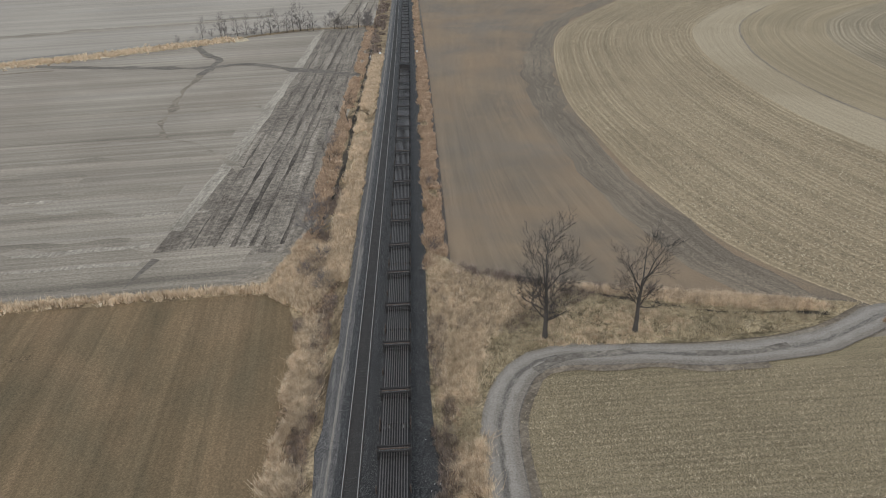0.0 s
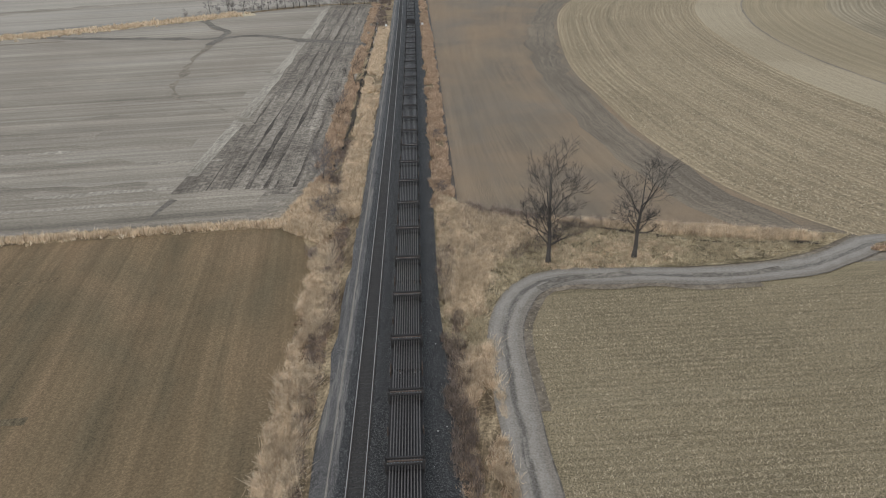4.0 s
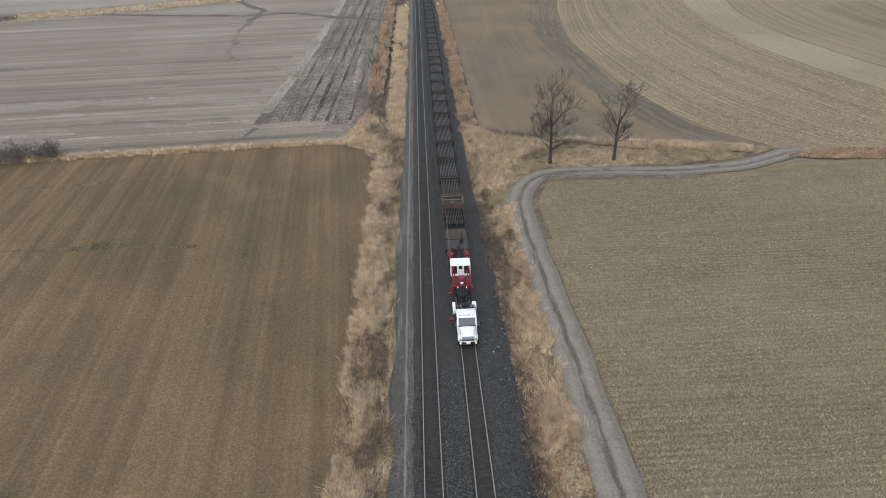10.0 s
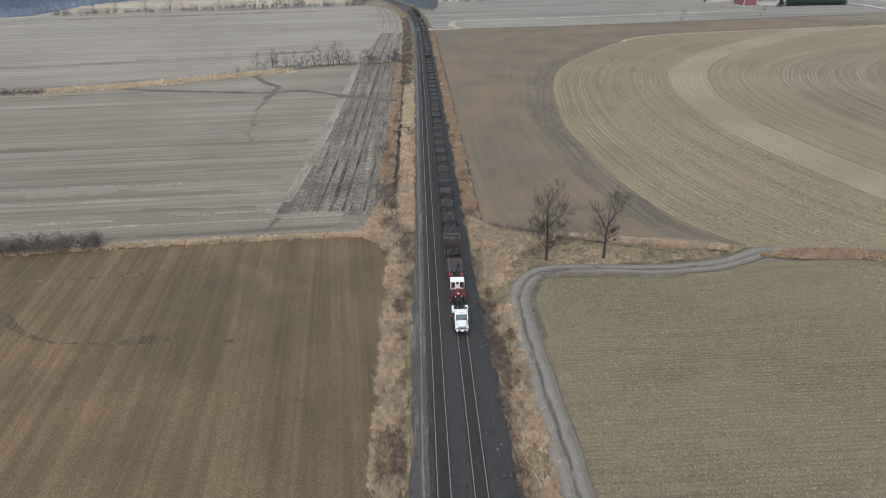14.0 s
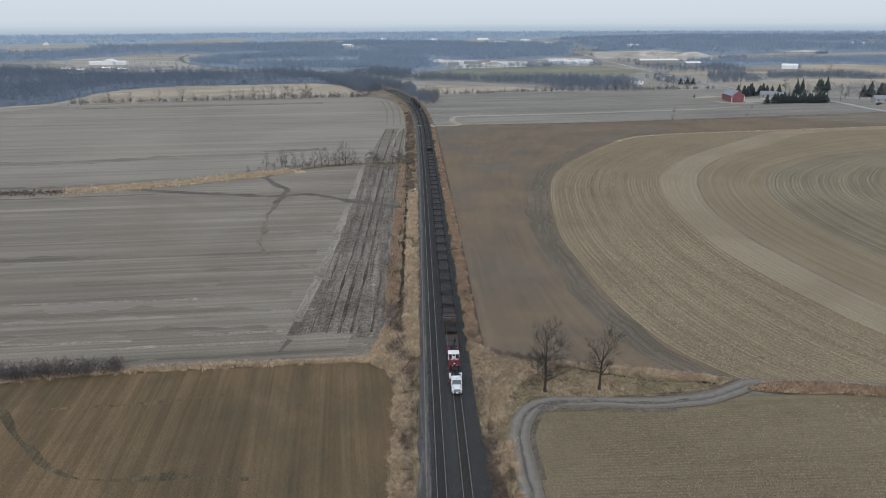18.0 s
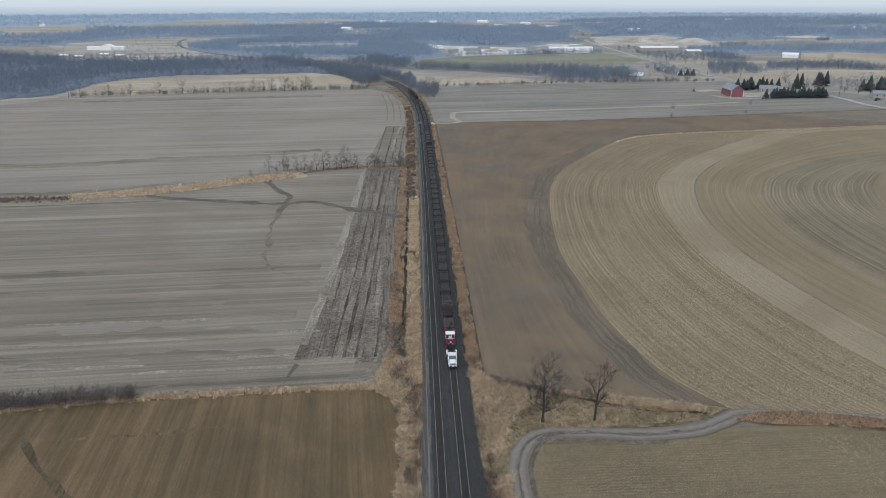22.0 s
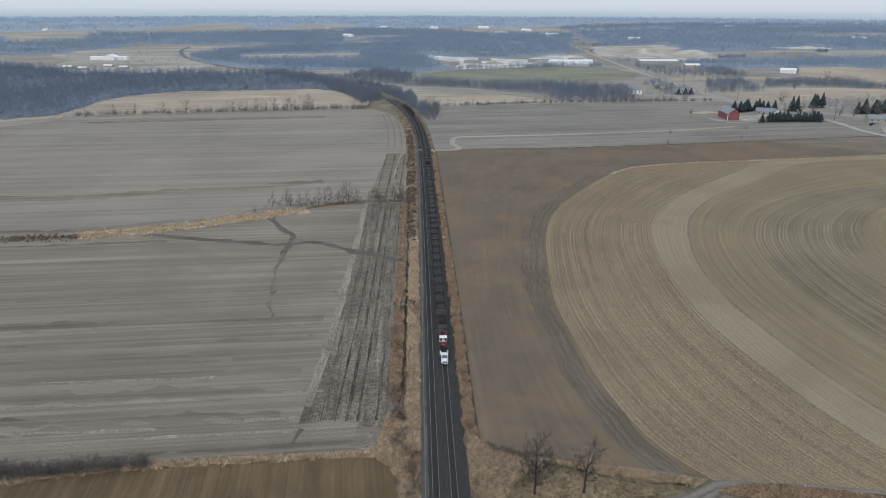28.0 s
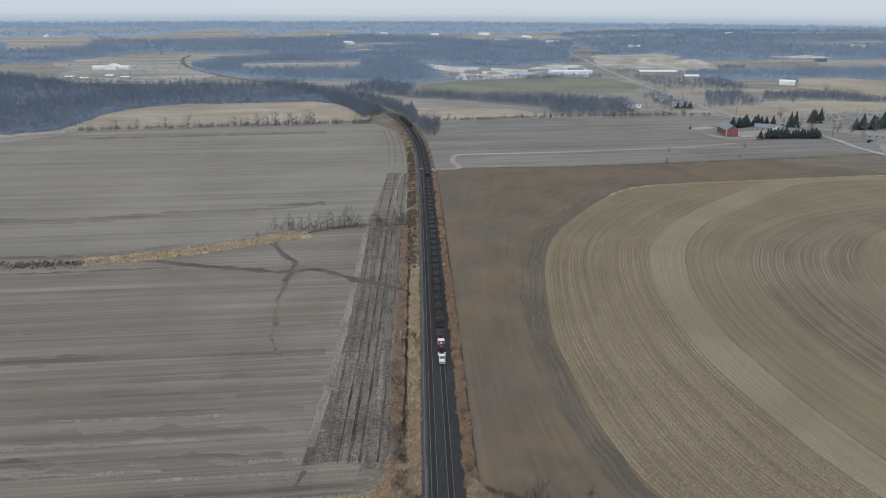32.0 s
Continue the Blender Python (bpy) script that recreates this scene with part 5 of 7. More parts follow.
def bogie(parent, y, r=0.42):
    b = add("bogie", M["car"], parent, [(-1.05, -0.9, y - 1.2, y + 1.2, 0.3, 0.62, 0.03), (0.9, 1.05, y - 1.2, y + 1.2, 0.3, 0.62, 0.03), (-1.0, 1.0, y - 0.2, y + 0.2, 0.4, 0.75, 0.03)])
    for dy in (-0.87, 0.87):
        add("wheelset", M["rail"], b, [("t", (-0.8, y + dy, r), (-0.66, y + dy, r), r), ("t", (0.66, y + dy, r), (0.8, y + dy, r), r), ("t", (-0.7, y + dy, r), (0.7, y + dy, r), 0.08)])


RAILS = [(-1.2 + 0.24 * i) for i in range(11)]


def rack(parent, y, tall=0.0, mat="car"):
    """A roller stand that carries the rail strings."""
    k = add("rail_rack", M[mat], parent, [(-1.48, 1.48, y - 0.42, y - 0.24, 2.06 + tall, 2.26 + tall, 0.03), (-1.48, 1.48, y + 0.24, y + 0.42, 2.06 + tall, 2.26 + tall, 0.03), (-1.45, 1.45, y - 0.4, y + 0.4, 1.45, 1.62, 0.02)])
    for sx in (-1, 1):
        x = sx * 1.5
        add("post", M[mat], k, [(x - 0.08, x + 0.08, y - 0.4, y - 0.22, 1.15, 2.4 + tall, 0.02), (x - 0.08, x + 0.08, y + 0.22, y + 0.4, 1.15, 2.4 + tall, 0.02)])
        add("latch", M["deck"], k, [("t", (sx * 1.62, y - 0.34, 2.2), (sx * 1.62, y - 0.34, 2.46), 0.05), ("t", (sx * 1.5, y - 0.34, 2.44), (sx * 1.66, y - 0.34, 2.44), 0.045)])
    add("pin_row", M["chrome"], k, [("t", (-1.3 + 0.26 * i, y - 0.33, 2.26 + tall), (-1.3 + 0.26 * i, y - 0.33, 2.31 + tall), 0.035) for i in range(11)], "row of bright steel pins")
    add("roller", M["rust"], k, [("t", (-1.4, y, 2.14 + tall), (1.4, y, 2.14 + tall), 0.085)])
    return k


def rail_profile(parent, x, y0, y1, z=1.62, mat="steel_rail", sag=0.0):
    add("rail_string", M[mat], parent, [(x - 0.048, x + 0.048, y0, y1, z, z + 0.025), (x - 0.012, x + 0.012, y0, y1, z + 0.02, z + 0.15), (x - 0.037, x + 0.037, y0, y1, z + 0.145, z + 0.185, 0.006)])


def flatcar_base(e, l, z=1.05):
    add("deck", M["car"], e, [(-1.35, 1.35, 0.35, l - 0.35, z, z + 0.10, 0.02)], "dark worn flatcar deck")
    for sx in (-1, 1):
        add("side_sill", M["car"], e, [(sx * 1.42 - 0.08, sx * 1.42 + 0.08, 0.3, l - 0.3, z - 0.35, z + 0.13, 0.02)])
    add("centre_sill", M["car"], e, [(-0.3, 0.3, -0.3, l + 0.3, z - 0.5, z, 0.02)])
    bogie(e, 2.4)
    bogie(e, l - 2.4)


def rail_car():
    e = new("rail_train_car")
    l = 16.6
    flatcar_base(e, l)
    for y in (4.15, 12.45):
        rack(e, y)
    for y in (0.5, 8.3, 16.1):
        for sx in (-1, 1):
            add("side_bracket", M["rust"], e, [(sx * 1.5 - 0.06, sx * 1.5 + 0.06, y - 0.2, y + 0.2, 1.0, 1.75, 0.02)])
    for x in RAILS:
        rail_profile(e, x, 0, l)
    return tagged(e, "dark flatcar carrying long parallel rail strings on racks", "railcar", "cars of the rail train")


def tail_car():
    """The last flatcar: rail ends, bulkhead stand, bare deck plates."""
    e = new("rail_train_tail_car")
    l = 17.9
    flatcar_base(e, l)
    add("deck_plate", M["deck"], e, [(-1.4, 1.4, 0.5, 3.1, 1.16, 1.22, 0.01)], "bare grey steel deck plate")
    add("deck_plate", M["rust"], e, [(-1.4, -0.02, 3.2, 6.1, 1.16, 1.24, 0.01)], "bare brown steel deck plate")
    add("deck_plate", M["rust"], e, [(0.02, 1.4, 3.2, 6.1, 1.16, 1.24, 0.01)], "bare brown steel deck plate")
    for sx in (-1, 1):
        add("side_wall", M["rust"], e, [(sx * 1.42 - 0.05, sx * 1.42 + 0.05, 6.0, 12.0, 1.1, 1.5, 0.01)])
    add("bulkhead", M["rust"], e, [(-1.5, 1.5, 11.55, 11.75, 1.15, 2.55, 0.03), (-1.5, 1.5, 12.75, 12.9, 1.15, 2.5, 0.03)], "rusty brown steel bulkhead stand")
    add("platform", M["rust"], e, [(-1.5, 1.5, 11.75, 12.75, 2.3, 2.4, 0.02)], "rusty walkway plate on the bulkhead")
    for x in (-1.45, -0.05, 1.45):
        add("railing", M["pole_white"], e, [("t", (x, 11.65, 2.5), (x, 11.65, 3.05), 0.035), ("t", (x, 12.8, 2.5), (x, 12.8, 3.05), 0.035)])
    add("railing", M["pole_white"], e, [("t", (-1.45, 11.65, 3.05), (1.45, 11.65, 3.05), 0.035), ("t", (-1.45, 12.8, 3.05), (1.45, 12.8, 3.05), 0.035), ("t", (-1.45, 11.65, 3.05), (-1.45, 12.8, 3.05), 0.035), ("t", (1.45, 11.65, 3.05), (1.45, 12.8, 3.05), 0.035)])
    for x, y in ((0.95, 12.4), (-0.9, 12.0)):
        add("winch", M["deck"], e, [(x - 0.25, x + 0.25, y - 0.15, y + 0.15, 2.4, 2.7, 0.03)])
    add("grating", M["deck"], e, [(-1.4 + 0.28 * i, -1.3 + 0.28 * i, 11.8, 12.7, 2.4, 2.43) for i in range(11)], "worn grating bars on the walkway")
    for sx in (-1, 1):
        add("brace", M["rust"], e, [("t", (sx * 1.4, 10.4, 1.2), (sx * 1.4, 11.6, 2.4), 0.07)])
    for y in (7.4, 9.0, 10.6):
        add("cross_bar", M["car"], e, [(-1.4, 1.4, y, y + 0.16, 1.16, 1.55, 0.02)])
    rack(e, 15.5, 0.0, "rust")
    rt = random.Random(9)
    for x in RAILS[1:]:
        y0 = 6.6 + rt.uniform(-0.35, 0.35)
        rail_profile(e, x * 0.92, y0, l, 1.62, "dull_rail")
        add("rail_clamp", M["deck"], e, [(x * 0.92 - 0.05, x * 0.92 + 0.05, 9.6 + rt.uniform(-0.3, 0.3), 9.9, 1.78, 1.84, 0.01)])
    rail_profile(e, -1.05, -1.5, l, 1.5)
    add("cable_arm", M["black"], e, [("t", (0.55, 1.6, 1.35), (0.75, 4.4, 1.6), 0.09), ("t", (0.35, 2.0, 1.4), (0.75, 2.6, 1.75), 0.07), (0.55, 0.85, 2.3, 2.8, 1.24, 1.7, 0.04)])
    return tagged(e, "brown flatcar with rail ends, bulkhead and bare deck plates", "railcar")


def work_car():
    """A car with a clamping frame across the strings."""
    e = new("rail_train_clamp_car")
    l = 16.6
    flatcar_base(e, l)
    for x in RAILS:
        rail_profile(e, x, 0, l)
    rack(e, 3.0)
    add("clamp_frame", M["car"], e, [(-1.55, 1.55, 6.0, 6.4, 1.2, 2.9, 0.04), (-1.55, 1.55, 8.3, 8.7, 1.2, 2.9, 0.04), (-1.6, -1.3, 6.0, 8.7, 2.5, 2.9, 0.04), (1.3, 1.6, 6.0, 8.7, 2.5, 2.9, 0.04)])
    for x in (-0.8, 0.1, 0.9):
        add("machine_box", M["black"], e, [(x - 0.35, x + 0.35, 6.8, 7.9, 2.0, 3.1, 0.06)])
    rack(e, 12.4)
    return tagged(e, "black flatcar with a clamping frame over the rail strings", "railcar")


def idler_car():
    e = new("idler_flatcar")
    flatcar_base(e, 10.0)
    add("deck_plate", M["deck"], e, [(-1.3, 1.3, 0.6, 9.4, 1.16, 1.22, 0.02)])
    return tagged(e, "short empty dark flatcar behind the locomotives", "railcar")


def locomotive(mat, nose, label, flip=False):
    e = new("locomotive")
    l = 20.5
    add("frame", M["black"], e, [(-1.5, 1.5, 0.2, l - 0.2, 0.95, 1.35, 0.04), (-1.1, 1.1, 7.0, 13.0, 0.4, 0.95, 0.2)])
    hood = add("long_hood", M[mat], e, [(-0.95, 0.95, 1.4, 14.2, 1.35, 3.9, 0.15)])
    for y in (3.0, 4.8):
        add("radiator_fan", M["black"], hood, [("t", (0, y, 3.9), (0, y, 4.02), 0.7)])
    add("exhaust", M["black"], hood, [(-0.3, 0.3, 8.6, 9.4, 3.9, 4.15, 0.04)])
    cab = add("cab", M[mat], e, [(-1.5, 1.5, 14.2, 16.7, 1.35, 4.2, 0.12)])
    add("windscreen", M["glass"], cab, [(-1.3, 1.3, 16.68, 16.74, 3.1, 3.85)])
    for sx in (-1, 1):
        add("side_window", M["glass"], cab, [(sx * 1.5 - 0.03, sx * 1.5 + 0.03, 14.8, 16.2, 3.0, 3.75)])
        add("handrail", M[nose], e, [("t", (sx * 1.45, 0.6, 2.3), (sx * 1.45, 14.0, 2.3), 0.03)])
        add("walkway", M[nose], e, [(sx * 1.25 - 0.25, sx * 1.25 + 0.25, 0.3, 14.2, 1.36, 1.4)])
    add("nose", M[nose], e, [(-0.85, 0.85, 16.75, 19.2, 1.35, 2.9, 0.2)])
    bogie(e, 3.6)
    bogie(e, l - 3.6)
    return tagged(e, label, "locomotive")


def wheel(parent, x, y, r, w):
    k = add("wheel", M["black"], parent, [("t", (x - w / 2, y, r), (x + w / 2, y, r), r)], "black rubber tyre")
    s = 1 if x > 0 else -1
    add("rim", M["chrome"], k, [("t", (x + s * w * 0.35, y, r), (x + s * (w / 2 + 0.02), y, r), r * 0.55)])


def hi_rail_truck():
    e = new("hi_rail_truck")
    add("chassis", M["black"], e, [(-0.5, 0.5, 0.5, 7.4, 0.55, 0.85, 0.03), (-0.95, 0.95, 0.2, 0.7, 0.4, 0.7, 0.05)])
    bm = bmesh.new()
    # y, half width, shoulder height, top height, half width of the top
    rows_ = [(0.0, 0.66, 0.80, 1.02, 0.55), (0.12, 0.86, 0.92, 1.22, 0.58), (0.4, 1.0, 1.0, 1.40, 0.62), (0.75, 1.05, 1.02, 1.48, 0.66), (1.3, 1.03, 1.03, 1.54, 0.74), (1.6, 0.97, 1.12, 1.59, 0.80), (1.95, 0.96, 1.24, 1.64, 0.86)]
    rings = []
    for y, hw, sh, top, hc in rows_:
        half = [(hw, 0.62), (hw, sh - 0.12), (hw - 0.1, sh), (hc + 0.06, top - 0.16), (hc - 0.08, top - 0.03), (0.2, top)]
        rings.append([bm.verts.new((x, y, z)) for x, z in [(-x, z) for x, z in half] + half[::-1]])
    for a, b in zip(rings, rings[1:]):
        for q in range(11):
            bm.faces.new((a[q], a[q + 1], b[q + 1], b[q]))
    bm.faces.new(rings[0][::-1])
    bm.faces.new(rings[-1])
    bmesh.ops.recalc_face_normals(bm, faces=bm.faces[:])
    hood = part("hood", bm, M["white"], e, "white rounded hood with broad fenders", True)
    bm = bmesh.new()
    prism(bm, [(-0.04, 0.82), (-0.03, 1.05), (0.10, 1.30), (0.15, 1.26), (0.04, 0.82)], -0.64, 0.64)
    part("grille", bm, M["grille"], hood, "grey-blue metal grille")
    add("grille_bars", M["black"], hood, [(-0.6, 0.6, -0.05, -0.02, 0.87, 0.91), (-0.6, 0.6, -0.045, -0.02, 0.97, 1.01)])
    add("cowl", M["black"], hood, [(-0.9, 0.9, 1.74, 1.86, 1.52, 1.66, 0.02)], "black cowl below the windscreen")
    for sx in (-1, 1):
        add("hood_seam", M["black"], hood, [(sx * 0.74 - 0.012, sx * 0.74 + 0.012, 0.35, 1.7, 1.36, 1.44)])
        add("headlight", M["chrome"], hood, [(sx * 0.78 - 0.13, sx * 0.78 + 0.13, 0.02, 0.24, 0.82, 1.0, 0.04)], "clear headlight")
    bumper = add("bumper", M["white"], e, [(-0.9, 0.9, -0.2, 0.06, 0.42, 0.72, 0.1)], "white front bumper")
    for sx in (-1, 1):
        add("bumper_opening", M["black"], bumper, [(sx * 0.45 - 0.24, sx * 0.45 + 0.24, -0.215, -0.1, 0.52, 0.735)])
    bm = bmesh.new()
    prism(bm, [(1.8, 0.75), (1.85, 1.6), (2.45, 2.38), (2.7, 2.46), (3.85, 2.46), (3.95, 2.3), (3.95, 0.75)], -1.02, 1.02)
    bmesh.ops.bevel(bm, geom=[x for x in bm.edges], offset=0.06, segments=2, affect="EDGES", profile=0.6)
    cab = part("cab", bm, M["white"], e, "white crew cab", True)
    bm = bmesh.new()
    prism(bm, [(1.87, 1.66), (2.37, 2.31), (2.34, 2.335), (1.84, 1.685)], -0.86, 0.86)
    part("windscreen", bm, M["screen"], cab, "windscreen painted grey-teal for the reflected sky")
    for sx in (-1, 1):
        add("side_window", M["glass"], cab, [(sx * 1.02 - 0.015, sx * 1.02 + 0.015, 2.45, 3.6, 1.62, 2.2)])
        m = add("mirror", M["black"], cab, [(sx * 1.42 - 0.12, sx * 1.42 + 0.12, 1.95, 2.05, 1.5, 2.0, 0.03)])
        add("mirror_arm", M["chrome"], m, [("t", (sx * 1.02, 2.1, 1.85), (sx * 1.36, 2.0, 1.9), 0.03), ("t", (sx * 1.02, 2.1, 1.55), (sx * 1.36, 2.0, 1.55), 0.03)])
        add("antenna", M["chrome"], cab, [("t", (sx * 0.8, 2.9, 2.45), (sx * 0.8, 2.9, 2.85), 0.015)])
    for x in (-0.7, -0.25, 0.0, 0.25, 0.7):
        add("roof_light", M["rust"], cab, [(x - 0.06, x + 0.06, 2.62, 2.72, 2.46, 2.51, 0.01)], "small amber marker light")
    rackp = add("headache_rack", M["white"], e, [(-1.0, 1.0, 4.1, 4.22, 0.9, 2.4, 0.03), (-0.9, 0.9, 4.22, 4.62, 0.95, 1.75, 0.05)], "white headache rack and tool chest")
    for x in (-0.9, -0.5, 0.6, 0.9):
        add("beacon", M["chrome"], rackp, [("t", (x, 4.3, 2.6), (x, 4.3, 2.8), 0.07)])
    bed_ = add("bed", M["car"], e, [(-1.15, 1.15, 4.6, 7.6, 0.85, 1.15, 0.04)], "dark flat bed full of tools")
    add("tool_box", M["white"], bed_, [(-1.3, -0.98, 5.4, 7.4, 1.0, 1.5, 0.04)], "white side tool box")
    add("tool_box", M["white"], bed_, [(0.85, 1.3, 6.2, 7.4, 1.0, 1.5, 0.04)], "white side tool box")
    add("tool_box", M["black"], bed_, [(-0.8, -0.1, 4.8, 5.8, 1.15, 1.7, 0.05)])
    add("tool_box", M["deck"], bed_, [(0.5, 1.05, 5.3, 5.9, 1.15, 1.95, 0.05)], "grey machine on the bed")
    add("hose_reel", M["black"], bed_, [("t", (-0.5, 6.4, 1.5), (0.2, 6.4, 1.5), 0.4)])
    add("tarp", M["blue"], bed_, [(-0.75, 0.35, 6.0, 6.35, 1.15, 1.35, 0.05)], "folded blue tarpaulin")
    add("tool", M["deck"], bed_, [("t", (-0.6, 4.9, 1.75), (0.4, 5.4, 1.8), 0.05), ("t", (-0.1, 5.9, 1.4), (0.5, 7.2, 1.5), 0.05)])
    add("crane_arm", M["black"], bed_, [("t", (0.25, 5.0, 1.3), (0.25, 7.4, 2.1), 0.09), ("t", (-0.25, 5.4, 1.3), (-0.3, 7.5, 1.9), 0.07)])
    add("vice", M["red"], bed_, [(-1.6, -1.3, 3.9, 4.5, 0.8, 1.2, 0.05), (-1.75, -1.3, 4.1, 4.3, 0.95, 1.1, 0.02)], "red clamp hung on the side")
    for y in (1.05, 5.9):
        for sx in (-1, 1):
            wheel(e, sx * 0.95, y, 0.45, 0.28)
    add("rail_gear", M["black"], e, [("t", (-0.75, 0.25, 0.17), (-0.66, 0.25, 0.17), 0.16), ("t", (0.66, 0.25, 0.17), (0.75, 0.25, 0.17), 0.16), ("t", (-0.7, 0.25, 0.17), (0.7, 0.25, 0.17), 0.05)])
    for o in e.children:
        o.scale = (1.0, 0.87, 0.96)
    return tagged(e, "white hi-rail work truck with chrome grille and loaded bed", "truck")


def rail_loader():
    """The red rail-threading machine with a white cab."""
    e = new("rail_loader")
    add("frame", M["black"], e, [(-0.85, 0.85, 0.8, 10.6, 0.55, 1.05, 0.05)])
    add("tow_arm", M["black"], e, [("t", (-0.45, -0.8, 0.9), (-0.4, 1.0, 1.2), 0.1), ("t", (0.45, -0.8, 0.9), (0.4, 1.0, 1.2), 0.1), (-0.5, 0.5, -0.2, 0.4, 1.0, 1.35, 0.06)])
    arm = add("lift_frame", M["red"], e, [(-1.05, 1.05, 1.3, 1.46, 1.4, 1.6, 0.03), (-1.05, 1.05, 1.9, 2.02, 1.4, 1.55, 0.03), (-1.22, -1.0, 1.1, 1.6, 0.85, 1.5, 0.05), (1.0, 1.22, 1.1, 1.6, 0.85, 1.5, 0.05)], "red cross frame")
    for sx in (-1, 1):
        add("lift_arm", M["red"], arm, [("t", (sx * 1.05, 1.4, 1.5), (sx * 0.98, 3.7, 2.3), 0.07), ("t", (sx * 0.98, 3.7, 2.3), (sx * 0.75, 4.2, 2.35), 0.07), ("t", (sx * 0.8, 1.9, 1.45), (sx * 0.72, 3.9, 2.1), 0.055), ("t", (sx * 1.02, 2.7, 1.95), (sx * 0.75, 2.9, 1.8), 0.045)])
        add("hydraulic_ram", M["white"], arm, [("t", (sx * 0.5, 0.6, 1.2), (sx * 0.5, 1.25, 1.45), 0.06)])
    add("tow_mechanism", M["black"], e, [(-0.6, -0.42, -0.9, 1.4, 1.15, 1.4, 0.03), (0.42, 0.6, -0.9, 1.4, 1.15, 1.4, 0.03), (-0.55, 0.55, 0.35, 0.6, 1.2, 1.45, 0.03), (-0.55, 0.55, -0.5, -0.3, 1.2, 1.4, 0.03), ("t", (0, -0.7, 1.3), (0.1, 1.5, 1.55), 0.07)])
    add("hose", M["deck"], e, [("t", (-0.25, -0.8, 1.4), (-0.2, 1.3, 1.5), 0.035), ("t", (0.25, -0.6, 1.42), (0.22, 1.4, 1.5), 0.03)])
    add("hydraulic_box", M["red"], e, [(-0.3, 0.3, 1.9, 2.8, 1.1, 2.1, 0.05), (-0.34, 0.34, 1.85, 2.1, 1.3, 1.6, 0.03)], "red hydraulic box")
    add("hydraulic_lid", M["white"], e, [(-0.17, 0.17, 1.7, 1.85, 1.5, 1.75, 0.02)])
    add("platform", M["rust"], e, [(-1.0, 1.0, 2.0, 4.3, 1.05, 1.15, 0.03)])
    bm = bmesh.new()
    prism(bm, [(4.2, 1.1), (4.2, 2.55), (4.35, 2.75), (5.7, 2.75), (5.85, 2.55), (5.85, 1.1)], -1.18, 1.18)
    bmesh.ops.bevel(bm, geom=[x for x in bm.edges], offset=0.12, segments=2, affect="EDGES", profile=0.6)
    cab = part("cab", bm, M["white"], e, "boxy white operator cab", True)
    for x0, x1, z0 in ((-1.06, -0.42, 1.5), (0.42, 1.06, 1.5), (-0.22, 0.22, 2.1)):
        add("rear_window", M["glass"], cab, [(x0, x1, 4.16, 4.22, z0, 2.5)], "dark cab window")
        add("front_window", M["glass"], cab, [(x0, x1, 5.83, 5.89, z0, 2.5)], "dark cab window")
    for sx in (-1, 1):
        add("side_window", M["glass"], cab, [(sx * 1.18 - 0.03, sx * 1.18 + 0.03, 4.5, 5.5, 1.6, 2.45)], "dark cab window")
    for sx in (-1, 1):
        u = add("drive_unit", M["red"], e, [(sx * 0.95 - 0.36, sx * 0.95 + 0.36, 8.4, 9.6, 0.9, 1.75, 0.12), (sx * 0.95 - 0.2, sx * 0.95 + 0.2, 8.1, 8.5, 1.0, 1.5, 0.06), (sx * 0.95 - 0.28, sx * 0.95 + 0.28, 9.5, 9.9, 1.1, 1.6, 0.08)], "red drive unit beside the boom")
        add("hose_block", M["black"], u, [(sx * 0.95 - 0.3, sx * 0.95 - 0.05, 8.6, 8.85, 1.7, 1.84, 0.02), (sx * 0.95 - 0.1, sx * 0.95 + 0.25, 9.15, 9.35, 1.7, 1.82, 0.02), ("t", (sx * 0.75, 8.2, 1.5), (sx * 0.7, 9.7, 1.9), 0.05)])
        add("bolt_row", M["chrome"], u, [("t", (sx * 0.95, y, 1.74), (sx * 0.95, y, 1.79), 0.05) for y in (8.55, 8.95, 9.4)])
        add("deck_rail", M["deck"], e, [(sx * 1.0 - 0.12, sx * 1.0 + 0.12, 5.9, 8.2, 0.95, 1.2, 0.03)])
    boom = add("boom", M["black"], e, [("t", (0, 6.0, 1.6), (0.1, 9.6, 2.2), 0.17), ("t", (0.1, 9.6, 2.2), (0.35, 12.0, 1.9), 0.09), ("t", (-0.3, 6.2, 1.4), (-0.1, 8.8, 2.2), 0.08)], "black crane boom")
    add("hose", M["black"], boom, [("t", (0.35, 6.0, 1.3), (0.3, 9.0, 2.3), 0.05), ("t", (-0.5, 6.4, 1.2), (-0.3, 9.4, 1.5), 0.05), ("t", (0.5, 5.8, 1.1), (0.5, 7.6, 1.3), 0.06)])
    for y in (1.6, 9.0):
        bogw = add("axle", M["black"], e, [("t", (-0.8, y, 0.4), (-0.66, y, 0.4), 0.4), ("t", (0.66, y, 0.4), (0.8, y, 0.4), 0.4), ("t", (-0.7, y, 0.4), (0.7, y, 0.4), 0.08)])
    add("side_clamp", M["red"], e, [(-1.6, -1.25, 0.5, 0.9, 0.85, 1.1, 0.04)], "red clamp at the side")
    return tagged(e, "red rail-threading machine with a white cab and black boom", "rail machine")


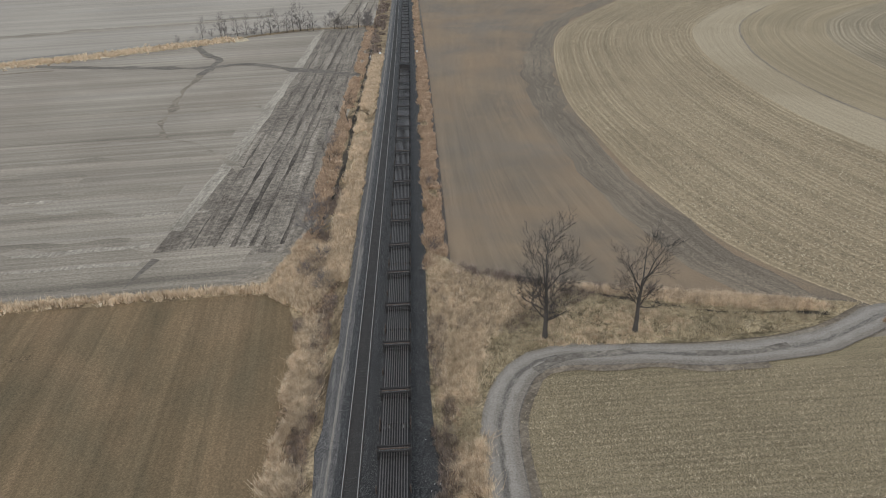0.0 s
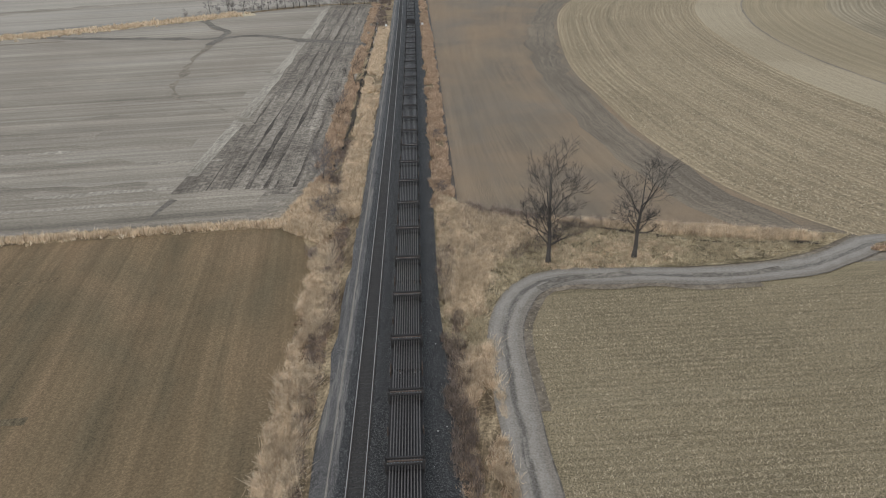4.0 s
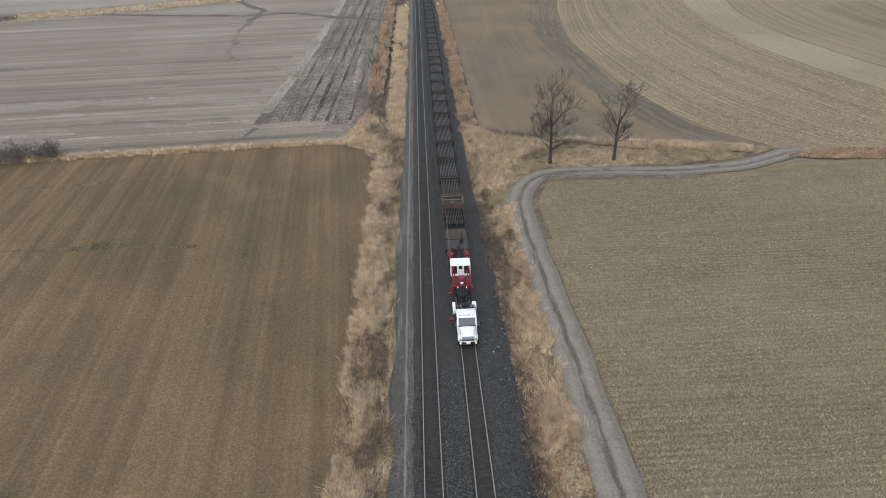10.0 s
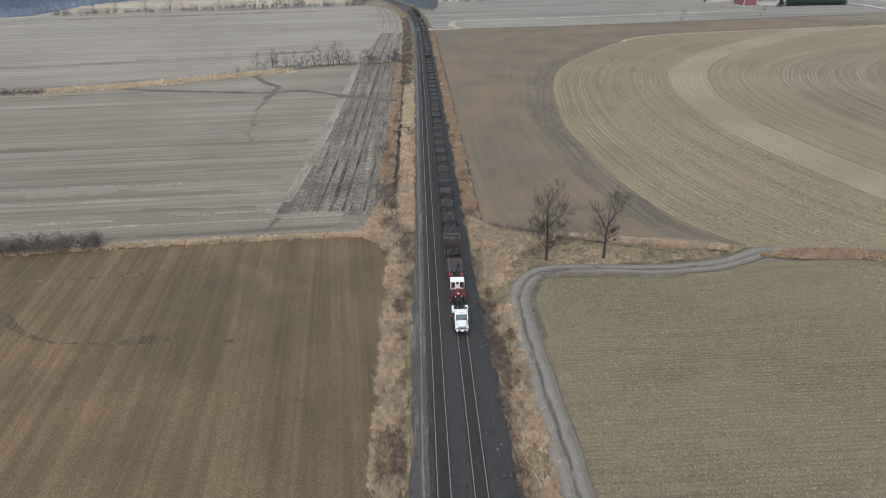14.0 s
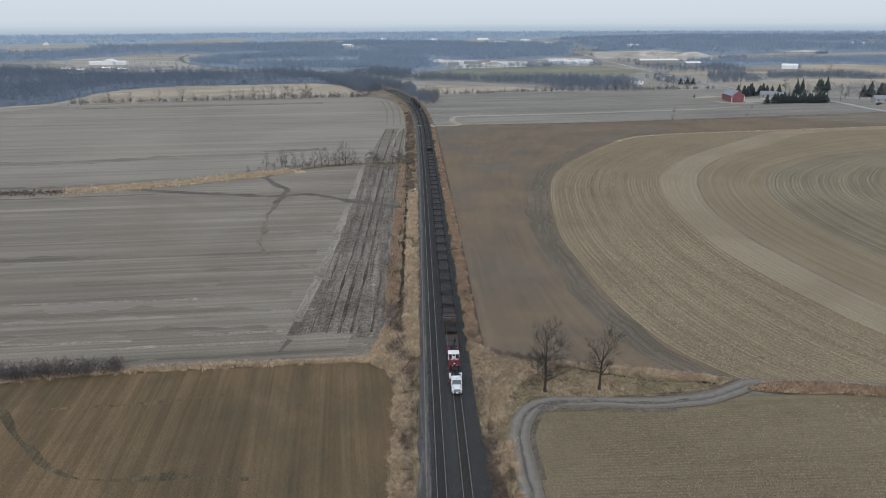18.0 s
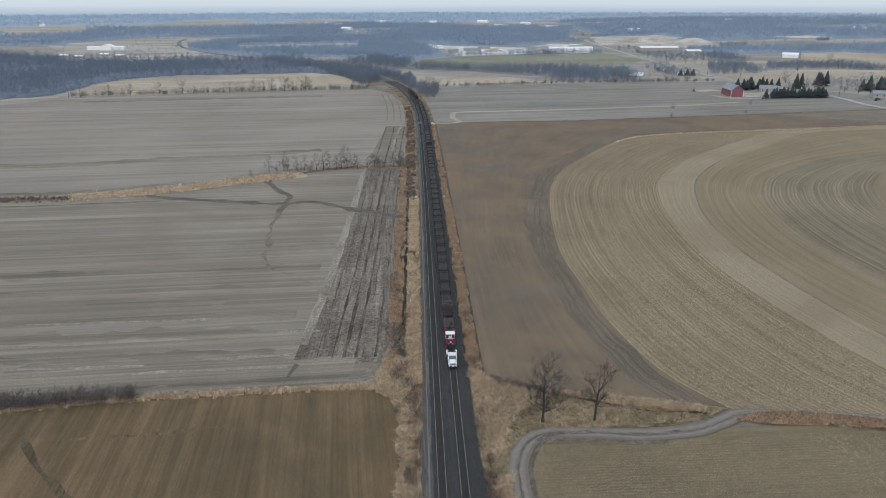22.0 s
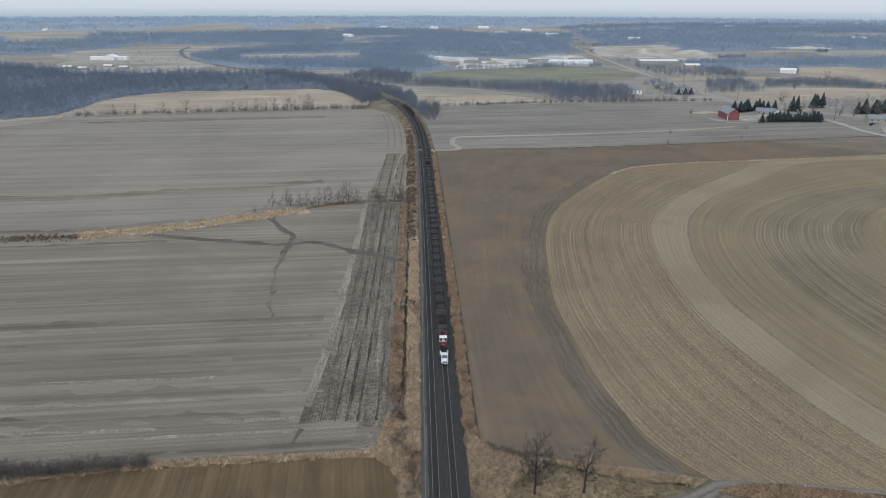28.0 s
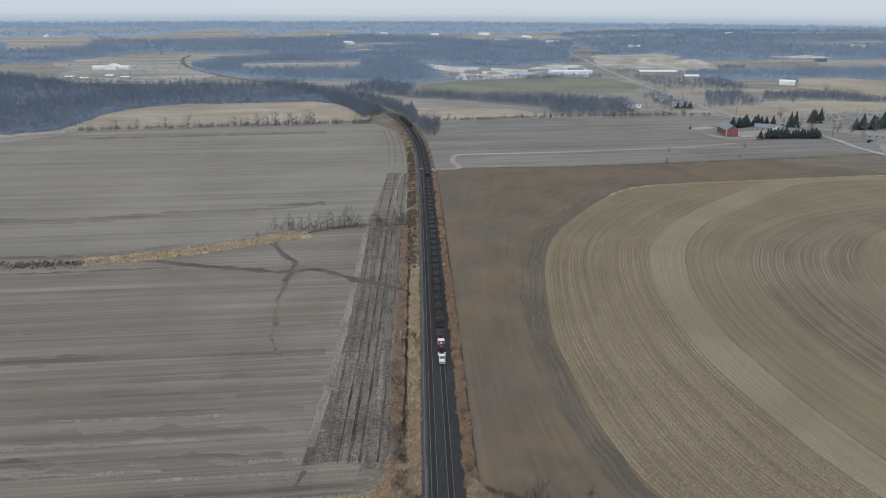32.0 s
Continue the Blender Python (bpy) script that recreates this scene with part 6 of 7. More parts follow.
# seconds, and the truck's nose on the line
TRAIN_S = [(0, -51.0), (1.5, -41.3), (3, -31.3), (4.5, -21.2), (6, -11.0), (7.5, -0.6), (9, 10.0), (11, 22.9), (13, 35.5), (15, 48.0), (17, 60.3), (19, 72.2), (21, 83.8), (23, 95.2), (25.5, 109.4), (28, 123.5), (30, 135), (32, 146.4)]
MOVERS = [(hi_rail_truck(), 0.5, 6.4), (rail_loader(), 8.75, 10.5), (tail_car(), 19.05, 17.9)]
first_car = rail_car()
for i in range(25):
    if i == 13:
        MOVERS.append((work_car(), 36.95 + 16.6 * i, 16.6))
    else:
        MOVERS.append((first_car if i == 0 else copy_thing(first_car, Matrix()), 36.95 + 16.6 * i, 16.6))
MOVERS.append((idler_car(), 452.6, 10.0))
for i in range(3):
    MOVERS.append((locomotive("black" if i < 2 else "rust", "rust" if i < 2 else "red", "dark locomotive at the head of the rail train" if i < 2 else "dark locomotive with a red nose leading the train"), 463.4 + 21.2 * i, 20.5))


def motions():
    for ob, s, l in MOVERS:
        rows = []
        for t, y in TRAIN_S:
            a, _ = along(y + s + 2, TR[1])
            b, _ = along(y + s + l - 2, TR[1])
            d = (b - a).normalized()
            p = a - d * 2
            rows.append((t, pose(p.x, p.y, RAIL_TOP + 0.002, 0, 0, math.degrees(math.atan2(-d.x, d.y)))))
        walk(ob, rows)


# ---- farmyard, houses and yards ----
def gable(bm, w, l, h, rise, over=0.4):
    """Two roof slopes over a w by l plan."""
    for s in (-1, 1):
        a = [(s * (w / 2 + over), -l / 2 - over, h - over * rise / (w / 2)), (0, -l / 2 - over, h + rise), (0, l / 2 + over, h + rise), (s * (w / 2 + over), l / 2 + over, h - over * rise / (w / 2))]
        lo = [bm.verts.new(p) for p in a]
        hi = [bm.verts.new((x, y, z + 0.25)) for x, y, z in a]
        bm.faces.new(lo)
        bm.faces.new(hi[::-1])
        for i in range(4):
            bm.faces.new((lo[i], lo[(i + 1) % 4], hi[(i + 1) % 4], hi[i]))
    bmesh.ops.recalc_face_normals(bm, faces=bm.faces[:])
    return bm


def house(name, x, y, w, l, h, rise, rot, wall, roof, label, doors=0, windows=0, cat="house"):
    e = new(name)
    bm = bmesh.new()
    prism_pts = [(-w / 2, 0), (w / 2, 0), (w / 2, h), (0, h + rise), (-w / 2, h)]
    a = [bm.verts.new((px, -l / 2, pz)) for px, pz in prism_pts]
    b = [bm.verts.new((px, l / 2, pz)) for px, pz in prism_pts]
    bm.faces.new(a)
    bm.faces.new(b[::-1])
    for i in range(5):
        bm.faces.new((a[i], b[i], b[(i + 1) % 5], a[(i + 1) % 5]))
    bmesh.ops.recalc_face_normals(bm, faces=bm.faces[:])
    part("wall", bm, M[wall], e)
    part("roof", gable(bmesh.new(), w, l, h, rise), M[roof], e)
    for i in range(windows):
        yy = -l / 2 + l * (i + 0.5) / windows
        for s in (-1, 1):
            add("window", M["glass"], e, [(s * w / 2 - 0.06, s * w / 2 + 0.06, yy - 0.5, yy + 0.5, h * 0.45, h * 0.8)])
    for i in range(doors):
        add("door", M["white"], e, [(-1.5 + 3.4 * i, 1.5 + 3.4 * i, -l / 2 - 0.06, -l / 2 + 0.06, 0, min(3.4, h * 0.8))])
    for s in (-1, 1):
        add("corner_trim", M["white"], e, [(s * w / 2 - 0.2, s * w / 2 + 0.2, -l / 2 - 0.08, -l / 2 + 0.1, 0, h)])
    e.location, e.rotation_euler = (x, y, Z), (0, 0, radians(rot))
    return tagged(e, label, cat)


M["barnred"] = plain("faded_barn_red", (0.25, 0.098, 0.11), 0.85, 0, 0.3, 0.6)
M["roofgrey"] = plain("grey_metal_roof", (0.26, 0.28, 0.31), 0.6, 0.1, 0.2, 0.5)
M["siding"] = plain("white_siding", (0.85, 0.86, 0.87), 0.7, 0, 0.1, 0.5)
M["conc"] = plain("grey_concrete", (0.38, 0.37, 0.35), 0.9, 0, 0.2, 0.5)
M["spruce"] = plain("dark_spruce_needles", (0.058, 0.077, 0.08), 0.9, 0, 0.4, 0.3)
house("barn", 288, 577, 11, 25, 5.8, 4.2, -4.4, "barnred", "roofgrey", "large red wooden barn with a grey gable roof", 0, 5, "barn")
house("farmhouse", 331, 597, 9, 14, 3.6, 2.8, 70, "conc", "roofgrey", "pale farmhouse with a grey roof among spruces", 1, 3)
house("farmhouse", 344, 600, 7, 9, 3, 2.0, 10, "siding", "roofgrey", "small white outbuilding beside the farmhouse", 1, 2)
house("farmhouse", 255, 757, 10, 14, 5, 3.2, 70, "siding", "roofgrey", "grey farm buildings behind the tree line", 1, 3)
house("farmhouse", 244, 760, 8, 10, 3.4, 2.2, 15, "conc", "roofgrey", "grey farm shed beside a silo", 1, 2)
house("farmhouse", 414, 553, 9, 17, 3.6, 2.6, 80, "conc", "roofgrey", "grey roadside house under bare trees", 1, 3)
house("farmhouse", 312, 765, 8, 11, 3.6, 2.4, 60, "siding", "roofgrey", "white roadside house with a grey roof", 1, 2)
house("farmhouse", 302, 812, 8, 10, 3.6, 2.4, 20, "conc", "roofgrey", "grey roadside house with a low roof", 1, 2)
house("warehouse", 418, 1165, 18, 66, 6, 2.0, 90, "conc", "siding", "long low warehouse with a white roof", 2, 0, "warehouse")
house("warehouse", 451, 1092, 14, 24, 5, 2.0, 90, "conc", "siding", "low workshop with a white roof", 2, 0, "warehouse")
house("warehouse", 265, 1165, 14, 75, 6, 1.6, 94, "siding", "siding", "long white storage hall beside the yard", 3, 0, "warehouse")
house("warehouse", 569, 1005, 12, 22, 5, 2.4, 60, "siding", "siding", "white farm shed beside far brush", 1, 0, "warehouse")
house("warehouse", 427, 2195, 20, 40, 8, 2.5, 90, "siding", "siding", "white roadside hall among the far woods", 1, 0, "warehouse")
house("warehouse", -565, 1255, 14, 66, 5, 1.5, 90, "siding", "siding", "long white farm hall among distant fields", 0, 0, "warehouse")
house("warehouse", -562, 1252, 20, 24, 6, 4, 0, "siding", "siding", "tall white gable of the farm hall", 2, 0, "warehouse")
for x, y in ((-527, 1064), (-560, 1085), (-470, 1080), (-505, 1105)):
    house("farm_shed", x, y, 7, 14, 3, 1.4, 85, "conc", "siding", "small low shed beside the farm hall", 0, 0, "shed")
for i in range(14):
    x, y = rs.uniform(-1400, 1900), rs.uniform(1900, 3200)
    house("far_house", x, y, 14, rs.uniform(20, 50), 6, 3, rs.uniform(0, 90), "siding", "siding", "far pale farm building among the woods", 0, 0, "house")

e = new("silo")
add("tower", M["conc"], e, [("t", (0, 0, 0), (0, 0, 13), 2.6)])
add("dome", M["roofgrey"], e, [("t", (0, 0, 13), (0, 0, 14.6), 2.6, 0.6)])
e.location = (269, 750, Z)
tagged(e, "grey concrete silo beside farm sheds", "silo")

# heaps of the pit
def heap(x, y, rx, ry, h, mat, label, name="sand_pile"):
    vs, fs = [], []
    n, m = 18, 5
    for j in range(m + 1):
        k = 1 - j / m
        for i in range(n):
            a = 2 * math.pi * i / n
            f = k * (1 + 0.18 * noise.noise((math.cos(a) * 2 + x, math.sin(a) * 2, j * 0.4)))
            vs.append((x + rx * f * math.cos(a), y + ry * f * math.sin(a), Z + h * math.sin((1 - k) * math.pi / 2)))
    for j in range(m):
        for i in range(n):
            a, b = j * n + i, j * n + (i + 1) % n
            fs.append((a, b, b + n, a + n))
    return tagged(raw(name, vs, fs, mat), label, "heap", kind="structure")


for x, y, l in ((95, 1180, 30), (120, 1230, 22), (215, 1210, 36), (290, 1235, 28), (60, 1150, 18)):
    house("yard_shed", x, y, 9, l, 4, 1.5, 90, "conc", "roofgrey", "grey shed in the gravel yard", 1, 0, "shed")
for x, y, rx, h in ((480, 1420, 60, 12), (570, 1400, 45, 10), (390, 1300, 30, 6), (90, 1120, 14, 4), (130, 1170, 18, 5), (220, 1190, 20, 5), (-140, 1760, 50, 8)):
    heap(x, y, rx, rx * 0.6, h, M["sand"], "pale heap of sand and gravel")

# spruce windbreak
def spruce_tree(h, r, seed):
    rnd = random.Random(seed)
    e = new("spruce")
    add("trunk", M["bark"], e, [("t", (0, 0, 0), (0, 0, h * 0.9), 0.22, 0.05)])
    vs, fs = [], []
    for k in range(260):
        u = rnd.random() ** 0.85
        z = h * (0.08 + 0.9 * u)
        rr = r * (1 - u) * rnd.uniform(0.75, 1.1) + 0.15
        a = rnd.uniform(0, 2 * math.pi)
        c, s = math.cos(a), math.sin(a)
        w = 0.5 + 0.55 * (1 - u)
        b = len(vs)
        vs += [(0, 0, z + 0.6), (rr * c - w * s, rr * s + w * c, z - 0.5), (rr * 1.12 * c, rr * 1.12 * s, z - 0.25), (rr * c + w * s, rr * s - w * c, z - 0.5)]
        fs += [(b, b + 1, b + 2), (b, b + 2, b + 3)]
    raw("crown", vs, fs, M["spruce"], e)
    return tagged(e, "dark green spruce in a windbreak beside the farm", "tree", "spruces of the windbreak")


sp = spruce_tree(9, 3.0, 1)
sp.location = (306, 549, Z)


def spruces(x0, y0, x1, y1, n, lo, hi, wide=1.0, jit=1.0):
    for i in range(n):
        u = (i + 0.5) / n
        k = rs.uniform(lo, hi)
        c = copy_thing(sp, pose(x0 + (x1 - x0) * u + rs.uniform(-jit, jit), y0 + (y1 - y0) * u + rs.uniform(-jit, jit), Z, 0, 0, rs.uniform(0, 360)))
        c.scale = (k * wide, k * wide, k)


spruces(313, 556, 366, 556, 18, 0.75, 1.12, 1.4, 1.2)
spruces(315, 559, 364, 559, 9, 0.6, 1.0, 1.25, 1.2)
spruces(308, 612, 351, 629, 13, 0.9, 1.35, 1.2, 2.5)
spruces(353, 622, 355, 624, 1, 1.15, 1.2)
spruces(364, 612, 375, 612, 2, 1.7, 1.9, 0.85, 0.5)
spruces(403, 641, 416, 643, 4, 1.3, 1.8, 0.95, 1.5)
spruces(424, 600, 530, 622, 24, 1.1, 1.6, 1.1, 4)
spruces(440, 612, 560, 640, 18, 1.1, 1.6, 1.1, 5)
spruces(299, 748, 322, 748, 3, 0.9, 1.3, 1.2, 1)
spruces(262, 606, 264, 607, 1, 0.35, 0.4)
for x, y, k in ((389, 674, 0.95), (381, 600, 0.6), (388, 612, 0.7), (402, 590, 0.8), (412, 584, 0.9), (428, 588, 0.8), (440, 590, 0.9), (357, 606, 0.7), (381, 619, 0.75), (570, 902, 0.9), (362, 764, 0.6), (540, 830, 0.9), (470, 800, 0.8)):
    c = copy_thing(far_tree, pose(x, y, Z, 0, 0, rs.uniform(0, 360)))
    c.scale = (k, k, k)
sheet("barn_yard", P((261, 606), (272, 600), (294, 611), (284, 623)), Z + 0.2, M["tan"], "pale trodden yard behind the barn", "yard")
sheet("barn_apron", P((266, 580), (271, 555), (308, 562), (330, 588), (345, 592), (330, 596), (300, 586), (294, 562), (281, 562)), Z + 0.21, M["sand"], "pale gravel apron in front of the barn", "yard")
e = new("parked_car")
add("body", M["black"], e, [(-0.9, 0.9, -2.2, 2.2, 0.3, 0.95, 0.15)])
add("cabin", M["glass"], e, [(-0.8, 0.8, -1.2, 1.3, 0.95, 1.5, 0.2, 0.1)])
for sx in (-1, 1):
    for yy in (-1.4, 1.4):
        wheel(e, sx * 0.8, yy, 0.32, 0.2)
e.location = (402, 540, Z + 0.05)
e.rotation_euler = (0, 0, radians(70))
tagged(e, "dark parked car beside the farm road", "car", "parked cars")
for x, y in ((397, 534), (338, 588), (352, 592)):
    copy_thing(e, pose(x, y, Z + 0.05, 0, 0, rs.uniform(0, 180)))

# roads and poles far away
ribbon("far_road", spline([(420, 380), (377, 482), (373, 526), (374, 568), (345, 690), (337, 800), (340, 935), (352, 1240), (380, 1647), (398, 2070), (450, 3000)], 20), -3.5, 3.5, Z + 0.28, M["farroad"], "straight country road far behind the fields", "road")
ribbon("farm_drive", spline([(275, 552), (300, 553), (330, 560), (368, 566)], 5), -2, 2, Z + 0.26, M["farroad"], "pale gravel drive to the barn", "road")
e = new("utility_pole")
add("pole", M["bark"], e, [("t", (0, 0, 0), (0, 0, 10), 0.16, 0.1)])
add("crossarm", M["bark"], e, [(-1.2, 1.2, -0.07, 0.07, 8.9, 9.1)])
e.location = (379, 560, Z)
tagged(e, "wooden utility pole beside the country road", "pole", "utility poles")
for x, y in ((347, 690), (340, 760), (343, 840), (347, 920), (346, 1000), (400, 500), (-318, 585), (-309, 588)):
    copy_thing(e, pose(x, y, Z, 0, 0, 10))


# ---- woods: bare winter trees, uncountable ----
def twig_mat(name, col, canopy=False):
    """Bare crowns seen from afar: soft twig mass in the given colour, crown by crown a little different."""
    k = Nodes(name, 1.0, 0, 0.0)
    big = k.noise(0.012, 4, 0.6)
    # Shade among the sprays is painted in: the inner canopy is darkened.
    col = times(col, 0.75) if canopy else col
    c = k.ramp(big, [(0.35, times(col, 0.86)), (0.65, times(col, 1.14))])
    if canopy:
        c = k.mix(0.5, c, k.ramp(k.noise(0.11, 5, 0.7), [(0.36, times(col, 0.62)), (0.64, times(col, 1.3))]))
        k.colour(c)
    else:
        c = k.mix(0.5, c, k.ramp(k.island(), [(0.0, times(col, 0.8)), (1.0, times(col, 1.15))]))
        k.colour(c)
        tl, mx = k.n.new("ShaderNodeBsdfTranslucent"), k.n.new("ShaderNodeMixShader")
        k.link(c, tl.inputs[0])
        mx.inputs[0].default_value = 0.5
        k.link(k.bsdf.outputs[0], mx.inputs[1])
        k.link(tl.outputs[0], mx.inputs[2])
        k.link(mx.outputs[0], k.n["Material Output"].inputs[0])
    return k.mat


# The three wood colours hold painted haze: bluer and paler with distance.
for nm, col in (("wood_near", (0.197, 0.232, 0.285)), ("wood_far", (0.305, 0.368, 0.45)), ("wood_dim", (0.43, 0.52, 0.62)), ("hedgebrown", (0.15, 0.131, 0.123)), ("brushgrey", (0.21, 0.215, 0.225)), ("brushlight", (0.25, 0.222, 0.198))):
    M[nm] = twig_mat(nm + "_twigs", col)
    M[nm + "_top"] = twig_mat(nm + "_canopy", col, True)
CLEAR_XY = [np.array(p, float) for _, p in CLEAR]
LINE_XY = np.array([(p.x, p.y) for p in CENTRE if p.y > 400])
ROAD_XY = np.array([tuple(p) for p in spline([(377, 482), (373, 526), (374, 568), (345, 690), (337, 800), (340, 935), (352, 1240), (380, 1647), (398, 2070), (450, 3000)], 15)])


def hold(xy, poly):
    """Which of the places lie inside an outline."""
    hit = np.zeros(len(xy), bool)
    for (ax, ay), (bx, by) in zip(poly, np.roll(poly, -1, 0)):
        if ay != by:
            hit ^= ((ay > xy[:, 1]) != (by > xy[:, 1])) & (xy[:, 0] < (bx - ax) * (xy[:, 1] - ay) / (by - ay) + ax)
    return hit


def open_ground(xy):
    free = np.zeros(len(xy), bool)
    for p in CLEAR_XY:
        free |= hold(xy, p)
    for ln, w in ((LINE_XY, 6.5), (ROAD_XY, 8.0)):
        for a in range(0, len(xy), 4000):
            free[a:a + 4000] |= (np.abs(xy[a:a + 4000, None, :] - ln[None]).max(2)).min(1) < w
    return free


def faces_of(name, v, mat):
    """A mesh of loose polygons from an array (count, corners, 3)."""
    k, c = v.shape[:2]
    me = bpy.data.meshes.new(name)
    me.vertices.add(k * c)
    me.vertices.foreach_set("co", v.reshape(-1))
    me.loops.add(k * c)
    me.loops.foreach_set("vertex_index", np.arange(k * c, dtype=np.int32))
    me.polygons.add(k)
    me.polygons.foreach_set("loop_start", np.arange(0, k * c, c, dtype=np.int32))
    me.update(calc_edges=True)
    me.materials.append(M[mat])
    return new(name, me)


def wood(name, poly, n, h, mat, label, puffs=20, size=0.8, spread=3.2, grid=0, free=False):
    """Bare crowns: a stem and a loose dome of twig sprays over a plan outline; dense woods get a soft inner canopy."""
    poly = np.array(poly, float)
    lo, hi = poly.min(0), poly.max(0)
    xy = rng.uniform(lo, hi, (n * 6, 2))
    xy = xy[hold(xy, poly)]
    if not free:
        xy = xy[~open_ground(xy)]
    if grid:
        thick = np.array([noise.noise((a * 0.008, b * 0.008, 1.5)) for a, b in xy])
        xy = xy[thick + rng.normal(0, 0.2, len(xy)) > -0.35]
    xy = xy[:n]
    n = len(xy)
    k = n * puffs
    tall = rng.uniform(0.55, 1.15, n) * h
    top = np.repeat(tall, puffs)
    wide = np.repeat(rng.uniform(0.7, 1.2, n) * spread, puffs)
    ang, u = rng.uniform(0, 2 * np.pi, k), rng.random(k)
    rad = wide * np.sqrt(rng.random(k)) * np.sqrt(1 - 0.85 * u * u)
    mid = np.zeros((k, 3))
    mid[:, :2] = np.repeat(xy, puffs, 0) + np.stack([np.cos(ang), np.sin(ang)], 1) * rad[:, None]
    mid[:, 2] = Z + top * (0.15 + 0.8 * u)
    out = np.stack([np.cos(ang) * 0.6, np.sin(ang) * 0.6, rng.uniform(0.7, 2.0, k)], 1)
    out *= (size * rng.uniform(0.7, 1.5, k))[:, None]
    side = rng.normal(0, 1, (k, 3)) * np.array([1, 1, 0.3])
    side *= (size * 0.42 / np.linalg.norm(side, axis=1))[:, None]
    v = np.stack([mid - side, mid + side, mid + out], 1)
    v[:, :, 2] = np.maximum(v[:, :, 2], Z)
    stem = np.zeros((n, 3, 3))
    stem[:, :, :2] = xy[:, None, :]
    stem[:, 0, 0] += 0.16 * size
    stem[:, 1, 0] -= 0.16 * size
    stem[:, :2, 2], stem[:, 2, 2] = Z - 0.05, Z + tall * 1.05
    tagged(faces_of(name, np.concatenate([v, stem], 0), mat), label, "woods", kind="stuff")
    if not grid:
        return
    nx, ny = int((hi[0] - lo[0]) / grid) + 2, int((hi[1] - lo[1]) / grid) + 2
    gx, gy = np.meshgrid(np.arange(nx), np.arange(ny), indexing="ij")
    pts = np.stack([lo[0] + (gx - 0.5) * grid, lo[1] + (gy - 0.5) * grid], -1).reshape(-1, 2)
    ok = hold(pts, poly) & ~open_ground(pts)
    inner = ok.reshape(nx, ny)
    hz = np.array([noise.noise((a * 0.03, b * 0.03, 4.0)) + noise.noise((a * 0.13, b * 0.13, 9.0)) for a, b in pts]).reshape(nx, ny)
    jit = rng.uniform(-0.35, 0.35, (nx, ny, 2)) * grid
    co = np.concatenate([pts.reshape(nx, ny, 2) + jit, np.where(inner, Z + h * (0.22 + 0.14 * hz), Z - 0.05)[..., None]], -1)
    a, b, c, d = inner[:-1, :-1], inner[1:, :-1], inner[1:, 1:], inner[:-1, 1:]
    use = a.astype(int) + b + c + d >= 1
    quads = np.stack([co[:-1, :-1][use], co[1:, :-1][use], co[1:, 1:][use], co[:-1, 1:][use]], 1)
    if len(quads):
        tris = np.concatenate([quads[:, (0, 1, 2)], quads[:, (0, 2, 3)]], 0)
        tagged(faces_of(name + "_understorey", tris, mat + "_top"), "soft twig mass inside the wood, darkened for shade", "woods", kind="stuff")


wood("wood_west", [(-440, 560), (-348, 600), (-346, 700), (-342, 748), (-301, 786), (-131, 815), (-90, 790), (-70, 830), (-109, 882), (-195, 985), (-368, 984), (-506, 983), (-560, 1040), (-900, 1250), (-1100, 900), (-800, 560)], 9000, 13, "wood_near", "dense bare winter wood behind the fields", 27, 0.72, 3.2, 8)
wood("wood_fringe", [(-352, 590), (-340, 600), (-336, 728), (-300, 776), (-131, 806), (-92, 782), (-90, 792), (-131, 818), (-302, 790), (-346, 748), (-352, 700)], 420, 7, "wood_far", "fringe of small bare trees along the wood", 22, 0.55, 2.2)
wood("wood_corner", [(-60, 668), (-38, 720), (-70, 790), (-112, 868), (-128, 830), (-90, 760)], 620, 10, "wood_near", "bare trees along the railway curve", 30, 0.6, 2.8)
wood("wood_east_curve", [(-26, 690), (-8, 612), (9, 560), (17, 610), (17, 655), (-2, 665), (-10, 760), (-60, 860), (-90, 880), (-55, 790)], 620, 7, "wood_near", "brush and bare trees inside the railway curve", 28, 0.5, 2.2)
wood("wood_middle", [(-114, 928), (-3, 840), (61, 818), (148, 747), (152, 700), (240, 700), (256, 796), (160, 852), (65, 850), (-60, 1030)], 1900, 10, "wood_near", "bare trees in front of the green field", 26, 0.6, 2.8)
sheet("wood_middle_floor", P((-114, 928), (-3, 840), (61, 818), (148, 747), (152, 700), (240, 700), (256, 796), (160, 852), (65, 850), (-60, 1030)), Z + 0.04, M["woodfloor"], "leaf litter under the bare wood", "ground")
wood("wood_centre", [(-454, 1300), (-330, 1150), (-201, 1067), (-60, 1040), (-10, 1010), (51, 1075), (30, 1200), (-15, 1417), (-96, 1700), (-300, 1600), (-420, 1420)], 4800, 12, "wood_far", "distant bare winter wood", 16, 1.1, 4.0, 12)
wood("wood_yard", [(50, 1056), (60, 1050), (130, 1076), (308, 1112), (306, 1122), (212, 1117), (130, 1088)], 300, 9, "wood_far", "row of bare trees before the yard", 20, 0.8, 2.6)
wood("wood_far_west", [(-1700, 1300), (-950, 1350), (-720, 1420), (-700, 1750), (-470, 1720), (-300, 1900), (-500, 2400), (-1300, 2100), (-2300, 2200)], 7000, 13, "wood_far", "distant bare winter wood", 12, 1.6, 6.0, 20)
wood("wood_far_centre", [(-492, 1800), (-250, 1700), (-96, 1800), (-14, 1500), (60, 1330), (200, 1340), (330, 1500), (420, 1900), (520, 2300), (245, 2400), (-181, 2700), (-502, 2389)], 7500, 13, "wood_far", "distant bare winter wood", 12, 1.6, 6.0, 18)
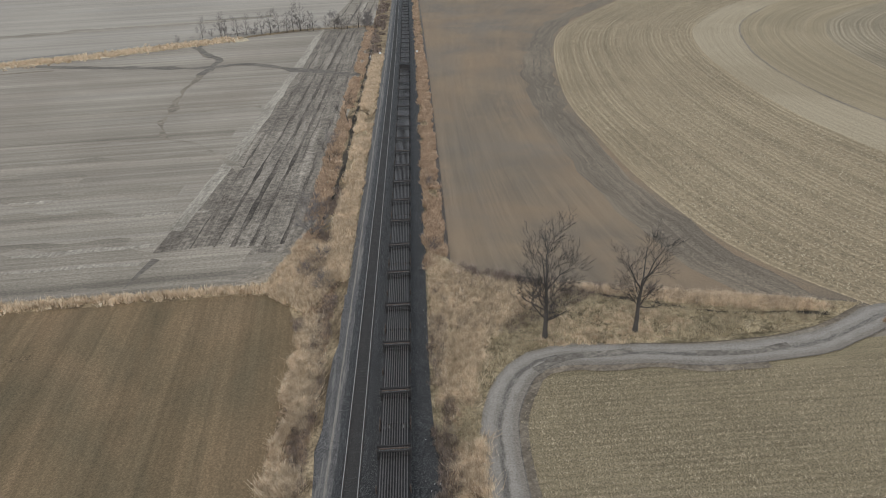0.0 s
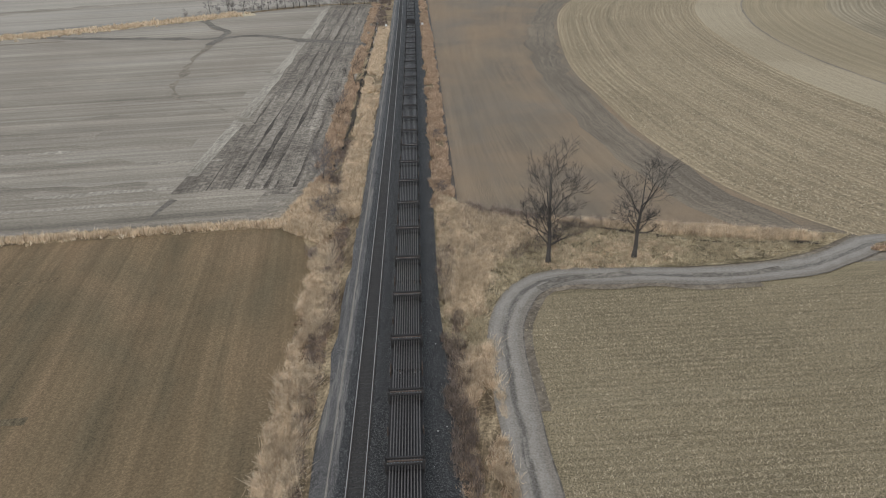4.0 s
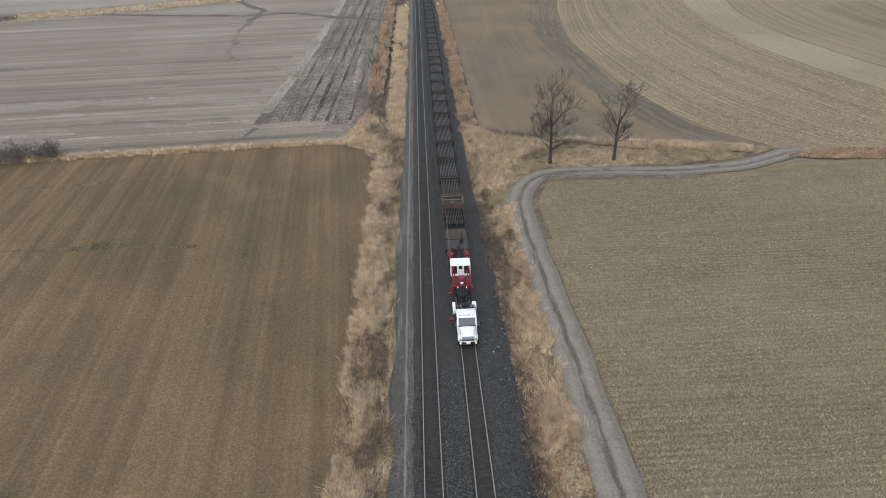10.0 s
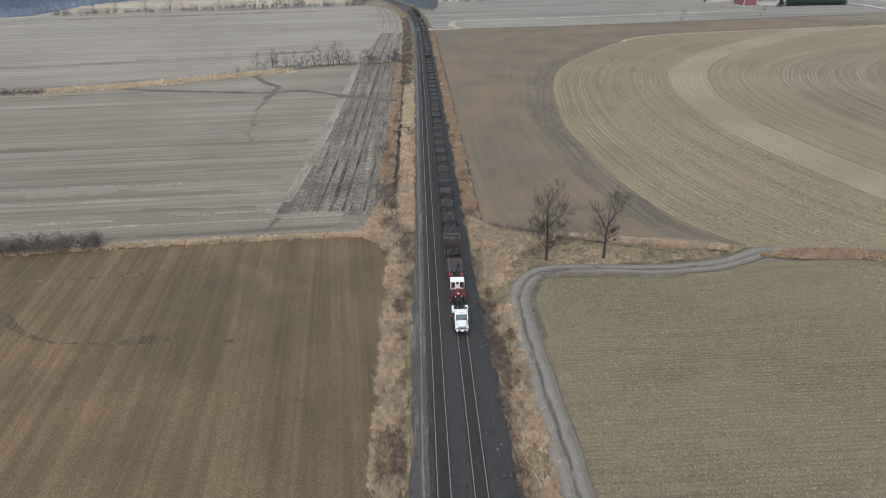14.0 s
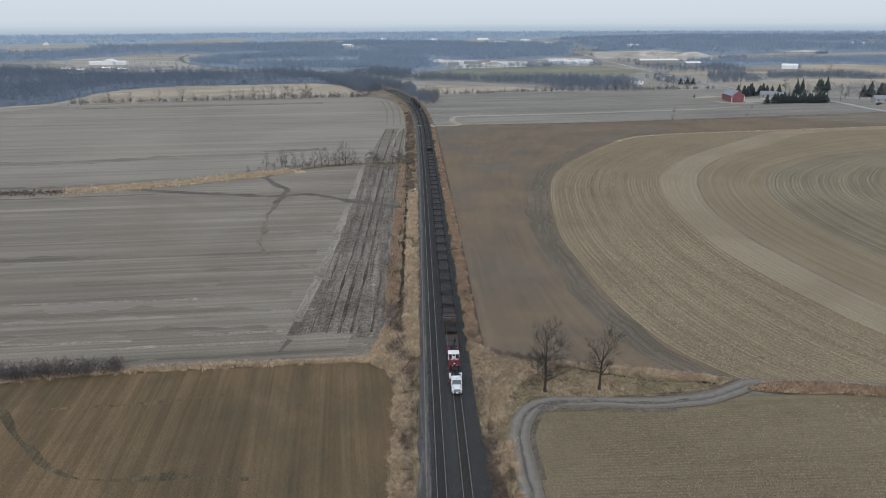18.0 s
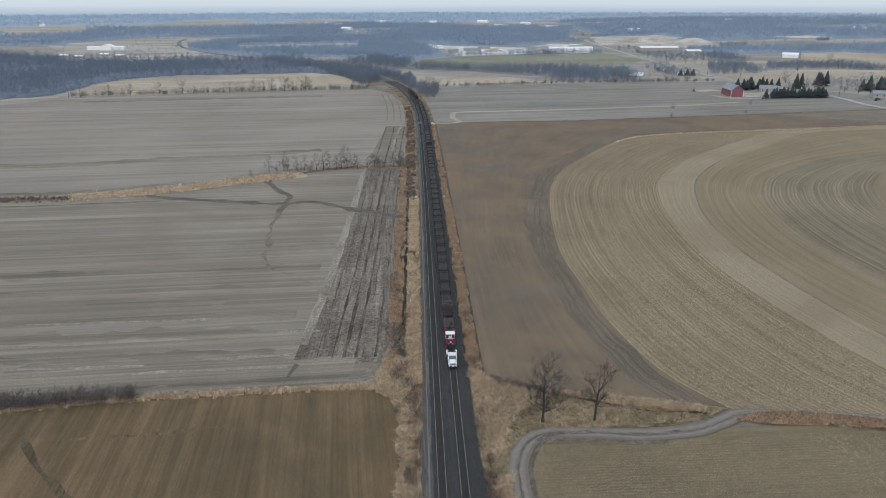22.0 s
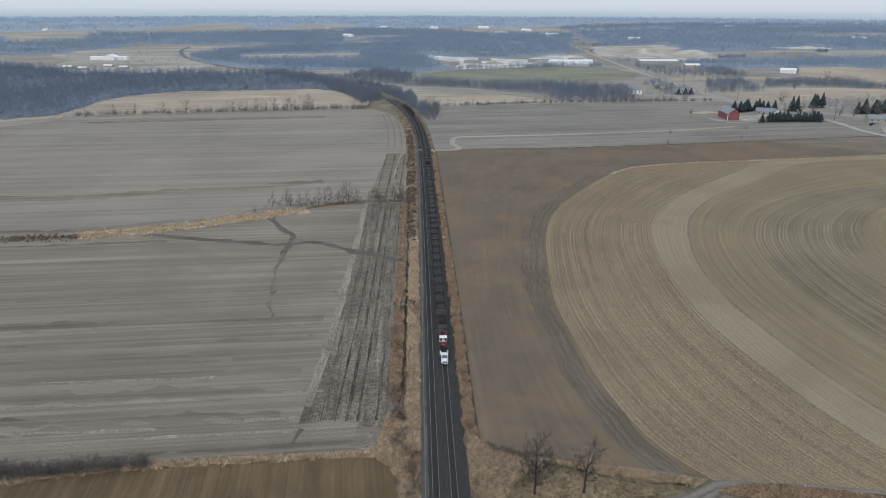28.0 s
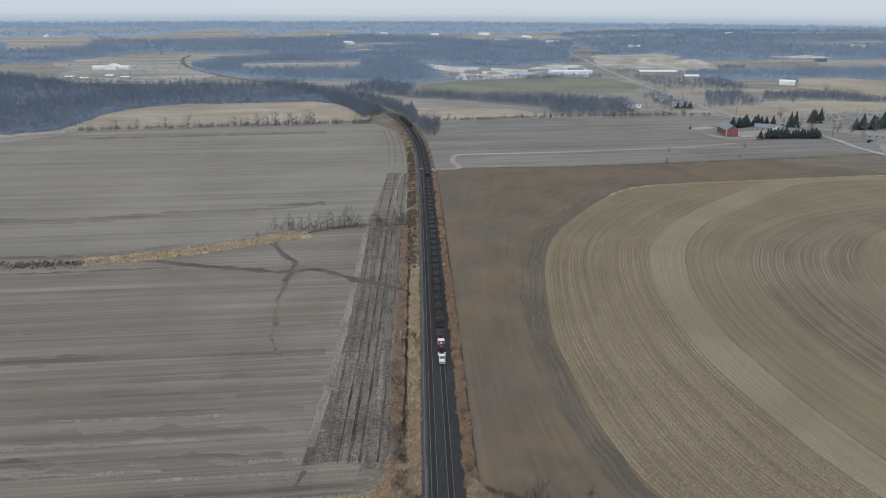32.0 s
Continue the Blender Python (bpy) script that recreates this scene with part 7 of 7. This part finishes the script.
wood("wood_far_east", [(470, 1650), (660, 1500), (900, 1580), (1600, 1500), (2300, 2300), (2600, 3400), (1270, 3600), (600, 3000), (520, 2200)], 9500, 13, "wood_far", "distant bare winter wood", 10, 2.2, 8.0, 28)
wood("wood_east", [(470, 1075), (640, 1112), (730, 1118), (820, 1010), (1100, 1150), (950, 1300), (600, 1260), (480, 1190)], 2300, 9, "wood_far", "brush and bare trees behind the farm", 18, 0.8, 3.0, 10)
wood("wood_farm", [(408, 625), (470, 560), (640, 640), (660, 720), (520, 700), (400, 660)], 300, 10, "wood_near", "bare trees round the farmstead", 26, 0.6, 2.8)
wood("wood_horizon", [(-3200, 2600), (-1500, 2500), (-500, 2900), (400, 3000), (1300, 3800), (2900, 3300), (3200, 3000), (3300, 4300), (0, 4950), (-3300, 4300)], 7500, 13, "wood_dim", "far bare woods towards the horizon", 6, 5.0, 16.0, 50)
wood("far_hedge_brush", [(-322, 594), (-190, 618), (-50, 643), (-50, 648), (-190, 624), (-322, 600)], 420, 4.2, "brushgrey", "continuous brush of the far hedge", 20, 0.5, 1.8)
wood("north_hedge_brush", [(14, 652), (60, 659), (150, 678), (320, 690), (320, 696), (150, 684), (14, 658)], 260, 3.4, "brushgrey", "brush along the far field edge", 20, 0.5, 1.8)
wood("middle_hedge_brush", [(-84, 289), (-60, 294), (-12, 300), (-12, 303), (-60, 297), (-84, 292)], 60, 1.8, "brushlight", "low brush between the pale fields", 20, 0.25, 1.1)
wood("edge_brush", [(-130, 72), (-98, 75.5), (-66, 79.5), (-66, 81), (-98, 78.5), (-130, 76)], 640, 3.8, "hedgebrown", "dense brown brush in the field edge", 26, 0.2, 1.0)
for poly, n, h in (([(343, 760), (419, 768), (449, 905), (395, 895)], 420, 8), ([(438, 816), (541, 826), (585, 896), (481, 896)], 420, 7), ([(536, 818), (582, 790), (640, 792), (640, 850), (581, 890)], 320, 7), ([(436, 950), (482, 952), (492, 1072), (440, 1060)], 260, 8), ([(290, 735), (335, 745), (330, 900), (290, 850)], 170, 7), ([(356, 940), (430, 950), (430, 1080), (360, 1130)], 260, 8)):
    wood("field_brush", poly, n, h, "wood_near", "patch of brush and bare trees between far fields", 22, 0.6, 2.4)
EDGE = [tuple(along(q, -7)[0]) for q in range(700, 1080, 20)] + [tuple(along(q, -34)[0]) for q in range(1060, 680, -20)]
wood("wood_line", EDGE, 620, 9, "wood_near", "bare trees crowding the railway curve", 28, 0.6, 2.6)
EDGE = [tuple(along(q, 6)[0]) for q in range(640, 1100, 20)] + [tuple(along(q, 22)[0]) for q in range(1080, 620, -20)]
wood("wood_line_inner", EDGE, 420, 8, "wood_near", "bare trees along the inside of the railway curve", 26, 0.6, 2.4)
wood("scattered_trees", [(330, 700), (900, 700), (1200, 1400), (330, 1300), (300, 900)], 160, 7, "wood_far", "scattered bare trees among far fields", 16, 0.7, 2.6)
wood("west_brush", [(-720, 1250), (-430, 1020), (-330, 1130), (-130, 1280), (-140, 1440), (-420, 1400), (-480, 1640)], 90, 6, "wood_far", "single bare trees and brush on far fields", 16, 0.8, 2.4, 0, True)
for i in range(26):
    x, y, l = rs.uniform(-900, 900), rs.choice((1010, 1180, 1330, 1480, 1700, 1900, 2200)) + rs.uniform(-40, 40), rs.uniform(180, 480)
    if y < 1150:
        x = rs.uniform(420, 800)
    sl = rs.uniform(-0.15, 0.15) * l
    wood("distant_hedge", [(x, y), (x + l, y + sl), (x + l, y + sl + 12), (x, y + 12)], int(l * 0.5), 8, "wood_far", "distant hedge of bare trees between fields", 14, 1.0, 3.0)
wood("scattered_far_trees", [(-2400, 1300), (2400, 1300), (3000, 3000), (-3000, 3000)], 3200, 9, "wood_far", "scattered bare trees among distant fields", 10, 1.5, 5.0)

# low ridges and the hazy distance
# A glowing ring with the horizon haze painted into its emission.
M["haze"] = bpy.data.materials.new("painted_haze_glow")
M["haze"].use_nodes = True
hn = M["haze"].node_tree.nodes
hn.clear()
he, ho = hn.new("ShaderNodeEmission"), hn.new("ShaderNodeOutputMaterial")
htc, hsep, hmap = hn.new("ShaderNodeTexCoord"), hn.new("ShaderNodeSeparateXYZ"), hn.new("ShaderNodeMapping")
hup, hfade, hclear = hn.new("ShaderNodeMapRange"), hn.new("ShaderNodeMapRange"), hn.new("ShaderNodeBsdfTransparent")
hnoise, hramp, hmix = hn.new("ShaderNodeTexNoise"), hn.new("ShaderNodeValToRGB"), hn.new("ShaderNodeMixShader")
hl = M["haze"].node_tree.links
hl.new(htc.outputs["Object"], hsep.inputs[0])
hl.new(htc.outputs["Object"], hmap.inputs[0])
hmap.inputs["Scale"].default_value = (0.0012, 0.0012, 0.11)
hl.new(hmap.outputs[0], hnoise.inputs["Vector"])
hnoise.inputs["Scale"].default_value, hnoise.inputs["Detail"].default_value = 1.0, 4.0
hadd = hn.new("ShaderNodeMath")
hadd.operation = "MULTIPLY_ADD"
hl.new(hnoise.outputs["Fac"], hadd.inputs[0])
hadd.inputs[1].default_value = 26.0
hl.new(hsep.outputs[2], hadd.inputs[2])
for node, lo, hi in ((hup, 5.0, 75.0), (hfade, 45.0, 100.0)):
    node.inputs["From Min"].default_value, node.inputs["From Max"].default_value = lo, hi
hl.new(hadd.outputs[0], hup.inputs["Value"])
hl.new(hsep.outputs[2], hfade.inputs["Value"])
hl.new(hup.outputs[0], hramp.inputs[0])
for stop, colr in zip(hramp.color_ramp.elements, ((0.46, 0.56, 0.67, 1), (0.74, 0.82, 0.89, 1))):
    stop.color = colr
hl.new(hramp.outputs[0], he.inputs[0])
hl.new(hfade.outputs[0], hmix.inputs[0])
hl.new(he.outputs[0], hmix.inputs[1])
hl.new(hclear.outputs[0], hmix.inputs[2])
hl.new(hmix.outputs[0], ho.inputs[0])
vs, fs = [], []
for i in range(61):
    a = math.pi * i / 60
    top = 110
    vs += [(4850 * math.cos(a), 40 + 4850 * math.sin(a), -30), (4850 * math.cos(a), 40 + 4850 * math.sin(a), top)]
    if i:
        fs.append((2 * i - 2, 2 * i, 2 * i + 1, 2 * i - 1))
tagged(raw("backdrop", vs, fs, M["haze"]), "glowing backdrop painted as blue-grey haze along the horizon", "backdrop", kind="structure")

motions()
